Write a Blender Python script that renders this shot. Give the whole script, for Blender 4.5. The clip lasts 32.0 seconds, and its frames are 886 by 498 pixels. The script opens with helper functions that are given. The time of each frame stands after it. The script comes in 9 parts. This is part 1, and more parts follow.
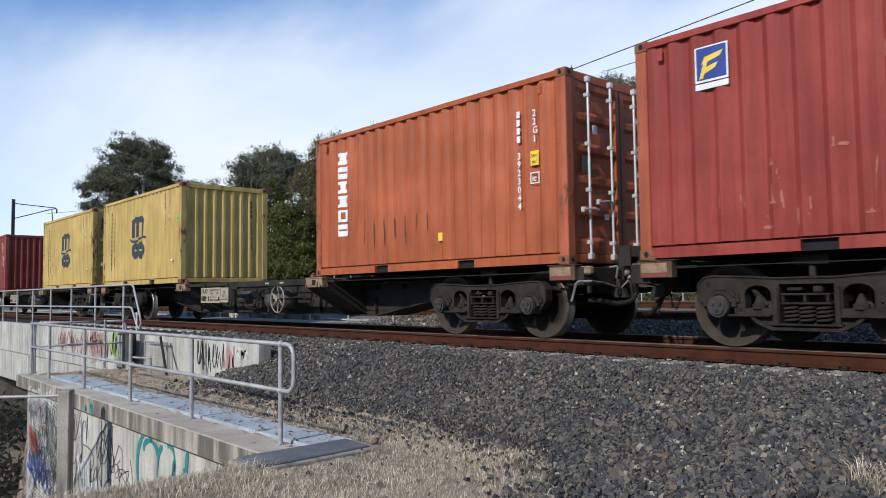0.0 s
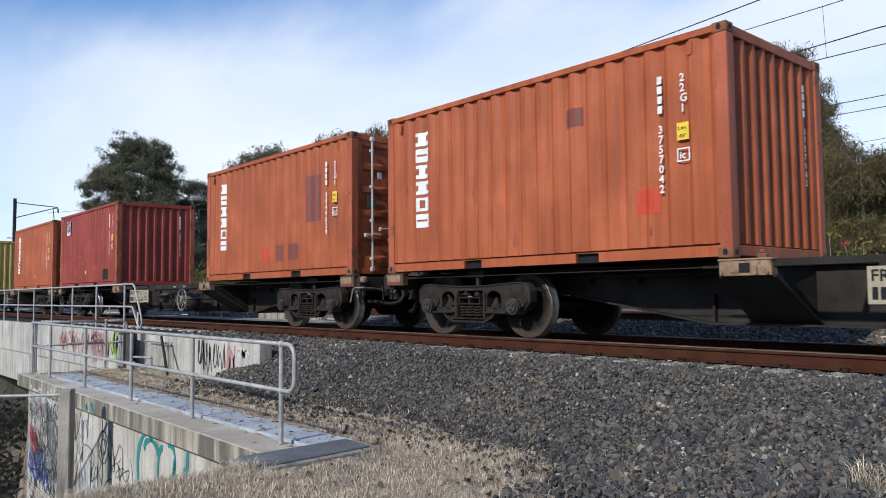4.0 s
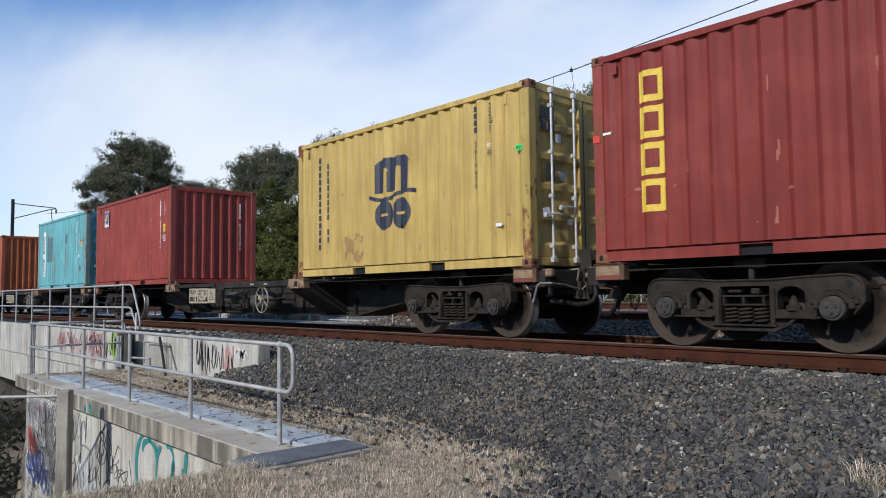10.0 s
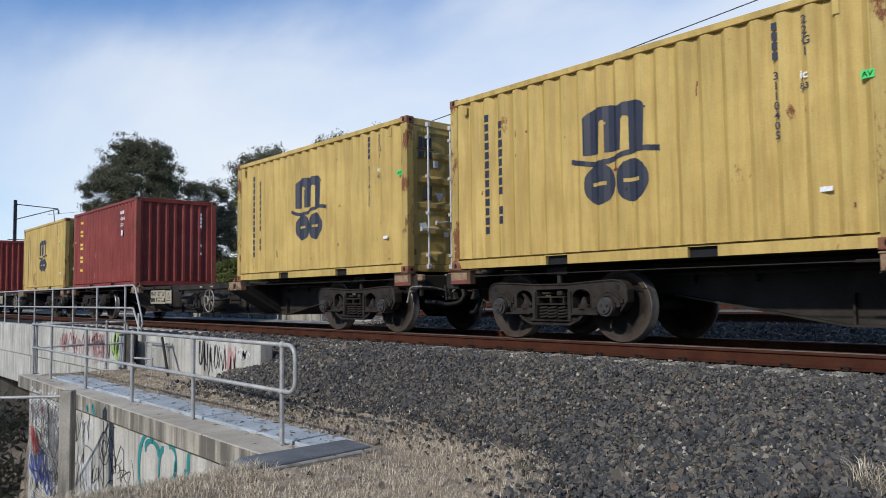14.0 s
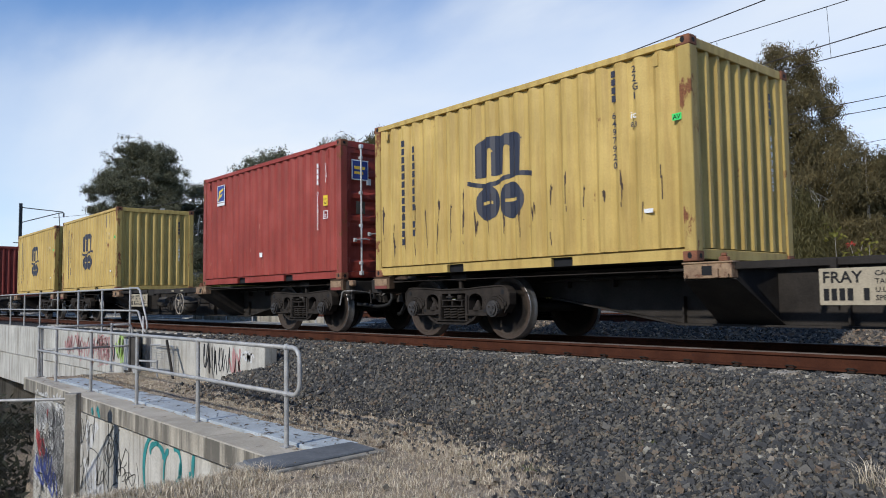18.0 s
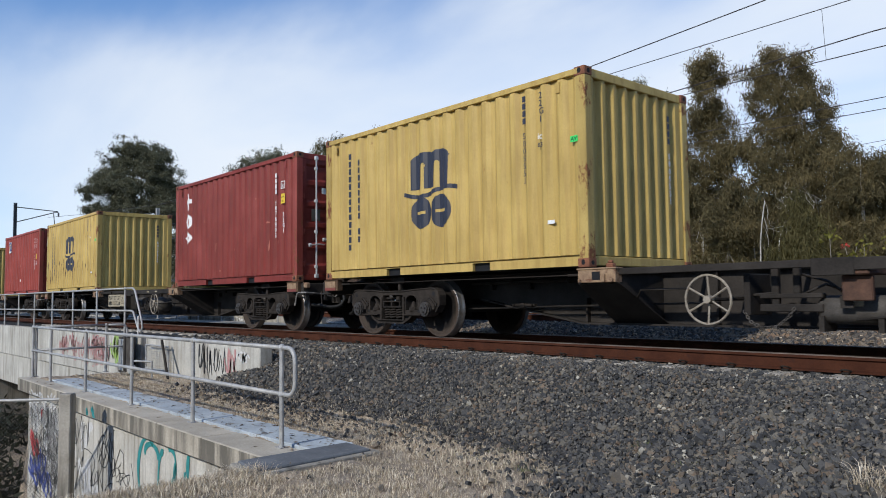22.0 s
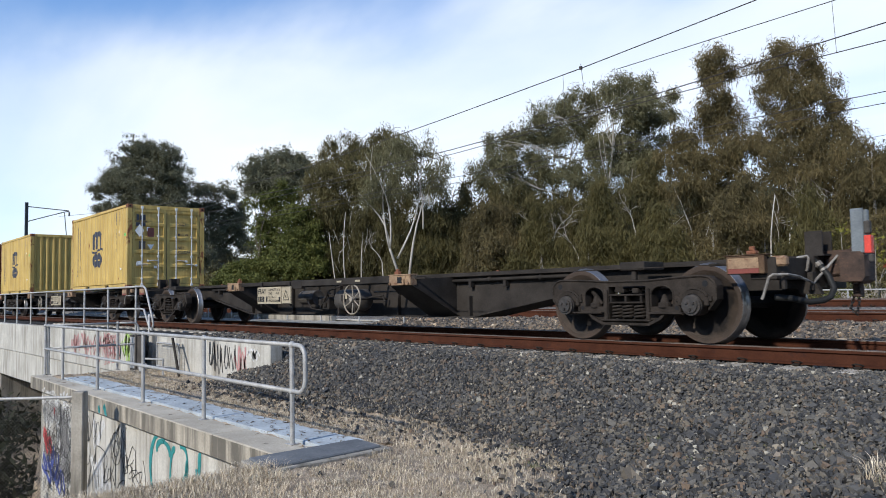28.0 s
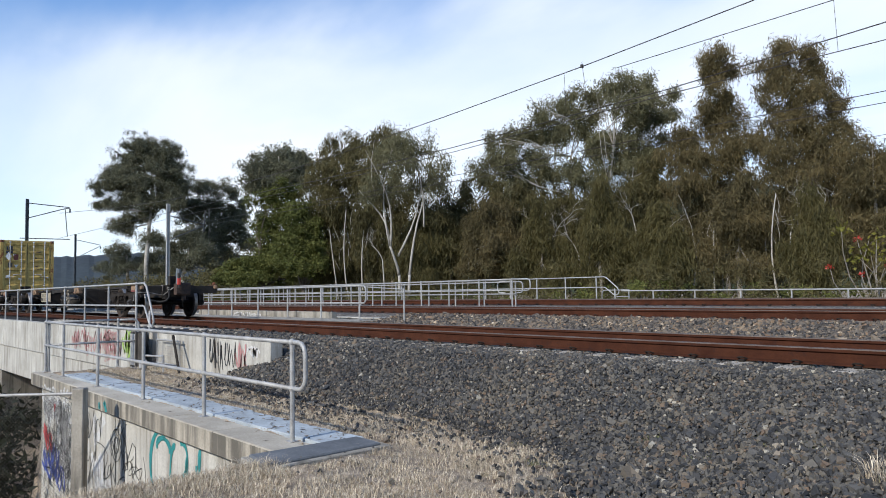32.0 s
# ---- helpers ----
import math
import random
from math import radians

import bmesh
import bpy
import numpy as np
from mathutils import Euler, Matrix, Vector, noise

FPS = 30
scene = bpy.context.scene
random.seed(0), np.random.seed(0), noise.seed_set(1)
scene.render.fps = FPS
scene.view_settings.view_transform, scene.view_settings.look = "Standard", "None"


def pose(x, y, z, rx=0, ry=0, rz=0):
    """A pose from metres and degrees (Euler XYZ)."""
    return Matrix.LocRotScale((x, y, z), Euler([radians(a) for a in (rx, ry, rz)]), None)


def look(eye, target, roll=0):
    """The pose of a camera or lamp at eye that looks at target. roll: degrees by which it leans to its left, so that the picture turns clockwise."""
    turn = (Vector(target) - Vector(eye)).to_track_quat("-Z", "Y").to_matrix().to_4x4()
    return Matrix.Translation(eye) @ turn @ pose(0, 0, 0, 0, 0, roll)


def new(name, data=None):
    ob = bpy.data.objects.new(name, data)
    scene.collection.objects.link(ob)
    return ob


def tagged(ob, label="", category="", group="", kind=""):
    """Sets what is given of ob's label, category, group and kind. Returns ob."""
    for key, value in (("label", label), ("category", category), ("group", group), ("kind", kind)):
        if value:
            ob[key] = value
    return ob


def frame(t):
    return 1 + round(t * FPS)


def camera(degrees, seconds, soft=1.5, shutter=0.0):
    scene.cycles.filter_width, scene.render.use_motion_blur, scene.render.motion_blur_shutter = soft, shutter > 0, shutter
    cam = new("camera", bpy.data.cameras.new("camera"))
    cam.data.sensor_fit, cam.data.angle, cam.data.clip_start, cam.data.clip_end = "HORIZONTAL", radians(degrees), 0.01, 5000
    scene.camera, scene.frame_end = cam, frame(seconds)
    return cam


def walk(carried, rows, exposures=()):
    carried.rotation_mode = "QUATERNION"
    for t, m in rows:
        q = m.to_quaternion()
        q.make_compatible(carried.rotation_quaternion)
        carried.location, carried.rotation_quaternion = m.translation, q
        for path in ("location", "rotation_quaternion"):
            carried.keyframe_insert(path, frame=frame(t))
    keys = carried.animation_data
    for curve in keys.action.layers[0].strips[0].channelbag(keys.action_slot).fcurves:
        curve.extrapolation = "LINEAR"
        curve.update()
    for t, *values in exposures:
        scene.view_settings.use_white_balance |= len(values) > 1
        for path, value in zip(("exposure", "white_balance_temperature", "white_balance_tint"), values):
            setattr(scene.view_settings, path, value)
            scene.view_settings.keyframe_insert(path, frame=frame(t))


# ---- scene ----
# ---- camera and its path ----
EYE = Vector((0.0, 0.0, 0.62))


def aimed(yaw, tilt, lean):
    """A pose at the eye: degrees turned left of the way across the tracks, tilted up, leaned left."""
    a, b = radians(yaw), radians(tilt)
    return look(EYE, EYE + Vector((-math.sin(a) * math.cos(b), math.cos(a) * math.cos(b), math.sin(b))), lean)


cam = camera(61.06, 32.0, soft=0.95, shutter=0.08)
walk(cam, [(t, aimed(a, b, c)) for t, a, b, c in [
    (0, 48.45, 3.50, -0.71), (0.5, 48.42, 3.53, -0.72), (1, 48.39, 3.56, -0.69), (1.5, 48.41, 3.57, -0.62), 
    (2, 48.45, 3.56, -0.55), (2.5, 48.48, 3.55, -0.50), (3, 48.49, 3.54, -0.50), (3.5, 48.50, 3.54, -0.51), 
    (5.5, 48.62, 3.48, -0.61), (6, 48.57, 3.46, -0.66), (6.5, 48.53, 3.45, -0.68), (7, 48.50, 3.48, -0.66), 
    (7.5, 48.48, 3.50, -0.64), (8, 48.46, 3.54, -0.61), (8.5, 48.44, 3.56, -0.60), (9, 48.42, 3.57, -0.62), 
    (9.5, 48.42, 3.57, -0.61), (10, 48.41, 3.56, -0.61), (10.5, 48.39, 3.54, -0.61), (11, 48.39, 3.53, -0.60), 
    (11.5, 48.43, 3.51, -0.62), (12, 48.48, 3.51, -0.64), (12.5, 48.52, 3.54, -0.64), (13, 48.52, 3.57, -0.65), 
    (13.5, 48.53, 3.58, -0.67), (14, 48.56, 3.56, -0.70), (14.5, 48.58, 3.56, -0.71), (16.5, 48.85, 3.66, -0.73), 
    (17, 48.86, 3.68, -0.76), (17.5, 48.88, 3.71, -0.79), (18, 48.87, 3.74, -0.79), (18.5, 48.82, 3.75, -0.76), 
    (19, 48.73, 3.77, -0.72), (19.5, 48.66, 3.77, -0.68), (20, 48.61, 3.78, -0.66), (20.5, 48.59, 3.80, -0.62), 
    (21, 48.57, 3.80, -0.62), (21.5, 48.55, 3.79, -0.65), (22, 48.55, 3.78, -0.69), (22.5, 48.56, 3.77, -0.73), 
    (23, 48.58, 3.77, -0.71), (23.5, 48.57, 3.76, -0.67), (24, 48.55, 3.74, -0.70), (24.5, 48.56, 3.73, -0.75), 
    (25, 48.60, 3.72, -0.84), (25.5, 48.64, 3.71, -0.92), (27.5, 49.19, 3.55, -1.02), (28, 49.23, 3.52, -1.02), 
    (28.5, 49.28, 3.47, -0.99), (29, 49.30, 3.43, -0.95), (29.5, 49.32, 3.41, -0.87), (30, 49.34, 3.38, -0.81), 
    (30.5, 49.33, 3.37, -0.82), (31, 49.30, 3.36, -0.83), (31.5, 49.28, 3.36, -0.83), (32, 49.27, 3.36, -0.83), ]], exposures=[(0.0, -0.12, 6250, 10), (1.0, -0.04, 6250, 10), (2.0, 0.02, 6250, 10), (3.0, -0.06, 6250, 10), (6.0, -0.10, 6250, 10), (8.0, -0.08, 6250, 10), (9.0, 0.00, 6250, 10), (10.0, -0.20, 6250, 10), (11.0, -0.02, 6250, 10), (12.0, -0.12, 6250, 10), (13.0, -0.22, 6250, 10), (14.0, -0.28, 6250, 10), (17.0, -0.08, 6250, 10), (18.0, -0.24, 6250, 10), (19.0, -0.16, 6250, 10), (20.0, -0.16, 6250, 10), (22.0, -0.24, 6250, 10), (24.0, -0.32, 6250, 10), (25.0, -0.26, 6250, 10), (26.5, -0.04, 6380, 10), (28.0, 0.06, 6380, 10), (29.0, 0.09, 6380, 10), (32.0, 0.05, 6380, 10)])

# ---- sky, sun ----
SUN_TO = Vector((0.14, -0.83, 0.54)).normalized()
world = bpy.data.worlds.new("sky")
scene.world = world
world.use_nodes = True


def build_sky():
    nt = world.node_tree
    nt.nodes.clear()
    N = nt.nodes.new
    L = nt.links.new
    out, bg = N("ShaderNodeOutputWorld"), N("ShaderNodeBackground")
    sky = N("ShaderNodeTexSky")
    sky.sky_type, sky.sun_disc = "NISHITA", False
    sky.sun_elevation = math.asin(SUN_TO.z)
    sky.sun_rotation = math.atan2(SUN_TO.x, SUN_TO.y)
    sky.altitude, sky.air_density, sky.dust_density, sky.ozone_density = 50, 1.0, 0.2, 3.0
    co, sep = N("ShaderNodeTexCoord"), N("ShaderNodeSeparateXYZ")
    L(co.outputs["Generated"], sep.inputs[0])
    # flat cloud deck: direction divided by height
    up = N("ShaderNodeMath"); up.operation = "ADD"; up.inputs[1].default_value = 0.16
    L(sep.outputs[2], up.inputs[0])
    mx = N("ShaderNodeMath"); mx.operation = "MAXIMUM"; mx.inputs[1].default_value = 0.05
    L(up.outputs[0], mx.inputs[0])
    dv = N("ShaderNodeVectorMath"); dv.operation = "DIVIDE"
    cmb = N("ShaderNodeCombineXYZ")
    for i in range(3):
        L(mx.outputs[0], cmb.inputs[i])
    L(co.outputs["Generated"], dv.inputs[0]); L(cmb.outputs[0], dv.inputs[1])
    mp = N("ShaderNodeMapping")
    mp.inputs["Rotation"].default_value = (0, 0, radians(38))
    mp.inputs["Scale"].default_value = (0.55, 1.1, 0)
    mp.inputs["Location"].default_value = (0.9, 0.42, 0)
    L(dv.outputs[0], mp.inputs[0])
    n1, n2 = N("ShaderNodeTexNoise"), N("ShaderNodeTexNoise")
    n1.inputs["Scale"].default_value, n1.inputs["Detail"].default_value, n1.inputs["Roughness"].default_value = 0.7, 6, 0.48
    n1.inputs["Distortion"].default_value = 0.5
    n2.inputs["Scale"].default_value, n2.inputs["Detail"].default_value = 3.6, 6
    L(mp.outputs[0], n1.inputs[0]); L(mp.outputs[0], n2.inputs[0])
    ad = N("ShaderNodeMath"); ad.operation = "MULTIPLY_ADD"; ad.inputs[1].default_value = 0.13
    L(n2.outputs[0], ad.inputs[0]); L(n1.outputs[0], ad.inputs[2])
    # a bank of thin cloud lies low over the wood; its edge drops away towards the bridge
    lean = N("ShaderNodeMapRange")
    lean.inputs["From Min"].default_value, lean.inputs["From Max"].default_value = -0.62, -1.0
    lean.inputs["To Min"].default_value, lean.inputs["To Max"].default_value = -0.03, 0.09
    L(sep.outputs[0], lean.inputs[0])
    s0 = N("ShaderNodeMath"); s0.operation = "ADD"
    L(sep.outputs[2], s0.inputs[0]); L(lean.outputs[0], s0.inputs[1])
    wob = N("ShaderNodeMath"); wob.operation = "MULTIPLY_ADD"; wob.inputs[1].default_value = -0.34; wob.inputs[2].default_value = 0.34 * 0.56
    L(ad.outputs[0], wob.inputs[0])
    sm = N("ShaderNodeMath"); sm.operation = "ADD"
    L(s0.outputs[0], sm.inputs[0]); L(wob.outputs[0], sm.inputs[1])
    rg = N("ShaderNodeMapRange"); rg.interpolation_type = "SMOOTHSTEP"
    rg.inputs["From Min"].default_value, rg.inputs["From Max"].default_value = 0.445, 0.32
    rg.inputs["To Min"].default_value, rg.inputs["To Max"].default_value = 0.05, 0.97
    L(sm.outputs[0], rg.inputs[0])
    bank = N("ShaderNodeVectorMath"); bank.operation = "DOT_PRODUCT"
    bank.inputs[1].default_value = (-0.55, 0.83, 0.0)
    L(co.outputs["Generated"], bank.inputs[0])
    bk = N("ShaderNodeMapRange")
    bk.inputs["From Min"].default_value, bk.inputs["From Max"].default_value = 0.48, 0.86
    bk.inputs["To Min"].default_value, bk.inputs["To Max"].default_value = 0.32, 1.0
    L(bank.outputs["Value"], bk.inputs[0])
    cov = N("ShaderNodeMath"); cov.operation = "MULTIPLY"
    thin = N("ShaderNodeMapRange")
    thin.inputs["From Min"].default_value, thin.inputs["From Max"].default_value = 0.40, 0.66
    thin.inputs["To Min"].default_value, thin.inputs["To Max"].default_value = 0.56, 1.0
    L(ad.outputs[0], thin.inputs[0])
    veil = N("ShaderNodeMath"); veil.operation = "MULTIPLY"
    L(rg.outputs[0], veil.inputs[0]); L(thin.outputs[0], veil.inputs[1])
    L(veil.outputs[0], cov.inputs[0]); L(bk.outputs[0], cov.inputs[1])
    air = N("ShaderNodeMix"); air.data_type, air.blend_type = "RGBA", "MULTIPLY"
    air.inputs["Factor"].default_value, air.inputs["B"].default_value = 1.0, (0.92, 1.10, 1.28, 1)
    L(sky.outputs[0], air.inputs["A"])
    mixn = N("ShaderNodeMix"); mixn.data_type = "RGBA"
    L(cov.outputs[0], mixn.inputs["Factor"])
    L(air.outputs["Result"], mixn.inputs["A"])
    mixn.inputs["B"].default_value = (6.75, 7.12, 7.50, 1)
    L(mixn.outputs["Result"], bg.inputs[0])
    bg.inputs[1].default_value = 0.15
    L(bg.outputs[0], out.inputs[0])


build_sky()
sun = new("sun", bpy.data.lights.new("sun", "SUN"))
sun.data.energy, sun.data.angle, sun.data.color = 4.3, radians(1.5), (1.0, 0.945, 0.85)
sun.matrix_world = look(SUN_TO * 50, (0, 0, 0))

# ---- mesh helpers ----


def part(name, bm, material, parent=None, label="", smooth=False):
    """Link a bmesh as one mesh object, under a thing or a part."""
    me = bpy.data.meshes.new(name)
    bm.normal_update()
    bm.to_mesh(me)
    bm.free()
    return part_of(name, me, material, parent, label, smooth)


def part_of(name, me, material=None, parent=None, label="", smooth=False, at=None):
    if material is not None and not me.materials:
        me.materials.append(material)
    if smooth:
        me.polygons.foreach_set("use_smooth", [True] * len(me.polygons))
    ob = new(name, me)
    if parent is not None:
        ob.parent = parent
    if at is not None:
        ob.matrix_basis = at
    if label:
        ob["label"] = label
    return ob


def box(bm, x0, x1, y0, y1, z0, z1, bevel=0.0):
    v = [bm.verts.new(c) for c in ((x0, y0, z0), (x1, y0, z0), (x1, y1, z0), (x0, y1, z0), (x0, y0, z1), (x1, y0, z1), (x1, y1, z1), (x0, y1, z1))]
    fs = [bm.faces.new([v[i] for i in q]) for q in ((3, 2, 1, 0), (4, 5, 6, 7), (0, 1, 5, 4), (1, 2, 6, 5), (2, 3, 7, 6), (3, 0, 4, 7))]
    if bevel:
        es = list({e for f in fs for e in f.edges})
        bmesh.ops.bevel(bm, geom=es, offset=bevel, segments=1, affect="EDGES", profile=0.5)
    return bm


def boxes(*specs, bevel=0.0):
    bm = bmesh.new()
    for s in specs:
        box(bm, *s, bevel=bevel)
    return bm


def tube(bm, pts, radii, n=8, caps=True):
    """A swept tube through points; radii one number or one a point."""
    pts = [Vector(p) for p in pts]
    if not hasattr(radii, "__len__"):
        radii = [radii] * len(pts)
    rings, side = [], None
    for i, p in enumerate(pts):
        d = (pts[min(i + 1, len(pts) - 1)] - pts[max(i - 1, 0)]).normalized()
        if side is None:
            side = d.orthogonal().normalized()
        else:
            side = (side - d * side.dot(d)).normalized()
        up = d.cross(side)
        rings.append([bm.verts.new(p + radii[i] * (math.cos(a) * side + math.sin(a) * up)) for a in (2 * math.pi * k / n for k in range(n))])
    for a, b in zip(rings, rings[1:]):
        for k in range(n):
            bm.faces.new((a[k], a[(k + 1) % n], b[(k + 1) % n], b[k]))
    if caps:
        bm.faces.new(rings[0][::-1])
        bm.faces.new(rings[-1])
    return bm


def tubes(*specs, n=8):
    bm = bmesh.new()
    for pts, r in specs:
        tube(bm, pts, r, n)
    return bm


def prism(bm, outline, y0, y1):
    """An outline of (x, z) pushed from y0 to y1."""
    a = [bm.verts.new((x, y0, z)) for x, z in outline]
    b = [bm.verts.new((x, y1, z)) for x, z in outline]
    n = len(outline)
    bm.faces.new(a)
    bm.faces.new(b[::-1])
    for i in range(n):
        bm.faces.new((a[i], b[i], b[(i + 1) % n], a[(i + 1) % n]))
    return bm


def disc_y(bm, x, z, y0, y1, r, n=16, r1=None):
    """A cylinder or cone that lies across the track."""
    return tube(bm, [(x, y0, z), (x, y1, z)], [r, r if r1 is None else r1], n)


def mesh_np(name, verts, faces_flat, per_face):
    """A mesh from numpy arrays with a constant number of corners a face."""
    me = bpy.data.meshes.new(name)
    nf = len(faces_flat) // per_face
    me.vertices.add(len(verts))
    me.vertices.foreach_set("co", np.asarray(verts, np.float32).ravel())
    me.loops.add(len(faces_flat))
    me.loops.foreach_set("vertex_index", np.asarray(faces_flat, np.int32))
    me.polygons.add(nf)
    me.polygons.foreach_set("loop_start", np.arange(0, nf * per_face, per_face, dtype=np.int32))
    me.polygons.foreach_set("use_smooth", np.zeros(nf, bool))
    me.update(calc_edges=True)
    return me


_letters = {}


def lettering(text, size, stacked=False):
    """A text as a flat mesh in the x-z plane, facing -y, its top left at the origin."""
    key = (text, size, stacked)
    if key in _letters:
        return _letters[key]
    cu = bpy.data.curves.new("lettering", "FONT")
    cu.body, cu.size = ("\n".join(text) if stacked else text), size
    cu.space_line = 0.86
    cu.resolution_u = 2
    cu.offset = size * 0.018
    if stacked:
        cu.align_x = "CENTER"
    ob = bpy.data.objects.new("lettering", cu)
    scene.collection.objects.link(ob)
    dg = bpy.context.evaluated_depsgraph_get()
    me = bpy.data.meshes.new_from_object(ob.evaluated_get(dg))
    bpy.data.objects.remove(ob)
    bpy.data.curves.remove(cu)
    me.transform(pose(0, 0, 0, 90, 0, 0))
    _letters[key] = me
    return me


# ---- materials ----


def nodes_of(name):
    m = bpy.data.materials.new(name)
    m.use_nodes = True
    nt = m.node_tree
    b = nt.nodes["Principled BSDF"]
    return m, nt, b, nt.nodes.new, nt.links.new


def ramp(nt, stops):
    r = nt.nodes.new("ShaderNodeValToRGB")
    e = r.color_ramp.elements
    while len(e) < len(stops):
        e.new(0.5)
    for el, (p, c) in zip(e, stops):
        el.position, el.color = p, (*c, 1) if len(c) == 3 else c
    return r


def noise_node(nt, coord, scale, detail=5, rough=0.55, stretch=None, distortion=0.0):
    n = nt.nodes.new("ShaderNodeTexNoise")
    n.inputs["Scale"].default_value, n.inputs["Detail"].default_value = scale, detail
    n.inputs["Roughness"].default_value, n.inputs["Distortion"].default_value = rough, distortion
    if stretch:
        mp = nt.nodes.new("ShaderNodeMapping")
        mp.inputs["Scale"].default_value = stretch
        nt.links.new(coord, mp.inputs[0])
        nt.links.new(mp.outputs[0], n.inputs[0])
    else:
        nt.links.new(coord, n.inputs[0])
    return n


def mixed(nt, fac, a, b, blend="MIX"):
    x = nt.nodes.new("ShaderNodeMix")
    x.data_type, x.blend_type = "RGBA", blend
    for key, v in (("Factor", fac), ("A", a), ("B", b)):
        s = x.inputs[key]
        if hasattr(v, "is_output"):
            nt.links.new(v, s)
        elif key == "Factor":
            s.default_value = v
        else:
            s.default_value = (*v, 1)
    return x.outputs["Result"]


def bump(nt, b, height, strength, dist):
    n = nt.nodes.new("ShaderNodeBump")
    n.inputs["Strength"].default_value, n.inputs["Distance"].default_value = strength, dist
    nt.links.new(height, n.inputs["Height"])
    nt.links.new(n.outputs[0], b.inputs["Normal"])


def surface(name, dark, light, scale=4.0, rough=0.7, metal=0.0, fine=40.0, relief=0.3, depth=0.004, spots=None, spot_at=0.62, space="Object", stretch=None, vary=0.0):
    """A plain two-scale surface: a wide blotch between two tones, fine grain, and spots of a third tone."""
    m, nt, b, N, L = nodes_of(name)
    co = N("ShaderNodeTexCoord").outputs[space]
    big, small = noise_node(nt, co, scale, 6, 0.6, stretch), noise_node(nt, co, fine, 4, 0.7, stretch)
    r = ramp(nt, [(0.32, dark), (0.68, light)])
    L(big.outputs[0], r.inputs[0])
    g = ramp(nt, [(0.25, (0.72, 0.72, 0.72)), (0.75, (1.22, 1.22, 1.22))])
    L(small.outputs[0], g.inputs[0])
    col = mixed(nt, 1.0, r.outputs[0], g.outputs[0], "MULTIPLY")
    if spots:
        sp = noise_node(nt, co, scale * 2.7, 8, 0.7)
        f = ramp(nt, [(spot_at, (0, 0, 0)), (spot_at + 0.06, (1, 1, 1))])
        L(sp.outputs[0], f.inputs[0])
        col = mixed(nt, f.outputs[0], col, spots)
    if vary:
        oi = N("ShaderNodeObjectInfo")
        v = ramp(nt, [(0, (1 - vary,) * 3), (1, (1 + vary,) * 3)])
        L(oi.outputs["Random"], v.inputs[0])
        col = mixed(nt, 1.0, col, v.outputs[0], "MULTIPLY")
    L(col, b.inputs["Base Color"])
    b.inputs["Roughness"].default_value, b.inputs["Metallic"].default_value = rough, metal
    if relief:
        bump(nt, b, small.outputs[0], relief, depth)
    return m


def paint(name, colour, rust_from=0.66, streaks=0.35, fade=0.25, rough=0.55):
    """Old container paint: faded patches, rain streaks down the sheet, rust bleeding through."""
    m, nt, b, N, L = nodes_of(name)
    tc, oi = N("ShaderNodeTexCoord"), N("ShaderNodeObjectInfo")
    sh = N("ShaderNodeVectorMath")
    sh.operation = "MULTIPLY_ADD"
    sh.inputs[1].default_value = (1, 1, 1)
    ofs = N("ShaderNodeMath"); ofs.operation = "MULTIPLY"; ofs.inputs[1].default_value = 37.0
    L(oi.outputs["Random"], ofs.inputs[0])
    L(tc.outputs["Object"], sh.inputs[0]); L(ofs.outputs[0], sh.inputs[2])
    co = sh.outputs[0]
    light = tuple(min(1, c * (1 + fade) + 0.012) for c in colour)
    dark = tuple(c * (1 - fade * 0.7) for c in colour)
    big = noise_node(nt, co, 1.1, 5, 0.6)
    r = ramp(nt, [(0.3, dark), (0.5, colour), (0.72, light)])
    L(big.outputs[0], r.inputs[0])
    st = noise_node(nt, co, 9.0, 4, 0.6, (1, 1, 0.07))
    sr = ramp(nt, [(0.40, (0.78, 0.74, 0.70)), (0.56, (1, 1, 1))])
    L(st.outputs[0], sr.inputs[0])
    col = mixed(nt, streaks, r.outputs[0], mixed(nt, 1.0, r.outputs[0], sr.outputs[0], "MULTIPLY"))
    gr = noise_node(nt, co, 55, 3, 0.7)
    gm = ramp(nt, [(0.3, (0.9, 0.9, 0.9)), (0.7, (1.07, 1.07, 1.07))])
    L(gr.outputs[0], gm.inputs[0])
    col = mixed(nt, 1.0, col, gm.outputs[0], "MULTIPLY")
    ru = noise_node(nt, co, 3.4, 9, 0.72, (1, 1, 0.45))
    rf = ramp(nt, [(rust_from, (0, 0, 0)), (rust_from + 0.045, (1, 1, 1))])
    L(ru.outputs[0], rf.inputs[0])
    rc = ramp(nt, [(0.3, (0.10, 0.035, 0.018)), (0.7, (0.24, 0.095, 0.04))])
    L(gr.outputs[0], rc.inputs[0])
    col = mixed(nt, rf.outputs[0], col, rc.outputs[0])
    L(col, b.inputs["Base Color"])
    rr = N("ShaderNodeMapRange")
    rr.inputs["To Min"].default_value, rr.inputs["To Max"].default_value = rough, 0.85
    L(rf.outputs[0], rr.inputs[0]); L(rr.outputs[0], b.inputs["Roughness"])
    b.inputs["Specular IOR Level"].default_value = 0.3
    bump(nt, b, big.outputs[0], 0.25, 0.02)
    return m


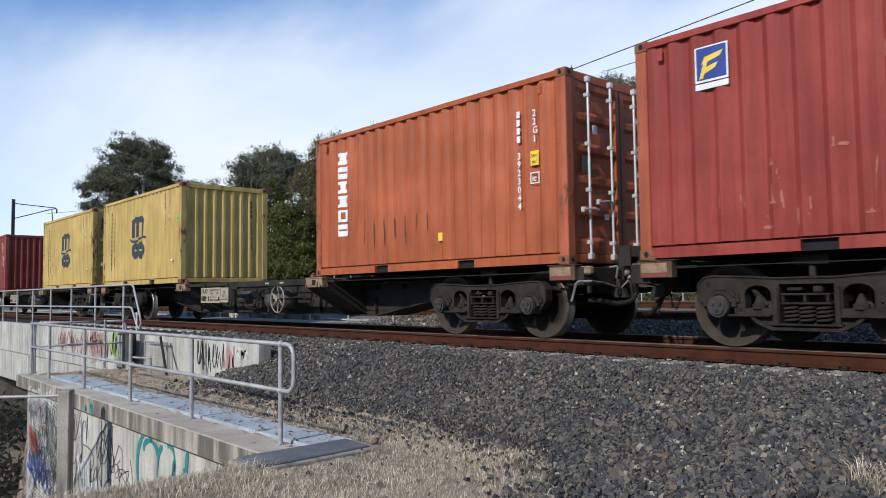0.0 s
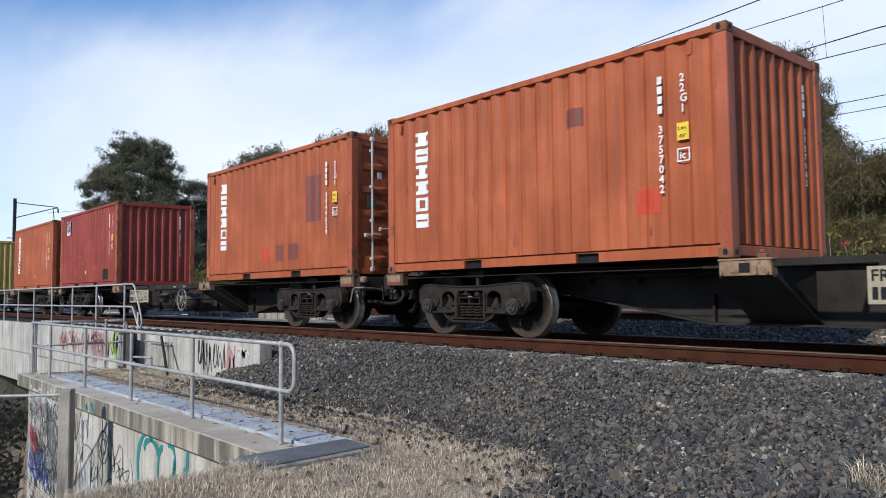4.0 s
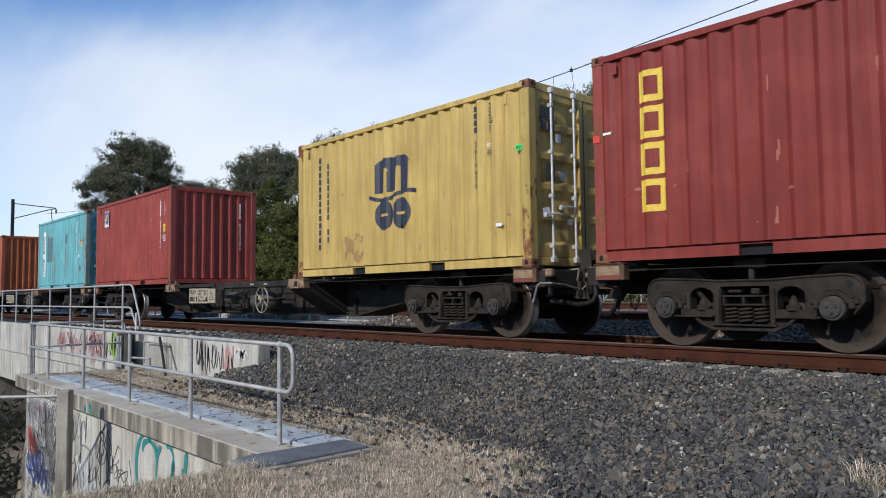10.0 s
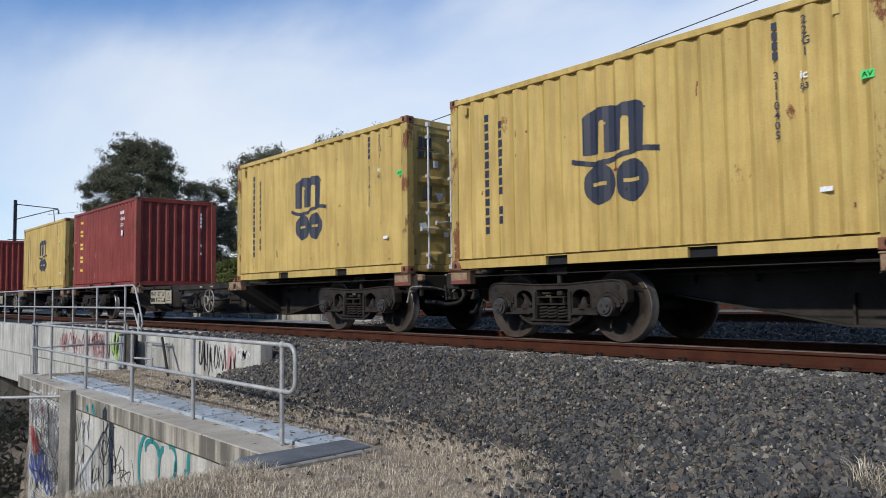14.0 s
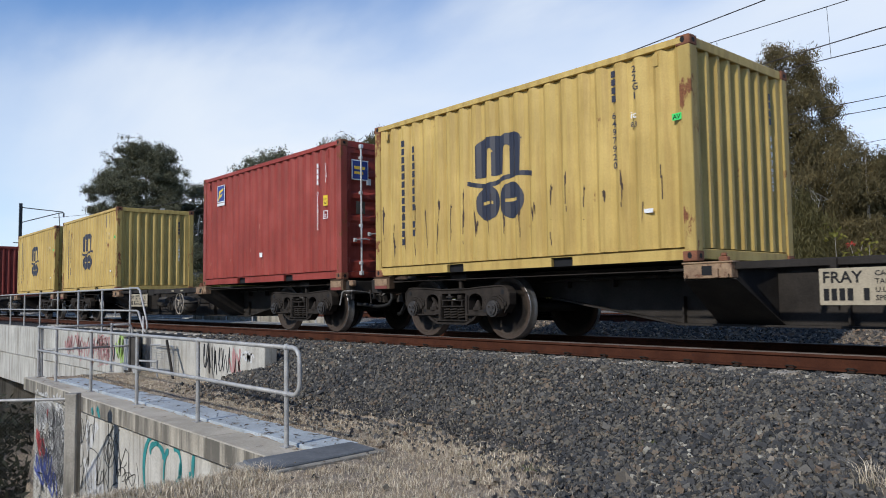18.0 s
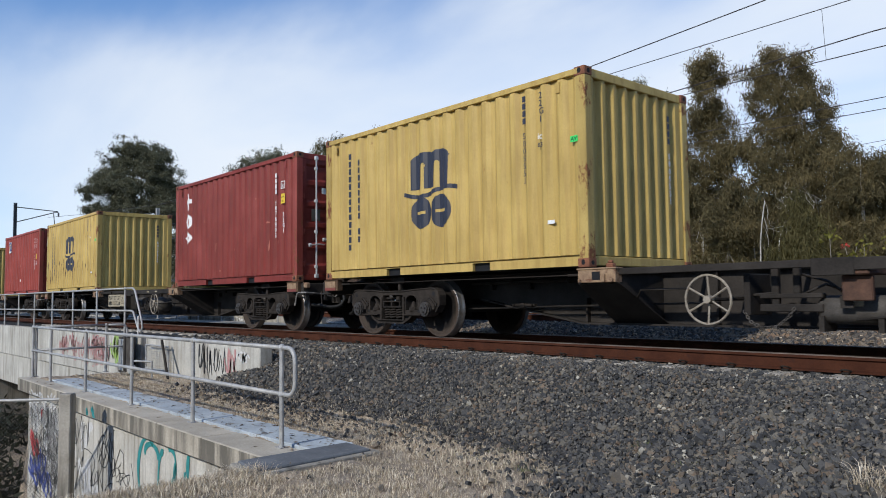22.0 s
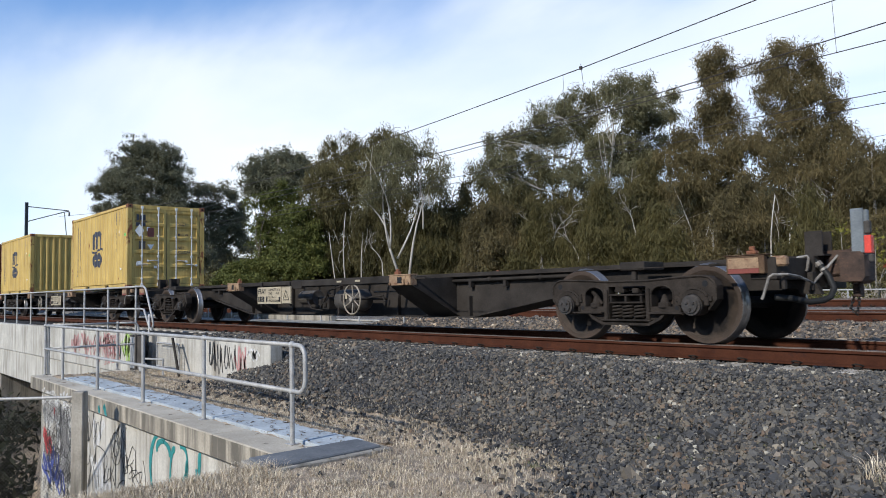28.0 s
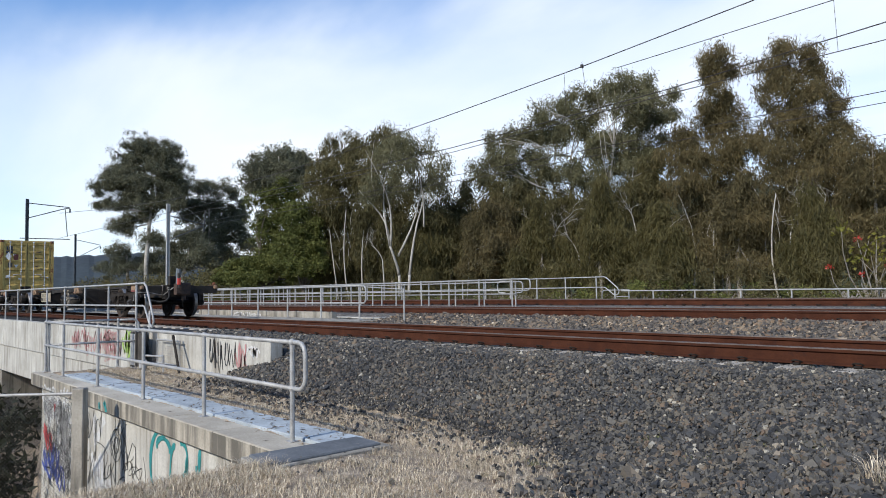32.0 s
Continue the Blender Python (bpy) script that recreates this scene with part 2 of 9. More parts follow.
def streaked(name, dark, light, stain, faces_only=False, runs=(0.46, 0.66)):
    """Cast concrete with dark rain stains that run down from its top edges."""
    m, nt, b, N, L = nodes_of(name)
    co = N("ShaderNodeTexCoord").outputs["Object"]
    big, small = noise_node(nt, co, 1.5, 6, 0.6), noise_node(nt, co, 38, 4, 0.7)
    st = noise_node(nt, co, 4.5, 5, 0.65, (1, 1, 0.10))
    r = ramp(nt, [(0.32, dark), (0.68, light)])
    L(big.outputs[0], r.inputs[0])
    g = ramp(nt, [(0.25, (0.78, 0.78, 0.78)), (0.75, (1.18, 1.18, 1.18))])
    L(small.outputs[0], g.inputs[0])
    col = mixed(nt, 1.0, r.outputs[0], g.outputs[0], "MULTIPLY")
    f = ramp(nt, [(runs[0], (0, 0, 0)), (runs[1], (0.85, 0.85, 0.85))])
    L(st.outputs[0], f.inputs[0])
    run = f.outputs[0]
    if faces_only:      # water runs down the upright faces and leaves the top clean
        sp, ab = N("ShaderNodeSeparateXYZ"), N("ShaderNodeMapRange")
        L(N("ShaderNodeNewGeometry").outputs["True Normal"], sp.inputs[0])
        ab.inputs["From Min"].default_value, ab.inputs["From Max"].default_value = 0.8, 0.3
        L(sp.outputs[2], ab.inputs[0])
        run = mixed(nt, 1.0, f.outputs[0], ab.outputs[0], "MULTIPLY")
    L(mixed(nt, run, col, stain), b.inputs["Base Color"])
    b.inputs["Roughness"].default_value = 0.88
    bump(nt, b, small.outputs[0], 0.4, 0.004)
    return m


def plain(name, colour, rough=0.6, metal=0.0):
    return surface(name, tuple(c * 0.88 for c in colour), tuple(min(1, c * 1.1) for c in colour), 6, rough, metal, 60, 0.12, 0.002)


M = {}


def wheel_material():
    """A wheel's face: a ragged dark oil stain round the hub, dry brown dust on the rim."""
    m, nt, b, N, L = nodes_of("wheel_steel")
    co = N("ShaderNodeTexCoord").outputs["Object"]
    big, small = noise_node(nt, co, 5.0, 6, 0.65), noise_node(nt, co, 55, 4, 0.7)
    flat = N("ShaderNodeVectorMath"); flat.operation = "MULTIPLY"; flat.inputs[1].default_value = (1, 0, 1)
    ln = N("ShaderNodeVectorMath"); ln.operation = "LENGTH"
    L(co, flat.inputs[0]); L(flat.outputs[0], ln.inputs[0])
    ad = N("ShaderNodeMath"); ad.operation = "MULTIPLY_ADD"; ad.inputs[1].default_value = 0.30
    L(big.outputs[0], ad.inputs[0]); L(ln.outputs["Value"], ad.inputs[2])
    r = ramp(nt, [(0.44, (0.012, 0.010, 0.009)), (0.49, (0.036, 0.028, 0.022)), (0.60, (0.062, 0.045, 0.035))])
    L(ad.outputs[0], r.inputs[0])
    g = ramp(nt, [(0.25, (0.75, 0.75, 0.75)), (0.75, (1.2, 1.2, 1.2))])
    L(small.outputs[0], g.inputs[0])
    L(mixed(nt, 1.0, r.outputs[0], g.outputs[0], "MULTIPLY"), b.inputs["Base Color"])
    b.inputs["Roughness"].default_value = 0.7
    bump(nt, b, small.outputs[0], 0.3, 0.003)
    return m


def make_materials():
    M["yellow"] = paint("yellow_paint", (0.48, 0.335, 0.100), 0.655, 0.8, 0.16)
    M["yellow_worn"] = paint("worn_yellow_paint", (0.40, 0.285, 0.085), 0.545, 0.8, 0.2)
    M["orange_worn"] = paint("worn_orange_paint", (0.36, 0.09, 0.04), 0.55, 0.8, 0.2)
    M["red_worn"] = paint("worn_red_paint", (0.25, 0.05, 0.036), 0.56, 0.8, 0.2)
    M["teal_worn"] = paint("rusted_teal_paint", (0.19, 0.27, 0.26), 0.575, 0.8, 0.2)
    M["orange"] = paint("orange_paint", (0.36, 0.088, 0.029), 0.66, 0.8, 0.24)
    M["red"] = paint("red_paint", (0.268, 0.041, 0.028), 0.68, 0.8, 0.24)
    M["maroon"] = paint("maroon_paint", (0.20, 0.030, 0.021), 0.68, 0.8, 0.24)
    M["teal"] = paint("teal_paint", (0.135, 0.375, 0.405), 0.645, 0.9, 0.22)
    M["end_steel"] = surface("brown_headstock_paint", (0.055, 0.034, 0.022), (0.12, 0.075, 0.045), 7, 0.8, 0.0, 60, 0.3, 0.003)
    M["rust"] = surface("rusty_steel", (0.13, 0.05, 0.025), (0.26, 0.10, 0.05), 9, 0.85, 0.1, 70, 0.4, 0.004)
    M["navy"] = plain("navy_lettering", (0.018, 0.020, 0.035), 0.5)
    M["black"] = plain("black_paint_and_hole_shade", (0.015, 0.015, 0.016), 0.6)
    M["white"] = plain("white_lettering", (0.72, 0.72, 0.70), 0.55)
    M["gold"] = plain("yellow_lettering", (0.72, 0.50, 0.06), 0.5)
    M["blue"] = plain("blue_sign", (0.02, 0.045, 0.22), 0.5)
    M["label_yellow"] = plain("yellow_label", (0.75, 0.52, 0.03), 0.5)
    M["label_green"] = plain("green_label", (0.05, 0.62, 0.12), 0.5)
    M["label_red"] = plain("red_label", (0.60, 0.05, 0.03), 0.5)
    M["patch_grey"] = plain("grey_patch_paint", (0.075, 0.15, 0.16), 0.6)
    M["patch_brown"] = plain("brown_patch_paint", (0.17, 0.04, 0.028), 0.6)
    M["abrasion"] = plain("rubbed_paint", (0.29, 0.185, 0.068), 0.8)
    M["smear"] = plain("dark_scrapes", (0.050, 0.030, 0.020), 0.8)
    M["rust_run"] = plain("thin_rust_stain", (0.27, 0.125, 0.075), 0.85)
    M["scuff"] = plain("pale_scuffs", (0.36, 0.12, 0.08), 0.7)
    M["patch_red"] = plain("bright_red_patch", (0.48, 0.045, 0.012), 0.6)
    M["galv"] = surface("galvanised_steel", (0.28, 0.275, 0.265), (0.42, 0.415, 0.40), 7, 0.6, 0.2, 60, 0.1, 0.001)
    M["zinc_bar"] = surface("zinc_bar", (0.45, 0.45, 0.45), (0.62, 0.62, 0.62), 8, 0.45, 0.3, 60, 0.1, 0.001, (0.2, 0.1, 0.05), 0.66)
    M["frame"] = surface("dark_wagon_paint", (0.018, 0.0155, 0.0135), (0.042, 0.036, 0.031), 2.2, 0.75, 0.0, 40, 0.3, 0.004, (0.07, 0.042, 0.03), 0.68)
    M["bogie"] = surface("brake_dust_steel", (0.016, 0.0135, 0.0115), (0.042, 0.034, 0.028), 5, 0.9, 0.0, 45, 0.4, 0.004, (0.085, 0.048, 0.032), 0.66)
    M["cap"] = surface("greasy_steel", (0.022, 0.019, 0.017), (0.060, 0.052, 0.046), 12, 0.55, 0.2, 60, 0.3, 0.003, (0.10, 0.085, 0.07), 0.66)
    M["coupler"] = surface("rusty_coupler_steel", (0.030, 0.020, 0.015), (0.085, 0.050, 0.034), 8, 0.85, 0.1, 60, 0.4, 0.004, (0.13, 0.06, 0.035), 0.6)
    M["rust_dark"] = surface("brown_rusted_steel", (0.05, 0.025, 0.016), (0.11, 0.055, 0.034), 9, 0.85, 0.1, 60, 0.4, 0.004)
    M["plaque"] = surface("dull_blue_paint", (0.016, 0.018, 0.028), (0.03, 0.034, 0.05), 5, 0.75, 0.0, 50, 0.2, 0.002)
    M["marker_grey"] = surface("grey_marker_paint", (0.10, 0.115, 0.125), (0.17, 0.19, 0.20), 5, 0.6, 0.0, 50, 0.2, 0.002)
    M["wheel"] = wheel_material()
    M["rod_steel"] = surface("worn_rod_steel", (0.10, 0.085, 0.07), (0.34, 0.32, 0.29), 9, 0.6, 0.2, 60, 0.2, 0.002)
    M["tread"] = surface("polished_tread", (0.20, 0.19, 0.185), (0.30, 0.29, 0.28), 6, 0.38, 0.8, 60, 0.1, 0.001)
    M["bracket"] = surface("tan_bracket_paint", (0.17, 0.10, 0.058), (0.30, 0.20, 0.115), 6, 0.75, 0.0, 50, 0.3, 0.003, (0.13, 0.06, 0.03), 0.55)
    M["cream"] = plain("cream_board", (0.35, 0.295, 0.205), 0.65)
    M["hose"] = plain("rubber_hose", (0.02, 0.02, 0.02), 0.5)
    M["tank"] = surface("grey_tank_paint", (0.046, 0.041, 0.036), (0.094, 0.085, 0.076), 4, 0.7, 0, 45, 0.2, 0.003)
    M["rail"] = surface("rusty_rail", (0.038, 0.0125, 0.0066), (0.074, 0.026, 0.013), 3.0, 0.85, 0.0, 60, 0.3, 0.002, (0.04, 0.016, 0.011), 0.58)
    M["railhead"] = surface("rail_head", (0.10, 0.072, 0.055), (0.20, 0.155, 0.125), 2.0, 0.5, 0.5, 60, 0.1, 0.001)
    M["concrete"] = streaked("weathered_concrete", (0.225, 0.205, 0.17), (0.39, 0.36, 0.305), (0.087, 0.08, 0.066))
    M["concrete_lt"] = streaked("pale_concrete", (0.37, 0.35, 0.305), (0.52, 0.50, 0.445), (0.195, 0.175, 0.145))
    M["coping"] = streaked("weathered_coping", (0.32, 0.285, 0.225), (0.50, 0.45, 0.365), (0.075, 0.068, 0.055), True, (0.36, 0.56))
    M["slab"] = surface("grey_slab", (0.085, 0.092, 0.100), (0.15, 0.16, 0.17), 2.2, 0.85, 0, 40, 0.3, 0.003, (0.27, 0.255, 0.23), 0.66)
    M["path"] = surface("pale_blue_path", (0.29, 0.325, 0.35), (0.44, 0.485, 0.51), 1.6, 0.85, 0, 30, 0.3, 0.004, (0.20, 0.19, 0.165), 0.58)
    M["sleeper"] = surface("concrete_sleeper", (0.25, 0.22, 0.18), (0.42, 0.38, 0.32), 4, 0.9, 0, 40, 0.3, 0.004)
    M["sleeper_dirty"] = surface("rust_stained_sleeper", (0.07, 0.05, 0.038), (0.14, 0.10, 0.075), 4, 0.9, 0, 40, 0.3, 0.004)
    M["mast"] = surface("dark_mast_steel", (0.05, 0.055, 0.06), (0.09, 0.095, 0.10), 3, 0.6, 0.4, 40, 0.1, 0.002)
    M["wire"] = plain("copper_wire", (0.06, 0.05, 0.045), 0.5, 0.6)


make_materials()
for k_ in ("frame", "bogie", "wheel", "tank", "hose", "black", "rail", "end_steel"):
    M[k_].node_tree.nodes["Principled BSDF"].inputs["Specular IOR Level"].default_value = 0.14

# ---- ground and ballast materials ----


def stone_material(name="ballast_stone", gain=1.0, warm=1.0):
    m, nt, b, N, L = nodes_of(name)
    geo, co = N("ShaderNodeNewGeometry"), N("ShaderNodeTexCoord").outputs["Object"]
    r = ramp(nt, [(0.0, (0.030, 0.032, 0.036)), (0.30, (0.062, 0.062, 0.066)), (0.62, (0.108, 0.104, 0.101)), (0.84, (0.150, 0.134, 0.114)), (0.955, (0.145, 0.105, 0.080)), (0.994, (0.36, 0.34, 0.30))])
    L(geo.outputs["Random Per Island"], r.inputs[0])
    n = noise_node(nt, co, 60, 4, 0.7)
    g = ramp(nt, [(0.3, (0.75 * gain * warm, 0.75 * gain, 0.72 * gain / warm)), (0.7, (1.2 * gain * warm, 1.2 * gain, 1.13 * gain / warm))])
    L(n.outputs[0], g.inputs[0])
    big = noise_node(nt, co, 0.8, 3, 0.5)
    t = ramp(nt, [(0.35, (0.86, 0.86, 0.87)), (0.65, (1.12, 1.08, 1.02))])
    L(big.outputs[0], t.inputs[0])
    col = mixed(nt, 1.0, mixed(nt, 1.0, r.outputs[0], g.outputs[0], "MULTIPLY"), t.outputs[0], "MULTIPLY")
    L(col, b.inputs["Base Color"])
    b.inputs["Roughness"].default_value = 0.85
    b.inputs["Specular IOR Level"].default_value = 0.3
    bump(nt, b, n.outputs[0], 0.3, 0.004)
    return m


def gravel_sheet_material(name, tones, scale):
    """Packed stones where they are too far to be pieces: cells of different greys with dark joints."""
    m, nt, b, N, L = nodes_of(name)
    co = N("ShaderNodeTexCoord").outputs["Object"]
    v = N("ShaderNodeTexVoronoi")
    v.inputs["Scale"].default_value = scale
    L(co, v.inputs[0])
    sp = N("ShaderNodeSeparateColor")
    L(v.outputs["Color"], sp.inputs[0])
    r = ramp(nt, tones)
    L(sp.outputs[0], r.inputs[0])
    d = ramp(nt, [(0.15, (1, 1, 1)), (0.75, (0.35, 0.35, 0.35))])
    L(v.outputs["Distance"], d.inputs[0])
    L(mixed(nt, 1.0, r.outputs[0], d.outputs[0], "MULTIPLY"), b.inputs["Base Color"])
    b.inputs["Roughness"].default_value = 0.9
    inv = N("ShaderNodeMath"); inv.operation = "SUBTRACT"; inv.inputs[0].default_value = 1.0
    L(v.outputs["Distance"], inv.inputs[1])
    bump(nt, b, inv.outputs[0], 0.8, 0.03)
    return m


def soil_material():
    m, nt, b, N, L = nodes_of("dry_soil_and_litter")
    co = N("ShaderNodeTexCoord").outputs["Object"]
    a, c, e = noise_node(nt, co, 0.7, 6, 0.6), noise_node(nt, co, 7, 6, 0.7), noise_node(nt, co, 55, 4, 0.75)
    r = ramp(nt, [(0.30, (0.18, 0.146, 0.111)), (0.5, (0.31, 0.26, 0.197)), (0.72, (0.46, 0.393, 0.305))])
    L(c.outputs[0], r.inputs[0])
    g = ramp(nt, [(0.3, (0.55, 0.55, 0.55)), (0.7, (1.35, 1.3, 1.25))])
    L(e.outputs[0], g.inputs[0])
    w = ramp(nt, [(0.3, (0.8, 0.8, 0.82)), (0.7, (1.2, 1.15, 1.08))])
    L(a.outputs[0], w.inputs[0])
    L(mixed(nt, 1.0, mixed(nt, 1.0, r.outputs[0], g.outputs[0], "MULTIPLY"), w.outputs[0], "MULTIPLY"), b.inputs["Base Color"])
    b.inputs["Roughness"].default_value = 0.95
    bump(nt, b, e.outputs[0], 0.7, 0.02)
    return m


def blade_material(name, tones):
    m, nt, b, N, L = nodes_of(name)
    geo = N("ShaderNodeNewGeometry")
    r = ramp(nt, tones)
    L(geo.outputs["Random Per Island"], r.inputs[0])
    co = N("ShaderNodeTexCoord").outputs["Object"]
    n = noise_node(nt, co, 1.3, 4, 0.6)
    g = ramp(nt, [(0.3, (0.78, 0.78, 0.78)), (0.7, (1.2, 1.18, 1.15))])
    L(n.outputs[0], g.inputs[0])
    L(mixed(nt, 1.0, r.outputs[0], g.outputs[0], "MULTIPLY"), b.inputs["Base Color"])
    b.inputs["Roughness"].default_value = 0.75
    b.inputs["Specular IOR Level"].default_value = 0.25
    return m


M["stone"] = stone_material()
M["stone_pale"] = stone_material("pale_ballast_stone", 1.25, 1.12)
# near-black tones put the shade between loose stones into the bed's colour
M["gravel"] = gravel_sheet_material("gap_shade_ballast", [(0.0, (0.012, 0.012, 0.014)), (0.5, (0.030, 0.030, 0.032)), (0.85, (0.05, 0.045, 0.04)), (1.0, (0.09, 0.08, 0.07))], 22)
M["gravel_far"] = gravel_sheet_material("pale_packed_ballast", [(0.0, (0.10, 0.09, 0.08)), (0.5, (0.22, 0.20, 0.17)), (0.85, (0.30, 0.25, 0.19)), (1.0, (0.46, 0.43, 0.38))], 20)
M["soil"] = soil_material()
WEEDS = ((-3.0, 5.77), (-2.92, 5.80), (-2.5, 5.78), (-3.27, 5.48), (-5.3, 5.55), (-4.6, 5.0), (-3.9, 5.7))
M["weed"] = blade_material("green_weed", [(0.0, (0.05, 0.07, 0.03)), (0.5, (0.12, 0.14, 0.06)), (1.0, (0.22, 0.21, 0.11))])
M["straw"] = blade_material("dry_grass", [(0.0, (0.2378, 0.1879, 0.1334)), (0.4, (0.435, 0.3654, 0.2691)), (0.75, (0.6032, 0.5185, 0.3921)), (0.97, (0.7656, 0.6786, 0.5394)), (1.0, (0.232, 0.232, 0.116))])

# ---- the lie of the land: z of the ground at (x, y), rail tops of the train's track at z = 0 ----
TRACK_Y = 8.824
SECOND_Y, SECOND_Z = 15.0, 0.20
THIRD_Y, THIRD_Z = 19.4, 0.36


def smooth(a, b, v):
    t = np.clip((v - a) / (b - a), 0, 1)
    return t * t * (3 - 2 * t)


def toe_y(x):
    """Where the shoulder's slope meets the grass: further out near the camera's end, behind the wall on the other."""
    return np.interp(x, [-14.2, -13.2, -12.3, -11.6, -10.6, -8, -4.8, -3.7, -3.0, -2.4, 0], [6.3, 6.0, 5.6, 5.2, 5.35, 5.5, 5.5, 5.2, 4.85, 4.5, 4.3])


def edge_y(x):
    """Where the grass gives way to bare stones, a little up the slope."""
    return np.interp(x, [-14, -13.18, -11.5, -10.27, -8.53, -7.51, -6.72, -6.02, -4.98, -4.53, -3.93, -3.2, -2.4, 0], [6.35, 6.10, 5.62, 5.60, 5.80, 5.82, 5.82, 5.7, 5.71, 5.49, 4.89, 4.75, 4.5, 4.3])


def ground_z(x, y):
    x, y = np.asarray(x, float), np.asarray(y, float)
    toe = toe_y(x)
    up = np.interp(y, [6.95, 10.9, 12.6, 13.4, 16.7, 17.6, 21.2, 22.6, 26, 32, 70], [-0.24, -0.24, -0.14, -0.02, -0.02, 0.14, 0.15, 0.1, -0.3, -0.7, -0.8])
    slope = np.clip((y - toe) / np.maximum(6.95 - toe, 0.05), 0, 1)
    z = np.where(y < 6.95, -0.92 + (0.92 - 0.24) * slope, up)
    edge = 3.57 + (-6.7 - x) * 0.0165
    z = z + smooth(-4.0, -15.0, y) * 6.5       # unseen bank added behind the viewer to block low sky light under the train
    low = smooth(-6.15, -10.2, x) * (1 - smooth(edge + 0.12, edge + 0.4, y)) * 2.9
    z = z - low
    ch = smooth(-17.4, -19.4, x) * (1 - smooth(-48, -52, x)) * (1 - smooth(21.5, 25.5, y))
    z = z * (1 - ch) + np.minimum(z, -4.6) * ch
    return z


def ground_mesh():
    xs = np.unique(np.concatenate([np.linspace(-14, 3, 120), np.linspace(-60, -14, 120), np.linspace(3, 40, 24), [-3000, -1500, -800, -400, -220, -140, -100, -80, -70, 60, 90, 150, 300, 700, 1500, 3000]]))
    ys = np.unique(np.concatenate([np.linspace(-2, 9, 110), np.linspace(9, 30, 70), np.linspace(-20, -2, 16), [-3000, -1200, -500, -200, -90, -45, 34, 40, 50, 65, 90, 140, 250, 500, 1000, 2000, 3000]]))
    X, Y = np.meshgrid(xs, ys, indexing="ij")
    Z = ground_z(X, Y)
    rng = np.random.default_rng(3)
    near = (np.abs(X) < 60) & (Y < 30)
    Z = Z + np.where(near, (rng.random(Z.shape) - 0.5) * 0.035, 0) - np.where((Y > np.maximum(toe_y(X) + 0.15, edge_y(X) + 0.08)) & (Y < 22.5) & (X > -19) & (X < 40), 0.10, 0)
    V = np.stack([X, Y, Z], -1).reshape(-1, 3)
    n = len(ys)
    i, j = np.meshgrid(np.arange(len(xs) - 1), np.arange(n - 1), indexing="ij")
    a = (i * n + j).ravel()
    F = np.stack([a, a + n, a + n + 1, a + 1], 1).ravel()
    return mesh_np("ground", V, F, 4)


def sheet_mesh(name, x0, x1, nx, ys, lift):
    xs = np.linspace(x0, x1, nx)
    X, Y = np.meshgrid(xs, ys, indexing="ij")
    rng = np.random.default_rng(5)
    Z = ground_z(np.maximum(X, -17.0), Y) + lift + (rng.random(X.shape) - 0.5) * 0.03
    V = np.stack([X, Y, Z], -1).reshape(-1, 3)
    n = len(ys)
    i, j = np.meshgrid(np.arange(nx - 1), np.arange(n - 1), indexing="ij")
    a = (i * n + j).ravel()
    return mesh_np(name, V, np.stack([a, a + n, a + n + 1, a + 1], 1).ravel(), 4)


tagged(part_of("ground", ground_mesh(), M["soil"], smooth=True), "dry brown soil with litter, falling away to a creek", "ground", kind="structure")


def shoulder_sheet():
    """The near track's bed: its lower edge follows the toe of the slope."""
    xs = np.linspace(-16.8, 40, 170)
    rows = []
    for x in xs:
        t = max(float(toe_y(min(x, 0))), float(edge_y(min(x, 0))) - 0.14)
        ys = np.concatenate([np.linspace(t - 0.05, 6.95, 12), np.linspace(7.1, 12.6, 18)])
        rows.append(np.stack([np.full_like(ys, x), ys, ground_z(np.full_like(ys, x), ys) + 0.02], 1))
    V = np.array(rows)
    rng = np.random.default_rng(8)
    V[..., 2] += (rng.random(V.shape[:2]) - 0.5) * 0.03
    n = V.shape[1]
    i, j = np.meshgrid(np.arange(len(xs) - 1), np.arange(n - 1), indexing="ij")
    a = (i * n + j).ravel()
    return mesh_np("ballast_bed", V.reshape(-1, 3), np.stack([a, a + n, a + n + 1, a + 1], 1).ravel(), 4)


tagged(part_of("ballast_bed", shoulder_sheet(), M["gravel"], smooth=True), "grey crushed-stone bed under the near track, darkened with gap shade", "ballast", kind="structure")
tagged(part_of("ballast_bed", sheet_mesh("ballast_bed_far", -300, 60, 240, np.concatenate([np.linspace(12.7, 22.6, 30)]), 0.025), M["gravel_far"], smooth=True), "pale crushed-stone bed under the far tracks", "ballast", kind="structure")


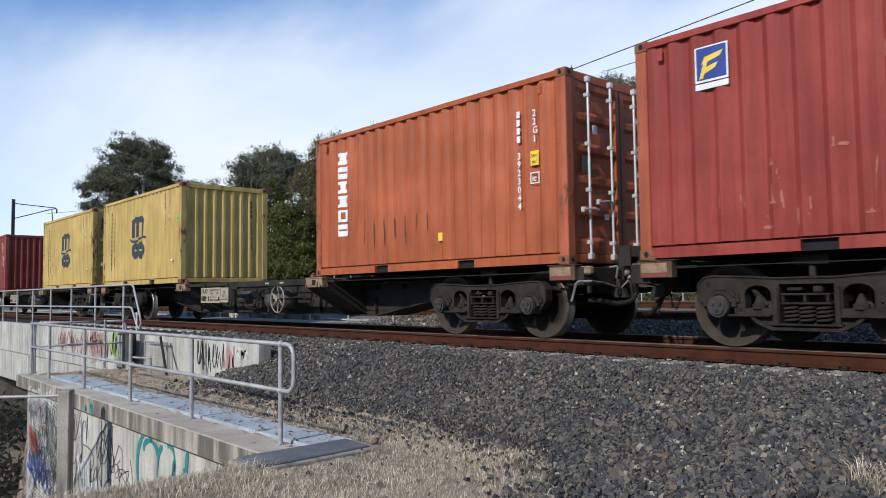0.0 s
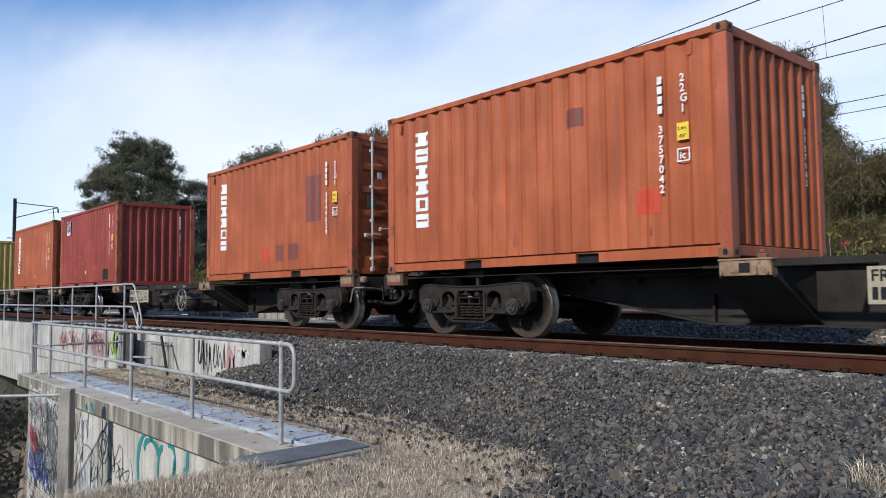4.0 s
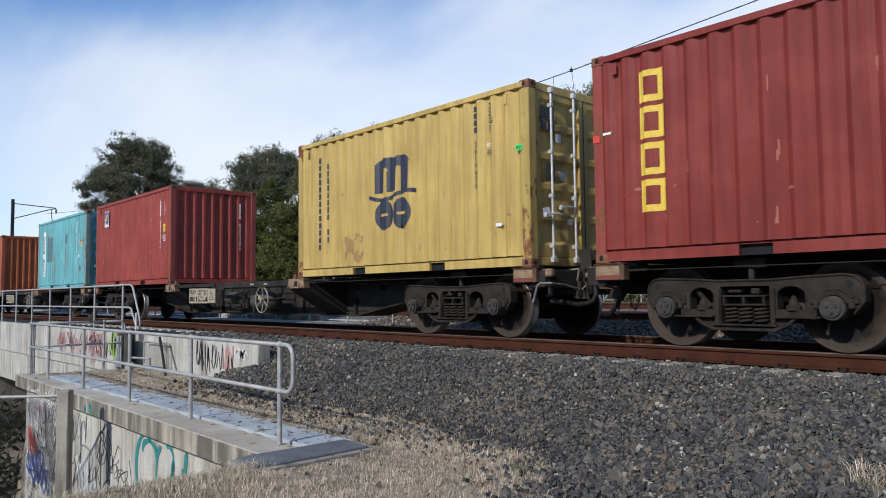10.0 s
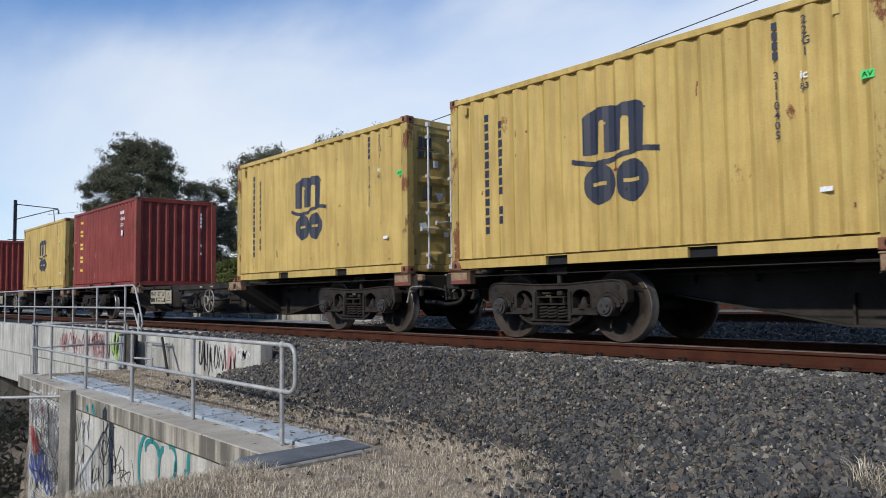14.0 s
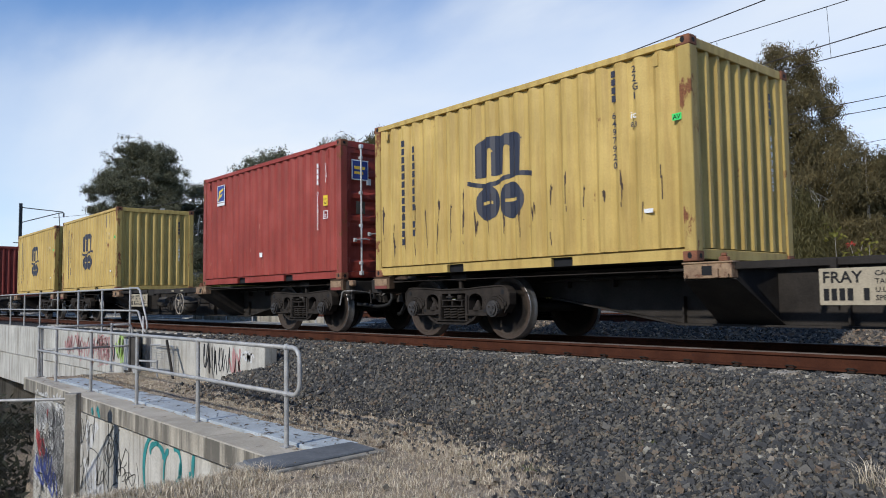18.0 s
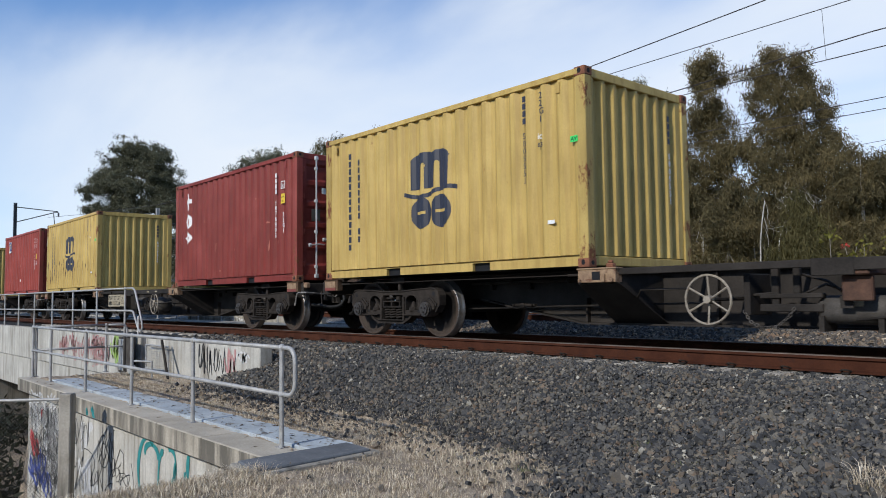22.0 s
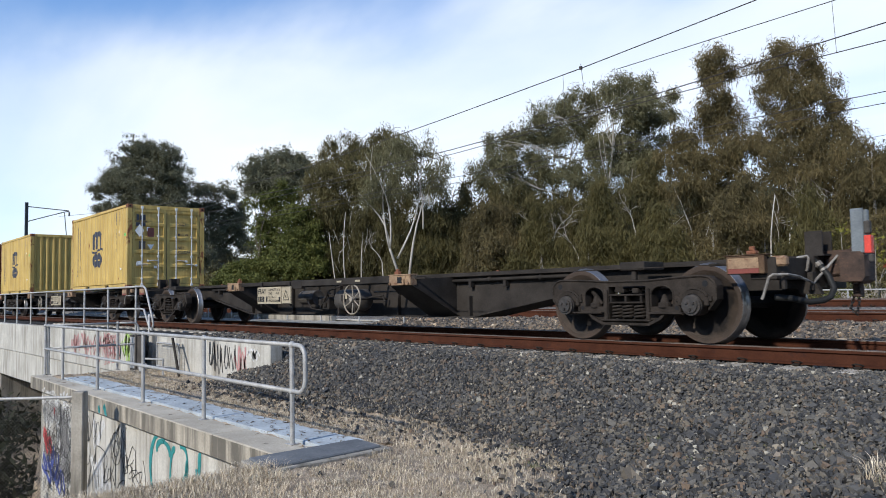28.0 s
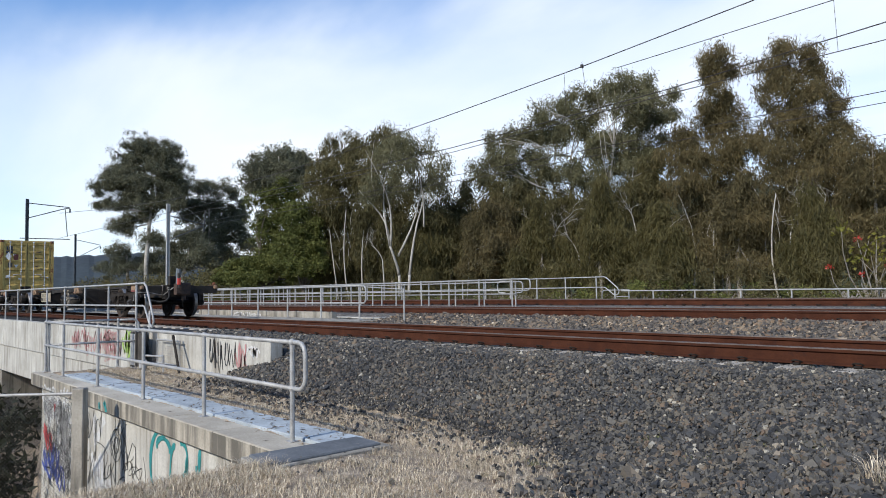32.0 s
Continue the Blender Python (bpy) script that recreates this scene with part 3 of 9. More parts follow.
def stones_mesh(name, pts, sizes, seed):
    """Angular stones: cubes with jittered corners, turned at random."""
    rng = np.random.default_rng(seed)
    n = len(pts)
    cube = np.array([(x, y, z) for x in (-1, 1) for y in (-1, 1) for z in (-1, 1)], float) * 0.5
    c = cube[None] * (0.50 + 0.95 * rng.random((n, 1, 3))) + (rng.random((n, 8, 3)) - 0.5) * 0.55
    q = rng.normal(size=(n, 4))
    q /= np.linalg.norm(q, axis=1)[:, None]
    w, x, y, z = q.T
    Rm = np.stack([np.stack([1 - 2 * (y * y + z * z), 2 * (x * y - z * w), 2 * (x * z + y * w)], -1),
                   np.stack([2 * (x * y + z * w), 1 - 2 * (x * x + z * z), 2 * (y * z - x * w)], -1),
                   np.stack([2 * (x * z - y * w), 2 * (y * z + x * w), 1 - 2 * (x * x + y * y)], -1)], 1)
    V = np.einsum("nij,nkj->nki", Rm, c) * sizes[:, None, None] + pts[:, None, :]
    quads = np.array([(0, 1, 3, 2), (4, 6, 7, 5), (0, 4, 5, 1), (2, 3, 7, 6), (0, 2, 6, 4), (1, 5, 7, 3)])
    F = (np.arange(n)[:, None, None] * 8 + quads[None]).ravel()
    return mesh_np(name, V.reshape(-1, 3), F, 4)


def scatter_stones():
    rng = np.random.default_rng(11)
    P, S = [], []

    def strip(x0, x1, y0, y1, per_m2, size, keep=None):
        n = int((x1 - x0) * (y1 - y0) * per_m2)
        x, y = x0 + (x1 - x0) * rng.random(n), y0 + (y1 - y0) * rng.random(n)
        if keep is not None:
            k = keep(x, y, rng.random(n))
            x, y = x[k], y[k]
        s = size * np.exp(rng.normal(0, 0.28, len(x)))
        P.append(np.stack([x, y, ground_z(x, y) + 0.012 + 0.034 * rng.random(len(x))], 1))
        S.append(s)

    def on_shoulder(x, y, r):
        d = y - edge_y(x)
        return (d > 0) | (r < np.exp(d / 0.32) * np.where(x > -4.2, 0.75, 0.4))

    def off_sleepers(x, y, r):
        d = TRACK_Y - 0.755 - y
        on = (np.abs((x + 0.3) % 0.6 - 0.3) < 0.115) & (d > 0) & (d < 0.085 + 0.035 * np.sin(x * 7.0))
        return (np.abs(d) > 0.09) & ~on

    def both(x, y, r):
        return on_shoulder(x, y, r) & off_sleepers(x, y, r)

    strip(-4.6, 0.5, 3.6, 6.4, 2100, 0.0225, both)
    strip(-4.6, 0.5, 6.4, 7.99, 2600, 0.0195, both)
    strip(-9, -4.6, 4.6, 7.99, 2300, 0.021, both)
    strip(-13.6, -9, 5.0, 7.99, 1350, 0.027, both)
    strip(-17, -13.6, 6.42, 7.99, 700, 0.038)
    strip(-13, 0.5, 8.15, 8.6, 400, 0.032)
    # loose stones that rolled out onto the grass, larger ones low on the shoulder
    strip(-4.4, 0.4, 3.9, 5.6, 90, 0.036, both)
    strip(-7, -1, 3.2, 5.4, 9, 0.017)
    me = stones_mesh("ballast_stones", np.concatenate(P), np.concatenate(S), 4)
    tagged(part_of("ballast_stones", me, M["stone"]), "loose grey and brown crushed ballast stones", "ballast", kind="stuff")
    P.clear(); S.clear()
    strip(-12, 2, 9.75, 13.9, 400, 0.036)
    strip(-22, -12, 9.75, 13.9, 260, 0.042)
    strip(-34, -22, 9.75, 13.9, 130, 0.050)
    me = stones_mesh("ballast_stones_far", np.concatenate(P), np.concatenate(S), 5)
    tagged(part_of("ballast_stones", me, M["stone_pale"]), "pale loose ballast stones between the tracks", "ballast", kind="stuff")


scatter_stones()


def blades_mesh(name, x, y, z, h, seed, width=0.0022, lean=0.9):
    """Bent grass blades, two quads each."""
    rng = np.random.default_rng(seed)
    n = len(x)
    a = rng.random(n) * 2 * np.pi
    ln = lean * (0.3 + rng.random(n))
    dx, dy = np.cos(a) * h * ln, np.sin(a) * h * ln
    b = a + np.pi / 2 + rng.normal(0, 0.5, n)
    wx, wy = np.cos(b) * width, np.sin(b) * width
    p = np.stack([x, y, z], 1)
    mid = p + np.stack([dx * 0.4, dy * 0.4, h * 0.62], 1)
    tip = p + np.stack([dx, dy, h * (1.0 - 0.35 * np.minimum(ln, 1))], 1)
    w = np.stack([wx, wy, np.zeros(n)], 1)
    V = np.stack([p - w, p + w, mid - w * 0.8, mid + w * 0.8, tip - w * 0.12, tip + w * 0.12], 1).reshape(-1, 3)
    F = (np.arange(n)[:, None, None] * 6 + np.array([(0, 1, 3, 2), (2, 3, 5, 4)])[None]).ravel()
    return mesh_np(name, V, F, 4)


def scatter_grass():
    rng = np.random.default_rng(21)
    X, Y, H = [], [], []

    def field(x0, x1, y0, y1, tufts, per, hmin, hmax, spread, keep=None):
        cx, cy = x0 + (x1 - x0) * rng.random(tufts), y0 + (y1 - y0) * rng.random(tufts)
        if keep is not None:
            k = keep(cx, cy)
            cx, cy = cx[k], cy[k]
        for i in range(len(cx)):
            n = int(per * (0.5 + rng.random()))
            X.append(cx[i] + rng.normal(0, spread, n))
            Y.append(cy[i] + rng.normal(0, spread, n))
            H.append((hmin + (hmax - hmin) * rng.random() ** 2) * (0.6 + 0.6 * rng.random(n)))

    def clear(x, y):
        """Off the path, its edge and the stones."""
        patch = np.sin(x * 2.3 + 1.0) + np.sin(y * 3.1 + x * 0.9) + rng.normal(0, 0.7, len(x))
        on_path = (x < -6.0) & (y > 3.2) & (y < 4.68)
        return (patch > -1.7) & ~on_path & (y < edge_y(x) + 0.35 * rng.random(len(x)) ** 2)

    field(-7.2, -1.0, 1.2, 6.2, 5600, 24, 0.02, 0.07, 0.07, clear)
    field(-8.0, -5.8, 0.2, 3.2, 1700, 30, 0.03, 0.12, 0.06, clear)
    field(-17, -6.8, 4.66, 6.4, 3000, 24, 0.02, 0.08, 0.07, clear)
    field(-6.6, -6.0, 3.0, 3.3, 60, 20, 0.05, 0.16, 0.05)
    field(-7.2, -2.4, 1.2, 6.0, 1000, 16, 0.05, 0.12, 0.04, clear)
    for cx, cy in ((-1.92, 5.45), (-1.8, 5.35)):
        field(cx - 0.1, cx + 0.1, cy - 0.1, cy + 0.1, 7, 24, 0.10, 0.24, 0.03)
    x, y, h = np.concatenate(X), np.concatenate(Y), np.concatenate(H)
    me = blades_mesh("dry_grass", x, y, ground_z(x, y) - 0.005, h, 6)
    tagged(part_of("dry_grass", me, M["straw"]), "short dry straw-coloured grass in patches", "grass", kind="stuff")
    X.clear(); Y.clear(); H.clear()
    for cx, cy in WEEDS:
        field(cx - 0.10, cx + 0.10, cy - 0.07, cy + 0.07, 9, 26, 0.02, 0.06, 0.03)
    x, y, h = np.concatenate(X), np.concatenate(Y), np.concatenate(H)
    me = blades_mesh("weeds", x, y, ground_z(x, y) + 0.01, h, 8, 0.003)
    tagged(part_of("weeds", me, M["weed"]), "small green weeds growing through the ballast", "weeds", kind="stuff")


scatter_grass()

# ---- tracks ----


def rail_meshes():
    """One rail's profile pushed along the track: foot and web, and the head on it."""
    out = []
    for nm, prof in (("rail_web", [(-0.073, -0.172), (0.073, -0.172), (0.073, -0.160), (0.012, -0.145), (0.010, -0.045), (0.033, -0.040), (0.033, -0.012), (-0.033, -0.012), (-0.033, -0.040), (-0.010, -0.045), (-0.012, -0.145), (-0.073, -0.160)]),
                     ("rail_head", [(-0.0355, -0.0117), (0.0355, -0.0117), (0.034, -0.003), (0.026, 0.0), (-0.026, 0.0), (-0.034, -0.003)])):
        bm = bmesh.new()
        xs = [-420, -150, -60, -30, -15, 0, 60]
        rings = [[bm.verts.new((x, a, b)) for a, b in prof] for x in xs]
        for a, b in zip(rings, rings[1:]):
            for k in range(len(prof)):
                bm.faces.new((a[k], b[k], b[(k + 1) % len(prof)], a[(k + 1) % len(prof)]))
        bm.faces.new(rings[0]); bm.faces.new(rings[-1][::-1])
        bmesh.ops.recalc_face_normals(bm, faces=bm.faces)
        me = bpy.data.meshes.new(nm)
        bm.to_mesh(me); bm.free()
        out.append(me)
    return out


def sleeper_mesh():
    bm = boxes((-0.12, 0.12, -1.25, 1.25, -0.36, -0.185), bevel=0.02)
    me = bpy.data.meshes.new("sleeper")
    bm.to_mesh(me); bm.free()
    return me


def clip_mesh():
    """The spring clip and its shoulder on one side of a rail."""
    bm = boxes((-0.035, 0.035, -0.135, -0.085, -0.184, -0.158), bevel=0.006)
    tube(bm, [(-0.045, -0.07, -0.153), (-0.05, -0.11, -0.142), (-0.02, -0.135, -0.132), (0.025, -0.115, -0.137), (0.04, -0.07, -0.152)], 0.009, 5)
    me = bpy.data.meshes.new("rail_clip")
    bm.to_mesh(me); bm.free()
    return me


def build_tracks():
    web, head = rail_meshes()
    sl, sl_far, cl = sleeper_mesh(), sleeper_mesh(), clip_mesh()
    for y, z, label, x0, x1 in ((TRACK_Y, 0, "rusty steel track on concrete sleepers in grey ballast", -32, 6), (SECOND_Y, SECOND_Z, "rusty steel track on its raised bed behind the first", -40, 4), (THIRD_Y, THIRD_Z, "furthest rusty steel track by the trees", -44, 2)):
        t = tagged(new("railway_track"), label, "railway track", "railway tracks", "structure")
        t.matrix_basis = pose(0, y, z)
        for s in (-1, 1):
            r = part_of("rail", web, M["rail"], t, at=pose(0, 0.755 * s, 0))
            part_of("rail_head", head, M["railhead"], r, "worn brown running surface", at=pose(0, 0, 0.0))
        n = int((x1 - x0) / 0.6)
        for i in range(n):
            x = x0 + 0.6 * i + 0.2
            part_of("sleeper", sl if y < 10 else sl_far, M["sleeper"] if y < 10 else M["sleeper_dirty"], t, at=pose(x, 0, 0))
            for s in ((-1, 1) if y < 10 and x > -22 else (-1,)):
                part_of("rail_clip", cl, M["bogie"], t, at=pose(x, -0.755, 0, 0, 0, 0 if s < 0 else 180))


build_tracks()

# ---- bridge, walls, path ----


def pipe_rail(name, label, posts, top, mid, base, r=0.024, post_r=0.026, at=None, ends=(), group="galvanised handrails"):
    """A handrail of galvanised pipe: posts at (x, y), a top rail and a middle rail, ball joints where they meet."""
    t = tagged(new(name), label, "handrail", group)
    if at is not None:
        t.matrix_basis = at
    for x, y in posts:
        bm = tubes(([(x, y, base), (x, y, top)], post_r), n=10)
        for z in (top, mid):
            bmesh.ops.create_uvsphere(bm, u_segments=10, v_segments=6, radius=post_r * 1.5, matrix=Matrix.Translation((x, y, z)))
        box(bm, x - 0.06, x + 0.06, y - 0.05, y + 0.05, base, base + 0.012)
        part("post", bm, M["galv"], t, smooth=False)
    a, b = posts[0], posts[-1]
    for nm, z in (("top_rail", top), ("middle_rail", mid)):
        part(nm, tubes(([(x, y, z) for x, y in posts], r), n=10), M["galv"], t, smooth=True)
    for pts in ends:
        part("rail_end", tubes((pts, r), n=10), M["galv"], t, smooth=True)
    return t


def loop_end(x, y, top, mid, d, axis="x"):
    """The rounded end that joins top and middle rail, pushed d metres past the last post."""
    pts = [(0.0, top)]
    rr = min(abs(d) * 0.8, 0.13)
    s = 1 if d > 0 else -1
    for k in range(5):
        a = math.pi / 2 * k / 4
        pts.append((d - s * rr + s * rr * math.sin(a), top - rr + rr * math.cos(a)))
    for k in range(5):
        a = math.pi / 2 * k / 4
        pts.append((d - s * rr + s * rr * math.cos(a), mid + rr - rr * math.sin(a)))
    pts.append((0.0, mid))
    return [(x + p, y, z) if axis == "x" else (x, y + p, z) for p, z in pts]


FRONT_POSTS = [(-7.03, 3.95), (-9.29, 3.96), (-11.49, 3.96), (-13.76, 3.97), (-16.05, 3.99), (-17.45, 4.0)]
pipe_rail("handrail", "galvanised pipe handrail along the concrete path", FRONT_POSTS, 0.13, -0.35, -0.90, ends=[loop_end(-7.03, 3.95, 0.13, -0.35, 0.27)])
pipe_rail("handrail", "short galvanised pipe handrail closing the path's end", [(-17.45, 4.06), (-17.45, 5.45)], 0.13, -0.35, -0.90, ends=[loop_end(-17.45, 5.45, 0.13, -0.35, 0.45, "y")])
BRIDGE_POSTS = [(-18.87 - 2.16 * i, 6.32) for i in range(14)]
pipe_rail("handrail", "galvanised pipe handrail on the bridge's near edge", BRIDGE_POSTS, 0.96, 0.42, -0.16,
          ends=[[(-18.87, 6.32, 0.96), (-18.35, 6.32, 0.96), (-18.2, 6.32, 0.90), (-17.75, 6.32, 0.22), (-17.68, 6.32, 0.06), (-17.78, 6.32, -0.08), (-17.95, 6.32, 0.0), (-18.3, 6.32, 0.40), (-18.45, 6.32, 0.42), (-18.87, 6.32, 0.42)],
                [(-17.95, 6.32, 0.30), (-17.95, 6.32, -0.75)]])
pipe_rail("handrail", "galvanised pipe handrail on the bridge's far edge", [(-17.86 - 2.07 * i, 12.2) for i in range(15)], 0.865, 0.37, -0.09, ends=[loop_end(-17.86, 12.2, 0.865, 0.37, 0.32)])
pipe_rail("handrail", "dull pipe handrail of the second bridge", [(-16.65 - 1.52 * i, 17.2) for i in range(18)], 1.03, 0.68, 0.0, 0.02, 0.024, ends=[loop_end(-16.65, 17.2, 1.03, 0.67, 0.78)])
pipe_rail("handrail", "galvanised pipe handrail of the second bridge", [(-16.74 - 1.45 * i, 17.45) for i in range(18)], 0.95, 0.56, 0.0, 0.02, 0.024, ends=[loop_end(-16.74, 17.45, 0.95, 0.60, 0.32), loop_end(-17.2, 17.45, 0.97, 0.60, -0.35)])
pipe_rail("handrail", "long galvanised pipe handrail between the far track and the trees", [(-17.37 - 1.47 * i, 22.4) for i in range(28)], 1.13, 0.75, 0.12, 0.02, 0.024,
          ends=[[(-17.37, 22.4, 1.13), (-17.0, 22.4, 1.13), (-16.9, 22.4, 1.09), (-16.45, 22.4, 0.74), (-16.36, 22.4, 0.62), (-16.40, 22.4, 0.50), (-16.52, 22.4, 0.45), (-16.62, 22.4, 0.50), (-16.95, 22.4, 0.73), (-17.05, 22.4, 0.75), (-17.37, 22.4, 0.75)],
                [(-16.55, 22.4, 0.70), (-16.55, 22.4, 0.12)]])
pipe_rail("handrail", "short looped pipe rail behind the handrail's end", [(-16.9, 22.9), (-16.3, 22.9)], 0.64, 0.40, 0.1, 0.018, 0.02, ends=[loop_end(-16.9, 22.9, 0.64, 0.12, -0.6)])


def low_fence():
    t = tagged(new("low_fence"), "low galvanised single-rail fence in front of the trees", "fence")
    xs = [-15.08 + 1.60 * i for i in range(16)]
    for x in xs:
        part("post", tubes(([(x, 22.6, 0.0), (x, 22.6, 0.60 - 0.005 * (x + 15))], 0.024), n=8), M["galv"], t)
    part("top_rail", tubes(([(-16.4, 22.6, 0.61), (xs[-1], 22.6, 0.60 - 0.005 * (xs[-1] + 15))], 0.021), n=8), M["galv"], t)


low_fence()


def quad_prism(corners, z0, z1, bevel=0.0):
    bm = bmesh.new()
    a = [bm.verts.new((x, y, z0)) for x, y in corners]
    b = [bm.verts.new((x, y, z1)) for x, y in corners]
    bm.faces.new(a[::-1]); bm.faces.new(b)
    for i in range(len(corners)):
        bm.faces.new((a[i], a[(i + 1) % len(corners)], b[(i + 1) % len(corners)], b[i]))
    if bevel:
        bmesh.ops.bevel(bm, geom=list(bm.edges), offset=bevel, segments=1, affect="EDGES")
    return bm


def cap_y(x):
    return 3.57 + (-6.7 - x) * 0.0165


def build_path():
    # retaining wall below the coping, in poured bays
    w = tagged(new("retaining_wall"), "graffiti-covered concrete retaining wall below the path", "wall", kind="structure")
    xs = [-6.7, -8.9, -11.1, -13.3, -15.4, -17.0]
    for a, b in zip(xs, xs[1:]):
        part("wall_bay", quad_prism([(b + 0.006, cap_y(b) + 0.10), (a - 0.006, cap_y(a) + 0.10), (a - 0.006, 4.02), (b + 0.006, 4.02)], -4.4, -1.152, 0.008), M["concrete_lt"], w)
    c = tagged(new("coping"), "weathered pale concrete coping along the wall", "coping", kind="structure")
    xs = [-6.62, -8.2, -9.6, -11.0, -12.4, -13.8, -15.2, -16.4, -17.55]
    for a, b in zip(xs, xs[1:]):
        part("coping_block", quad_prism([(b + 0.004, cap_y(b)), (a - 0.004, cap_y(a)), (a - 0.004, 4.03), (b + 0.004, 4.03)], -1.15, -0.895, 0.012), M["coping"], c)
    p = tagged(new("path"), "narrow path of pale blue-grey concrete slabs", "path", kind="structure")
    xs = [-6.66, -8.0, -9.2, -10.4, -11.6, -12.8, -14.0, -15.2, -16.4]
    for a, b in zip(xs, xs[1:]):
        part("path_slab", quad_prism([(b + 0.004, 4.10), (a - 0.004, 4.10), (a - 0.006, 4.60), (b + 0.006, 4.56)], -1.0, -0.885, 0.008), M["path"], p)
    s = tagged(new("threshold_slab"), "dark grey concrete slab at the path's end", "slab", kind="structure")
    part("slab", quad_prism([(-6.61, 3.25), (-6.10, 3.19), (-6.19, 4.47), (-6.65, 4.50)], -1.3, -0.862, 0.012), M["slab"], s)
    part("slab_edge", quad_prism([(-6.65, 3.19), (-6.04, 3.12), (-6.12, 4.55), (-6.655, 4.57)], -1.3, -0.885, 0.01), M["concrete"], s)


build_path()


def leaf_litter():
    """Curled dead leaves and bits of twig on the path, the coping and the grass beside them."""
    rng = np.random.default_rng(61)
    n = 900
    x = -6.2 - 11 * rng.random(n) ** 1.3
    y = 3.7 + 1.6 * rng.random(n) ** 0.8
    z = np.where(y < 4.03, -0.895, np.where((y > 4.10) & (y < 4.58), -0.885, -0.915)) + 0.004
    keep = (y < 4.02) & (rng.random(n) < 0.25) | (y > 4.12)
    x, y, z = x[keep], y[keep], z[keep]
    a, l, w = rng.random(len(x)) * 6.28, 0.02 + 0.05 * rng.random(len(x)), 0.004 + 0.006 * rng.random(len(x))
    dx, dy = np.cos(a) * l, np.sin(a) * l
    wx, wy = -np.sin(a) * w, np.cos(a) * w
    lift = 0.004 + 0.012 * rng.random(len(x))
    V = np.stack([np.stack([x - dx, y - dy, z], 1), np.stack([x + wx, y + wy, z + lift], 1), np.stack([x + dx, y + dy, z + 0.002], 1), np.stack([x - wx, y - wy, z + lift * 0.6], 1)], 1).reshape(-1, 3)
    F = (np.arange(len(x))[:, None] * 4 + np.array([0, 3, 2, 1])[None]).ravel()
    M["litter"] = blade_material("dead_leaves", [(0.0, (0.05, 0.035, 0.022)), (0.6, (0.13, 0.09, 0.055)), (1.0, (0.26, 0.20, 0.13))])
    tagged(part_of("leaf_litter", mesh_np("leaf_litter", V, F, 4), M["litter"]), "dry brown leaves and twigs scattered on the path", "leaf litter", kind="stuff")


leaf_litter()


def build_bridge():
    b = tagged(new("bridge"), "concrete rail bridge with stained side panels over the creek", "bridge", kind="structure")
    # side panels with open joints, a girder under them, the deck and the pier
    x = -17.2
    while x > -62:
        part("side_panel", boxes((x - 1.99, x - 0.01, 6.12, 6.42, -1.14, -0.16), bevel=0.012), M["concrete_lt"], b)
        x -= 2.0
    part("girder", boxes((-62, -17.0, 6.16, 6.9, -2.12, -1.15), bevel=0.015), M["concrete_lt"], b)
    part("far_girder", boxes((-62, -17.0, 11.2, 12.4, -2.12, -0.10), bevel=0.015), M["concrete"], b)
    part("deck", boxes((-62, -16.9, 6.9, 11.2, -1.3, -0.30)), M["concrete"], b)
    part("abutment", boxes((-18.0, -16.6, 6.7, 12.4, -5.0, -2.13), (-18.0, -16.6, 6.9, 11.2, -2.12, -1.31), bevel=0.02), M["concrete"], b)
    part("pier", boxes((-35.6, -34.6, 6.3, 12.2, -5.0, -2.13), bevel=0.04), M["concrete"], b)
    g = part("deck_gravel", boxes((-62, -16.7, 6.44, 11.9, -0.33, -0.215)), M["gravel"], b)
    w = tagged(new("bridge_far"), "second concrete rail bridge behind the first", "bridge", kind="structure")
    part("girder", boxes((-62, -17.5, 12.75, 13.1, -2.0, -0.06), bevel=0.015), M["concrete_lt"], w)
    part("kerb", boxes((-30.0, -19.9, 12.55, 12.74, -0.5, 0.09), bevel=0.012), M["concrete"], w, "graffiti-marked low kerb wall")
    part("deck", boxes((-62, -17.5, 13.1, 22.3, -1.2, -0.16)), M["concrete"], w)
    part("abutment", boxes((-19, -17.4, 12.8, 22.4, -5.0, -1.21)), M["concrete"], w)
    # wing wall that holds the ballast back
    k = tagged(new("wing_wall"), "pale graffiti-marked concrete wing wall holding back the ballast", "wall", kind="structure")
    for a, c in ((-16.95, -15.6), (-15.59, -14.0), (-13.99, -11.67)):
        part("wall_bay", boxes((a, c, 6.14, 6.38, -1.6, -0.15), bevel=0.012), M["concrete_lt"], k)


build_bridge()


def scribble(rng, cx, cz, w, h, turns, width):
    """A bent paint stroke as a flat ribbon of (x, z) quads."""
    n = turns * 7
    ph = rng.random(4) * 6.28
    fr = 0.6 + rng.random(4) * 1.6
    t = np.linspace(0, 1, n)
    x = cx + w * (t - 0.5) + w * 0.30 * np.sin(fr[0] * turns * 3 * t + ph[0])
    z = cz + h * 0.5 * np.sin(fr[1] * turns * 4 * t + ph[1]) + 0.2 * h * np.sin(9 * t + ph[2])
    d = np.stack([np.gradient(x), np.gradient(z)], 1)
    d /= np.linalg.norm(d, axis=1)[:, None] + 1e-9
    nn = np.stack([-d[:, 1], d[:, 0]], 1) * width / 2
    return np.stack([x, z], 1) + nn, np.stack([x, z], 1) - nn


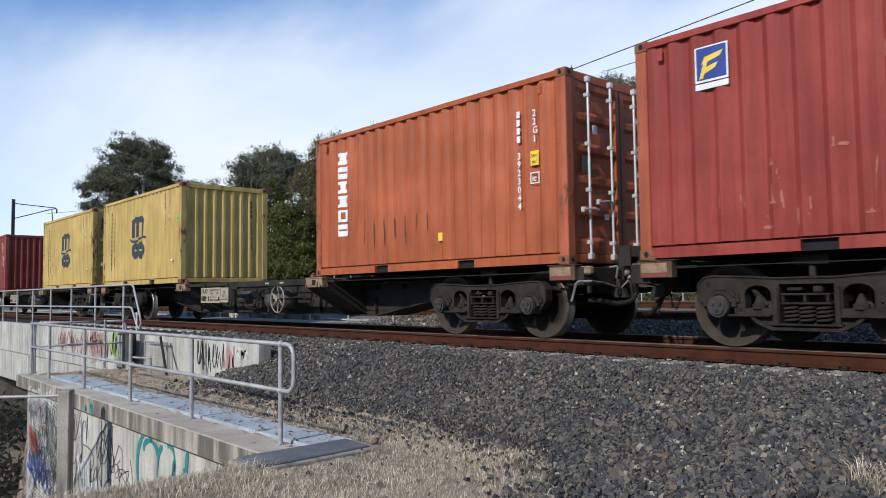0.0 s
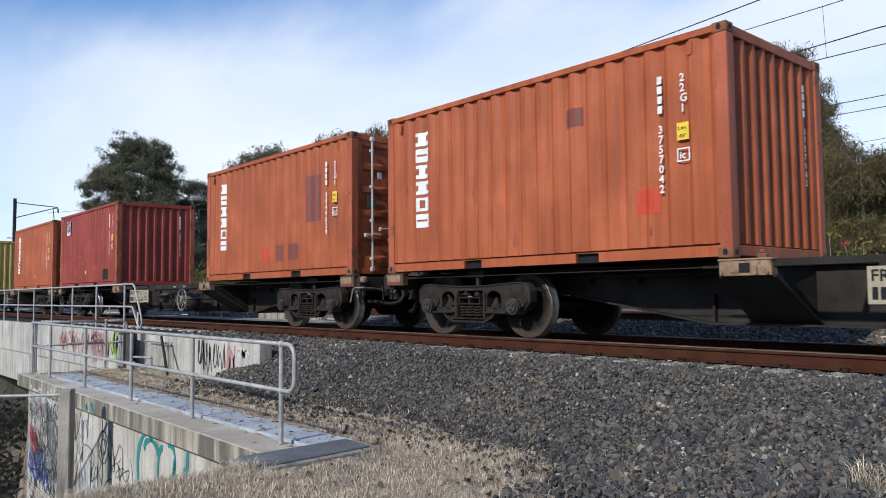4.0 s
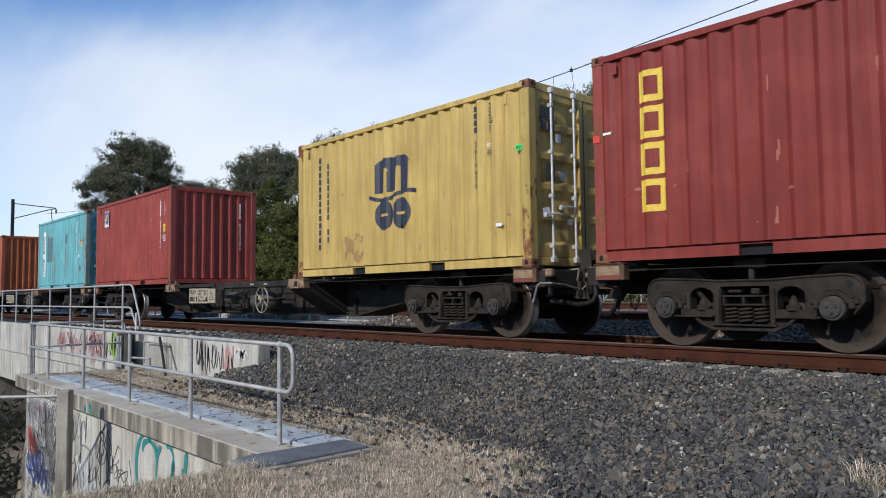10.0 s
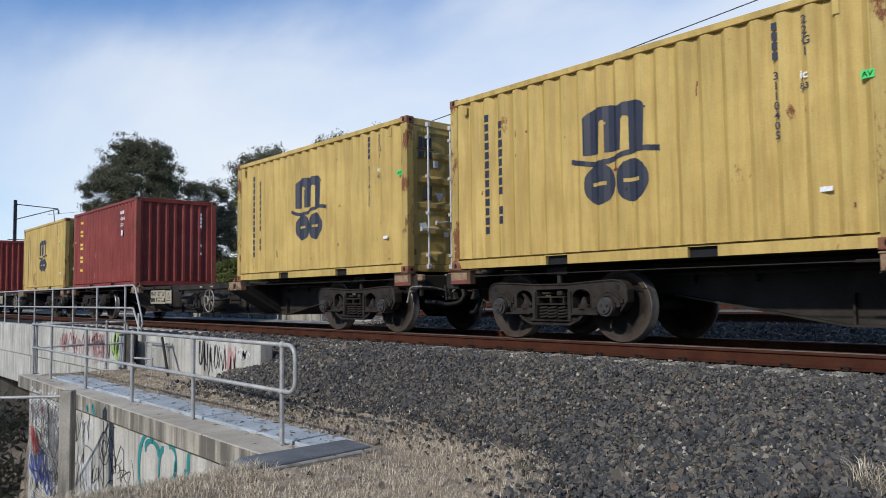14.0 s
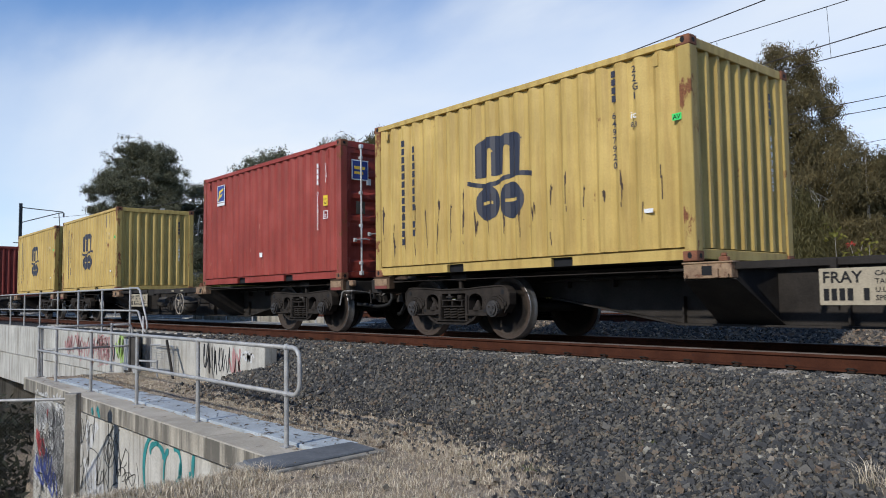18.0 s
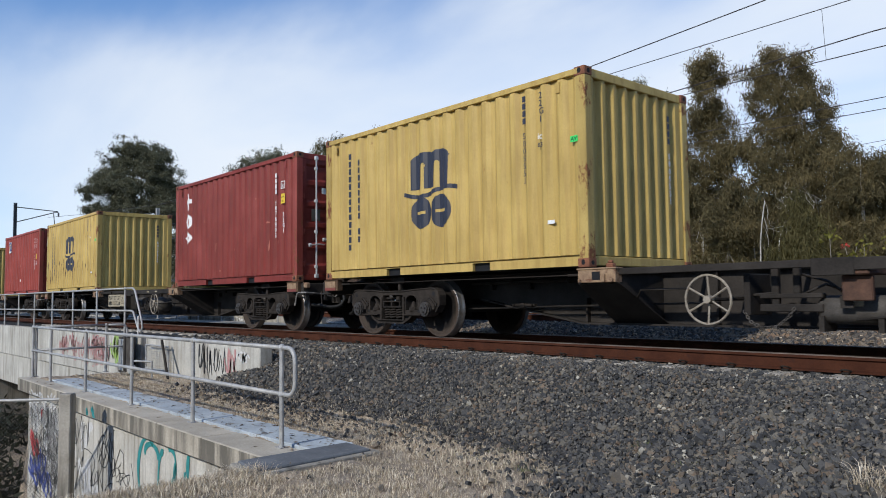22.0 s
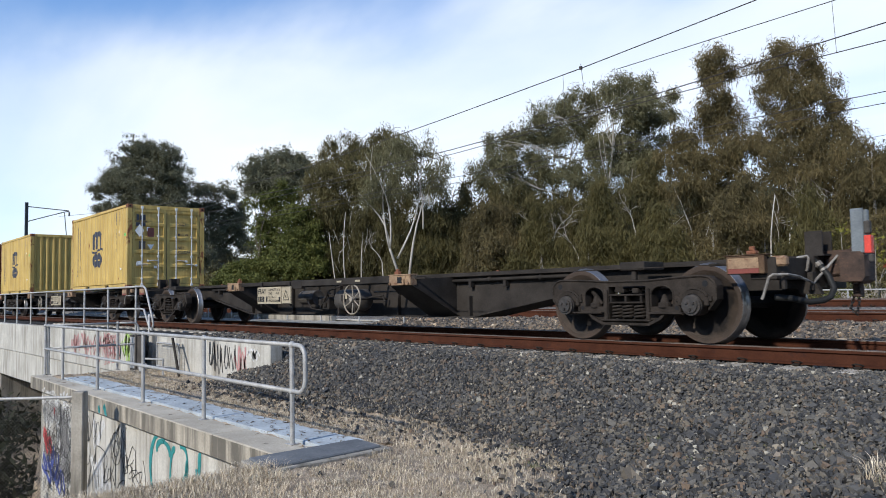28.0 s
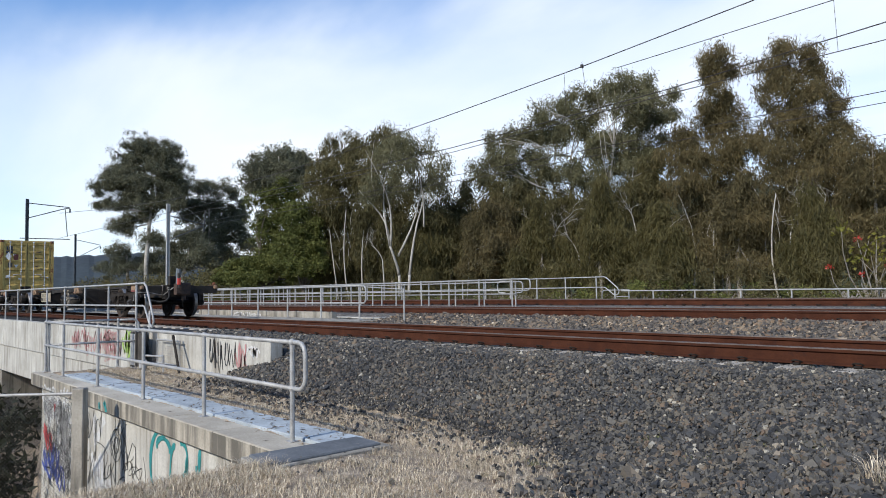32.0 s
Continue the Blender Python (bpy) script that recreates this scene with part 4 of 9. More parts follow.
def graffiti(parent, material, strokes, seed, to_world, label):
    """Spray strokes lying 4 mm off a wall."""
    rng = np.random.default_rng(seed)
    bm = bmesh.new()
    for cx, cz, w, h, turns, width in strokes:
        a, b = scribble(rng, cx, cz, w, h, turns, width)
        va = [bm.verts.new(to_world(*p)) for p in a]
        vb = [bm.verts.new(to_world(*p)) for p in b]
        for i in range(len(va) - 1):
            bm.faces.new((va[i], va[i + 1], vb[i + 1], vb[i]))
    return part("graffiti", bm, material, parent, label)


def arc_stroke(parent, material, cx, cz, rx, rz, a0, a1, width, to_world, label):
    """One sprayed stroke along a piece of an ellipse, its width a little uneven."""
    bm, rows = bmesh.new(), []
    for i in range(25):
        a = radians(a0 + (a1 - a0) * i / 24)
        w = width * (0.8 + 0.25 * math.sin(3 * a + cx * 5)) / 2
        rows.append([bm.verts.new(to_world(cx + (rx + q) * math.cos(a), cz + (rz + q) * math.sin(a))) for q in (-w, w)])
    for p, q in zip(rows, rows[1:]):
        bm.faces.new((p[0], p[1], q[1], q[0]))
    return part("graffiti", bm, material, parent, label)


M["spray_black"] = plain("black_spray", (0.03, 0.03, 0.03), 0.6)
M["spray_teal"] = plain("teal_spray", (0.03, 0.22, 0.22), 0.6)
M["spray_red"] = plain("red_spray", (0.45, 0.06, 0.06), 0.6)
M["spray_pink"] = plain("faded_pink_spray", (0.42, 0.21, 0.20), 0.7)
M["spray_blue"] = plain("blue_spray", (0.06, 0.09, 0.32), 0.6)
M["spray_white"] = plain("white_spray", (0.56, 0.55, 0.53), 0.6)
M["spray_lime"] = plain("lime_spray", (0.32, 0.48, 0.10), 0.6)


def all_graffiti():
    wall = bpy.data.objects["retaining_wall"]
    face = lambda x, z: (x, cap_y(x) + 0.096, z)
    rng = np.random.default_rng(2)
    R = lambda a, b: a + (b - a) * rng.random()
    graffiti(wall, M["spray_black"], [(R(-16.5, -10.9), R(-2.3, -1.4), R(0.3, 0.7), R(0.25, 0.6), 2, R(0.012, 0.024)) for _ in range(26)], 1, face, "black sprayed tags")
    graffiti(wall, M["spray_black"], [(R(-16.6, -14.5), R(-2.9, -1.35), R(0.3, 0.6), R(0.12, 0.28), 3, R(0.012, 0.022)) for _ in range(46)], 9, face, "dense black sprayed tags")
    graffiti(wall, M["spray_red"], [(-16.6, -2.0, 0.5, 0.3, 2, 0.11), (-16.4, -2.15, 0.5, 0.25, 3, 0.08), (-15.9, -1.45, 0.2, 0.10, 2, 0.05)], 3, face, "red sprayed patch")
    graffiti(wall, M["spray_blue"], [(-16.4, -2.6, 0.8, 0.35, 3, 0.09), (-15.9, -2.4, 0.7, 0.4, 3, 0.07), (-15.5, -2.7, 0.6, 0.35, 3, 0.06)], 4, face, "blue sprayed patch")
    graffiti(wall, M["spray_white"], [(R(-16.6, -14.7), R(-2.8, -1.4), 0.5, 0.4, 3, 0.16) for _ in range(22)] + [(R(-14.5, -11.8), R(-2.4, -1.5), 0.5, 0.5, 3, 0.14) for _ in range(5)], 5, lambda x, z: (x, cap_y(x) + 0.098, z), "white sprayed ground")
    teal = lambda x, z: (x, cap_y(x) + 0.094, max(-2.3, min(z, -1.2)))
    for k, (cx, cz, rx, rz, a0, a1, wd) in enumerate(((-10.15, -1.62, 0.36, 0.45, 60, 300, 0.10), (-10.02, -1.36, 0.24, 0.12, -20, 200, 0.09), (-9.62, -1.62, 0.14, 0.34, 80, 330, 0.09), (-9.34, -1.40, 0.16, 0.20, -90, 120, 0.08), (-9.05, -1.50, 0.16, 0.26, 150, 380, 0.09), (-8.74, -1.42, 0.07, 0.24, 100, 260, 0.10), (-9.90, -1.80, 0.16, 0.10, 180, 400, 0.06))):
        arc_stroke(wall, M["spray_teal"], cx, cz, rx, rz, a0, a1, wd, teal, "thick teal sprayed stroke")
    for cx, cz, rx, rz in ((-12.05, -1.62, 0.24, 0.24), (-12.05, -1.62, 0.12, 0.12), (-13.6, -1.70, 0.20, 0.40)):
        arc_stroke(wall, M["spray_black"], cx, cz, rx, rz, 20, 350, 0.022, face, "thin black sprayed ring")
    graffiti(wall, M["spray_black"], [(-14.25 + 0.55 * i + R(-0.1, 0.1), -1.75, 0.05, 1.0, 1, 0.014) for i in range(5)], 27, lambda x, z: (x, cap_y(x) + 0.096, min(z, -1.22)), "black paint runs")
    cop = bpy.data.objects["coping"]
    cf = lambda x, z: (x, cap_y(x) - 0.004, max(-1.13, min(z, -0.92)))
    graffiti(cop, M["spray_white"], [(R(-16.5, -14.6), R(-1.15, -1.0), 0.3, 0.12, 3, 0.035) for _ in range(6)], 7, cf, "white sprayed tag")
    graffiti(cop, M["spray_teal"], [(-12.3, -1.06, 0.10, 0.14, 1, 0.10), (-12.6, -1.05, 0.06, 0.12, 1, 0.08)], 8, cf, "teal sprayed smear")
    wing = bpy.data.objects["wing_wall"]
    wf = lambda x, z: (x, 6.136, z)
    graffiti(wing, M["spray_black"], [(-14.05, -0.45, 0.22, 0.5, 2, 0.04), (-13.9, -0.48, 0.22, 0.42, 3, 0.04), (-13.65, -0.50, 0.18, 0.5, 2, 0.035), (-13.4, -0.45, 0.2, 0.36, 2, 0.03), (-13.15, -0.5, 0.25, 0.4, 2, 0.03)], 12, wf, "black sprayed tag")
    graffiti(wing, M["spray_white"], [(-12.3, -0.38, 0.4, 0.16, 3, 0.05), (-12.2, -0.36, 0.4, 0.14, 3, 0.04)], 13, wf, "white sprayed tag")
    graffiti(wing, M["spray_pink"], [(-12.8, -0.5, 0.3, 0.4, 2, 0.06), (-12.65, -0.55, 0.2, 0.3, 2, 0.05)], 14, wf, "faded pink sprayed tag")
    br = bpy.data.objects["bridge"]
    bf = lambda x, z: (x, 6.114, z)
    graffiti(br, M["spray_pink"], [(R(-22.6, -19.2), R(-0.75, -0.35), 0.5, 0.45, 3, 0.03) for _ in range(9)], 25, bf, "thin red sprayed tags")
    graffiti(br, M["spray_pink"], [(R(-23.5, -19.6), R(-0.75, -0.35), 0.5, 0.4, 3, 0.045) for _ in range(8)], 15, bf, "faded pink sprayed tags")
    graffiti(br, M["spray_lime"], [(-19.05 + 0.14 * i, -0.5 + 0.08 * math.sin(i * 2.1), 0.28, 0.45, 3, 0.05) for i in range(6)], 16, bf, "lime sprayed patch")
    graffiti(br, M["spray_black"], [(-19.4, -0.6, 0.3, 0.4, 2, 0.04), (-20.2, -0.45, 0.6, 0.1, 2, 0.03)], 17, bf, "black sprayed tag")
    bk = bpy.data.objects["bridge_far"]
    graffiti(bk, M["spray_white"], [(-26.5 + 0.35 * i, -0.12, 0.3, 0.22, 3, 0.07) for i in range(6)], 18, lambda x, z: (x, 12.546, z), "white sprayed letters")


all_graffiti()


def link_fence():
    """Chain-link fence that runs from the wall out over the bank."""
    t = tagged(new("chain_link_fence"), "chain-link fence with a grey steel post beside the wall", "fence")
    t.matrix_basis = pose(-11.62, 3.12, -0.74, 0, 0, -128)
    # in its own space the fence runs along +x
    part("corner_post", boxes((-0.085, 0.085, -0.085, 0.085, -2.9, 0.08), bevel=0.015), M["concrete"], t, "square grey concrete post")
    part("top_rail", tubes(([(0, 0, 0.0), (6, 0, -0.02)], 0.022), n=8), M["galv"], t)
    for x in (2.9, 5.9):
        part("post", tubes(([(x, 0, -2.8), (x, 0, 0.02)], 0.03), n=8), M["galv"], t)
    bm = bmesh.new()
    w, hgt = 6.0, 2.2
    for s in (1, -1):
        x = -hgt
        while x < w:
            a, b = max(x, 0.05), min(x + hgt, w)
            if b > a:
                za, zb = (a - x), (b - x)
                p = [(a, za), (b, zb)]
                p = [(q, -z if s > 0 else z - hgt) for q, z in p]
                tube(bm, [(p[0][0], 0.004 * s, p[0][1]), (p[1][0], 0.004 * s, p[1][1])], 0.0019, 3, False)
            x += 0.052
    part("wire_mesh", bm, M["tank"], t, "dull grey woven wire")


link_fence()


def side_gate():
    """The small mesh gate, its strut and the grey box beside the wing wall."""
    t = tagged(new("mesh_gate"), "small galvanised mesh gate with a diagonal strut by the wall", "gate")
    t.matrix_basis = pose(-16.6, 6.02, -0.92)
    part("gate_frame", tubes(([(0, 0, 0), (0, 0, 0.62), (1.25, 0, 0.62), (1.25, 0, 0)], 0.02), ([(0, 0, 0.12), (1.25, 0, 0.12)], 0.018), n=8), M["galv"], t)
    bm = bmesh.new()
    for i in range(24):
        x = 0.05 + 0.05 * i
        tube(bm, [(x, 0, 0.12), (x, 0, 0.62)], 0.003, 3, False)
    for i in range(10):
        tube(bm, [(0, 0, 0.15 + 0.05 * i), (1.25, 0, 0.15 + 0.05 * i)], 0.003, 3, False)
    part("wire_mesh", bm, M["galv"], t)
    part("strut", tubes(([(1.15, -0.1, 0.75), (1.75, -0.2, 0.02)], 0.03), n=6), M["frame"], t, "dark diagonal strut")
    part("step_rail", tubes(([(0.1, -0.35, 0.02), (0.1, -0.35, 0.30), (1.3, -0.35, 0.34), (1.3, -0.35, 0.02)], 0.022), n=8), M["galv"], t)
    part("pivot_plate", tubes(([(0.16, -0.42, 0.12), (0.16, -0.30, 0.12)], 0.09), n=12), M["galv"], t)
    c = tagged(new("equipment_box"), "narrow grey steel box standing against the wall", "cabinet")
    c.matrix_basis = pose(-17.58, 5.96, -0.95)
    part("case", boxes((-0.18, 0.18, -0.14, 0.12, 0, 0.80), bevel=0.01), M["tank"], c)
    part("door", boxes((-0.15, 0.15, -0.152, -0.141, 0.05, 0.75), bevel=0.003), M["galv"], c)
    part("side_sheet", boxes((0.19, 0.52, -0.10, -0.07, 0, 0.78), bevel=0.006), M["tank"], c)


side_gate()

# ---- containers ----
CL, CW, CH = 6.058, 2.438, 2.591
PITCH, DEPTH = 0.286, 0.042


def fold(x):
    """How far the side sheet lies behind its outer folds, x metres along it."""
    u = ((x - 0.17) % PITCH) / PITCH
    if u < 0.27:
        return 0.0
    if u < 0.50:
        return DEPTH * (u - 0.27) / 0.23
    if u < 0.77:
        return DEPTH
    return DEPTH * (1.0 - u) / 0.23


def fold_breaks(a, b):
    xs = {a, b}
    k = 0.17
    while k < b + PITCH:
        for q in (0, 0.27, 0.50, 0.77):
            x = k + q * PITCH
            if a < x < b:
                xs.add(round(x, 5))
        k += PITCH
    return sorted(xs)


def fold_sheet(a, b, z0, z1, face, flip):
    """A folded sheet along x between two heights."""
    bm = bmesh.new()
    xs = fold_breaks(a, b)
    lo = [bm.verts.new((x, face + flip * fold(x), z0)) for x in xs]
    hi = [bm.verts.new((x, face + flip * fold(x), z1)) for x in xs]
    for i in range(len(xs) - 1):
        q = (lo[i], lo[i + 1], hi[i + 1], hi[i])
        bm.faces.new(q if flip > 0 else q[::-1])
    return bm


SIDE_Y = -1.204


def decal(inside, x0, x1, z0, z1, step=0.02):
    """Paint on the near side, following its folds: every shape is a test inside(x, z)."""
    xs = set(fold_breaks(x0, x1))
    n = max(2, int((x1 - x0) / step))
    xs |= {round(x0 + (x1 - x0) * i / n, 5) for i in range(n + 1)}
    xs = sorted(xs)
    zs = np.arange(z0, z1 + 1e-6, 0.008)
    bm = bmesh.new()

    def spans(x):
        out, on = [], None
        for z in zs:
            k = inside(x, z)
            if k and on is None:
                on = z
            if not k and on is not None:
                out.append((on, z)); on = None
        if on is not None:
            out.append((on, z1))
        return out

    for a, b in zip(xs, xs[1:]):
        if b - a < 1e-4:
            continue
        sa, sb, sm = spans(a + 1e-4), spans(b - 1e-4), spans((a + b) / 2)
        if not (len(sa) == len(sb) == len(sm)):
            sa = sb = sm
        ya, yb = SIDE_Y + fold(a) - 0.004, SIDE_Y + fold(b) - 0.004
        for p, q in zip(sa, sb):
            bm.faces.new([bm.verts.new(c) for c in ((a, ya, p[0]), (b, yb, q[0]), (b, yb, q[1]), (a, ya, p[1]))])
    return bm


def rect(x0, x1, z0, z1):
    return lambda x, z: x0 <= x <= x1 and z0 <= z <= z1


def disc(cx, cz, rx, rz):
    return lambda x, z: ((x - cx) / rx) ** 2 + ((z - cz) / rz) ** 2 <= 1


def union(*fs):
    return lambda x, z: any(f(x, z) for f in fs)


def minus(f, g):
    return lambda x, z: f(x, z) and not g(x, z)


_decals = {}


def decal_part(key, parent, material, inside, x0, x1, z0, z1, label, step=0.02):
    if key not in _decals:
        bm = decal(inside, x0, x1, z0, z1, step)
        bmesh.ops.remove_doubles(bm, verts=bm.verts, dist=1e-4)
        me = bpy.data.meshes.new("painted_mark")
        bm.to_mesh(me); bm.free()
        _decals[key] = me
    me = _decals[key]
    return part_of("painted_mark", me, material, parent, label)


def emblem(c):
    """An arcade of three legs under one rounded top over a waved line, and two round blocks under it, each with a slit."""
    arcade = minus(union(rect(2.50, 3.40, 1.37, 1.86), disc(2.82, 1.84, 0.30, 0.12), disc(3.20, 1.84, 0.22, 0.12)),
                   union(rect(2.755, 2.84, 1.30, 1.74), disc(2.80, 1.74, 0.045, 0.05), rect(3.085, 3.17, 1.30, 1.74), disc(3.13, 1.74, 0.045, 0.05)))
    wave = lambda x, z: 2.30 <= x <= 3.62 and abs(z - (1.30 + 0.05 * math.sin((x - 2.30) * 5.0 + 2.6))) < 0.034
    decal_part("emblem_arcade", c, M["navy"], arcade, 2.40, 3.50, 1.36, 2.0, "large navy arcade of three legs", 0.018)
    decal_part("emblem_wave", c, M["navy"], wave, 2.28, 3.66, 1.20, 1.40, "waved navy line", 0.018)
    for cx in (2.74, 3.22):
        decal_part("emblem_disc_%d" % (100 * cx), c, M["navy"], minus(disc(cx, 0.99, 0.225, 0.26), rect(cx - 0.11, cx + 0.11, 0.965, 1.015)), cx - 0.24, cx + 0.24, 0.70, 1.27, "round navy block with a slit", 0.018)


def abraded(c):
    """A blotchy patch where the yellow paint is rubbed through."""
    def worn(x, z):
        n = math.sin(13 * x + 2 * math.sin(9 * z)) + math.sin(17 * z + 3 * math.sin(7 * x)) + 0.7 * math.sin(41 * x - 23 * z) + 0.5 * math.sin(67 * z + 31 * x)
        return ((x - 1.80) / 0.36) ** 2 + ((z - 0.47) / 0.29) ** 2 < 0.42 + 0.34 * n
    tagged(decal_part("abraded", c, M["abrasion"], worn, 1.35, 2.25, 0.17, 0.85, "brownish rubbed paint", 0.014), kind="stuff")


def letter_blocks(c, key, column_x, top, bottom, n, w, gap, wob=0.0, seed=0):
    """A column of plain blocks, one for each letter of a name."""
    h = (top - bottom) / n
    r = random.Random(seed)
    for i in range(n):
        z = top - h * i
        ww = w * (1 - wob * r.random())
        decal_part("%s_%d" % (key, i), c, M["navy"], rect(column_x - ww / 2, column_x + ww / 2, z - h + gap, z), column_x - ww / 2, column_x + ww / 2, z - h + gap, z, "navy letter block")


def name_block(cx, z1, h, w, kind):
    """A plain block that stands for a letter: solid, with a waist, or with a slot."""
    o = rect(cx - w / 2, cx + w / 2, z1 - h, z1)
    if kind == 0:
        return minus(o, union(rect(cx - w / 2, cx - w * 0.22, z1 - h * 0.72, z1 - h * 0.28), rect(cx + w * 0.22, cx + w / 2, z1 - h * 0.72, z1 - h * 0.28)))
    if kind == 1:
        return minus(o, rect(cx - w * 0.14, cx + w * 0.14, z1 - h * 0.78, z1 - h * 0.22))
    return minus(o, rect(cx - w * 0.30, cx + w * 0.30, z1 - h * 0.58, z1 - h * 0.42))


def number_column(parent, digits, x, top, bottom, material, bars=4):
    """The serial: four plain bars for the owner's code, then the digits, one under the other."""
    n = bars + 1 + len(digits)
    h = (top - bottom) / n
    bm = bmesh.new()
    for i in range(bars):
        z = top - h * i
        y = SIDE_Y - 0.004
        bm.faces.new([bm.verts.new(c) for c in ((x - 0.03, y, z - h * 0.78), (x + 0.03, y, z - h * 0.78), (x + 0.03, y, z), (x - 0.03, y, z))])
    part("owner_code", bm, material, parent)
    for i, ch in enumerate(digits):
        z = top - h * (bars + 1 + i)
        if ch != " ":
            part_of("digit", lettering(ch, h * 1.12), material, parent, at=pose(x - 0.03, SIDE_Y - 0.004, z - h * 0.78))


def type_code(parent, x, top, bottom, material):
    h = (top - bottom) / 4
    for i, ch in enumerate("22G1"):
        part_of("digit", lettering(ch, h * 1.12), material, parent, at=pose(x - 0.03, SIDE_Y - 0.004, top - h * i - h * 0.8))


def label_plate(parent, x, z, w, h, material, label, y=None):
    y = SIDE_Y if y is None else y
    return part("sticker", boxes((x - w / 2, x + w / 2, y - 0.006, y - 0.003, z - h / 2, z + h / 2)), material, parent, label)


def shared(name, build, cache={}):
    if name not in cache:
        bm = build()
        me = bpy.data.meshes.new(name)
        bm.normal_update()
        bm.to_mesh(me); bm.free()
        cache[name] = me
    return cache[name]


def casting():
    """A corner casting: an uncut block; black discs laid on its faces show its holes."""
    return boxes((-0.089, 0.089, -0.081, 0.081, -0.059, 0.059), bevel=0.008)


def casting_hole():
    # black discs paint the oval holes' inner shade onto the casting's faces
    bm = bmesh.new()
    disc_y(bm, 0, 0, -0.0835, -0.080, 0.030, 10)
    disc_y(bm, 0, 0.016, -0.0833, -0.080, 0.026, 10)
    tube(bm, [(0.0915, 0, 0.0), (0.088, 0, 0.0)], 0.030, 10)
    tube(bm, [(-0.0915, 0, 0.0), (-0.088, 0, 0.0)], 0.030, 10)
    return bm


def end_sheet():
    """The closed end: upright folds between the posts, at x = 0, facing +x."""
    bm = bmesh.new()
    pts, y, p = [], -1.06, 0.25
    while y < 1.06 - 1e-6:
        for q, d in ((0, 0.0), (0.22, 0.0), (0.50, -0.060), (0.72, -0.060)):
            if y + q * p < 1.06:
                pts.append((y + q * p, d))
        y += p
    pts.append((1.06, 0.0))
    lo = [bm.verts.new((d, yy, 0.16)) for yy, d in pts]
    hi = [bm.verts.new((d, yy, 2.47)) for yy, d in pts]
    for i in range(len(pts) - 1):
        bm.faces.new((lo[i], lo[i + 1], hi[i + 1], hi[i]))
    return bm


def bottom_rail_bm():
    """A bottom rail with two notches for fork pockets."""
    bm = prism(bmesh.new(), [(0.10, -0.07), (1.86, -0.07), (1.86, 0.045), (2.225, 0.045), (2.225, -0.07), (3.94, -0.07), (3.94, 0.045), (4.30, 0.045), (4.30, -0.07), (CL - 0.10, -0.07), (CL - 0.10, 0.052), (0.10, 0.052)], -0.025, 0.025)
    bmesh.ops.recalc_face_normals(bm, faces=bm.faces)
    return bm


def door_leaf():
    """One door leaf at x = 0, facing +x, with five pressed recesses: y from 0 to 1.06."""
    bm = bmesh.new()
    prof = [(0.0, 0.15)]
    z = 0.32
    for i in range(5):
        prof += [(0.0, z), (-0.036, z + 0.05), (-0.036, z + 0.30), (0.0, z + 0.35)]
        z += 0.425
    prof += [(0.0, 2.46)]
    ring = prof + [(-0.05, 2.46), (-0.05, 0.15)]
    a = [bm.verts.new((d, 0.10, zz)) for d, zz in ring]
    b = [bm.verts.new((d, 0.98, zz)) for d, zz in ring]
    n = len(ring)
    for i in range(n):
        bm.faces.new((a[i], b[i], b[(i + 1) % n], a[(i + 1) % n]))
    return bm


def door_stile():
    return boxes((-0.05, 0.004, 0.0, 0.09, 0.14, 2.47))


def locking_bar():
    bm = tubes(([(0.055, 0, 0.10), (0.055, 0, 2.50)], 0.017), n=8)
    for z in (0.10, 2.48):
        box(bm, 0.02, 0.085, -0.035, 0.035, z - 0.03, z + 0.05, bevel=0.008)
    for z in (0.30, 1.0, 1.62, 2.28):
        box(bm, 0.0, 0.076, -0.026, 0.026, z - 0.028, z + 0.028, bevel=0.006)
    return bm


def bar_handle():
    bm = tubes(([(0.06, 0.0, 0.86), (0.085, 0.12, 0.87), (0.085, 0.36, 0.84)], 0.013), n=6)
    box(bm, 0.03, 0.09, 0.30, 0.35, 0.81, 0.88, bevel=0.006)
    return bm


def hinge():
    return boxes((-0.03, 0.02, -0.05, 0.05, -0.05, 0.05), bevel=0.008)


def door_shape(pts):
    """A flat sticker on a door leaf, from (y, z) corners."""
    bm = bmesh.new()
    f = bm.faces.new([bm.verts.new((0.006, y, z)) for y, z in pts])
    return bm


def door_emblem():
    return boxes(*[(0.001, 0.005, y, y + 0.075, 2.10, 2.28) for y in (0.66, 0.76, 0.86)], (0.001, 0.005, 0.62, 0.98, 2.065, 2.085), (0.001, 0.005, 0.66, 0.79, 1.92, 2.04), (0.001, 0.005, 0.82, 0.95, 1.92, 2.04))


def end_serial(c, digits, x, y, material):
    """The serial on an end wall: plain bars for the owner's code and the digits under them."""
    h = 1.30 / (5 + len(digits))
    for i in range(4):
        part("owner_code", boxes((x, x + 0.003, y - 0.025, y + 0.025, 2.22 - h * i - h * 0.78, 2.22 - h * i)), material, c)
    for i, ch in enumerate(digits):
        part_of("digit", lettering(ch, h * 1.05), material, c, at=pose(x + 0.003, y - 0.025, 2.22 - h * (5 + i) - h * 0.78, 0, 0, 90))


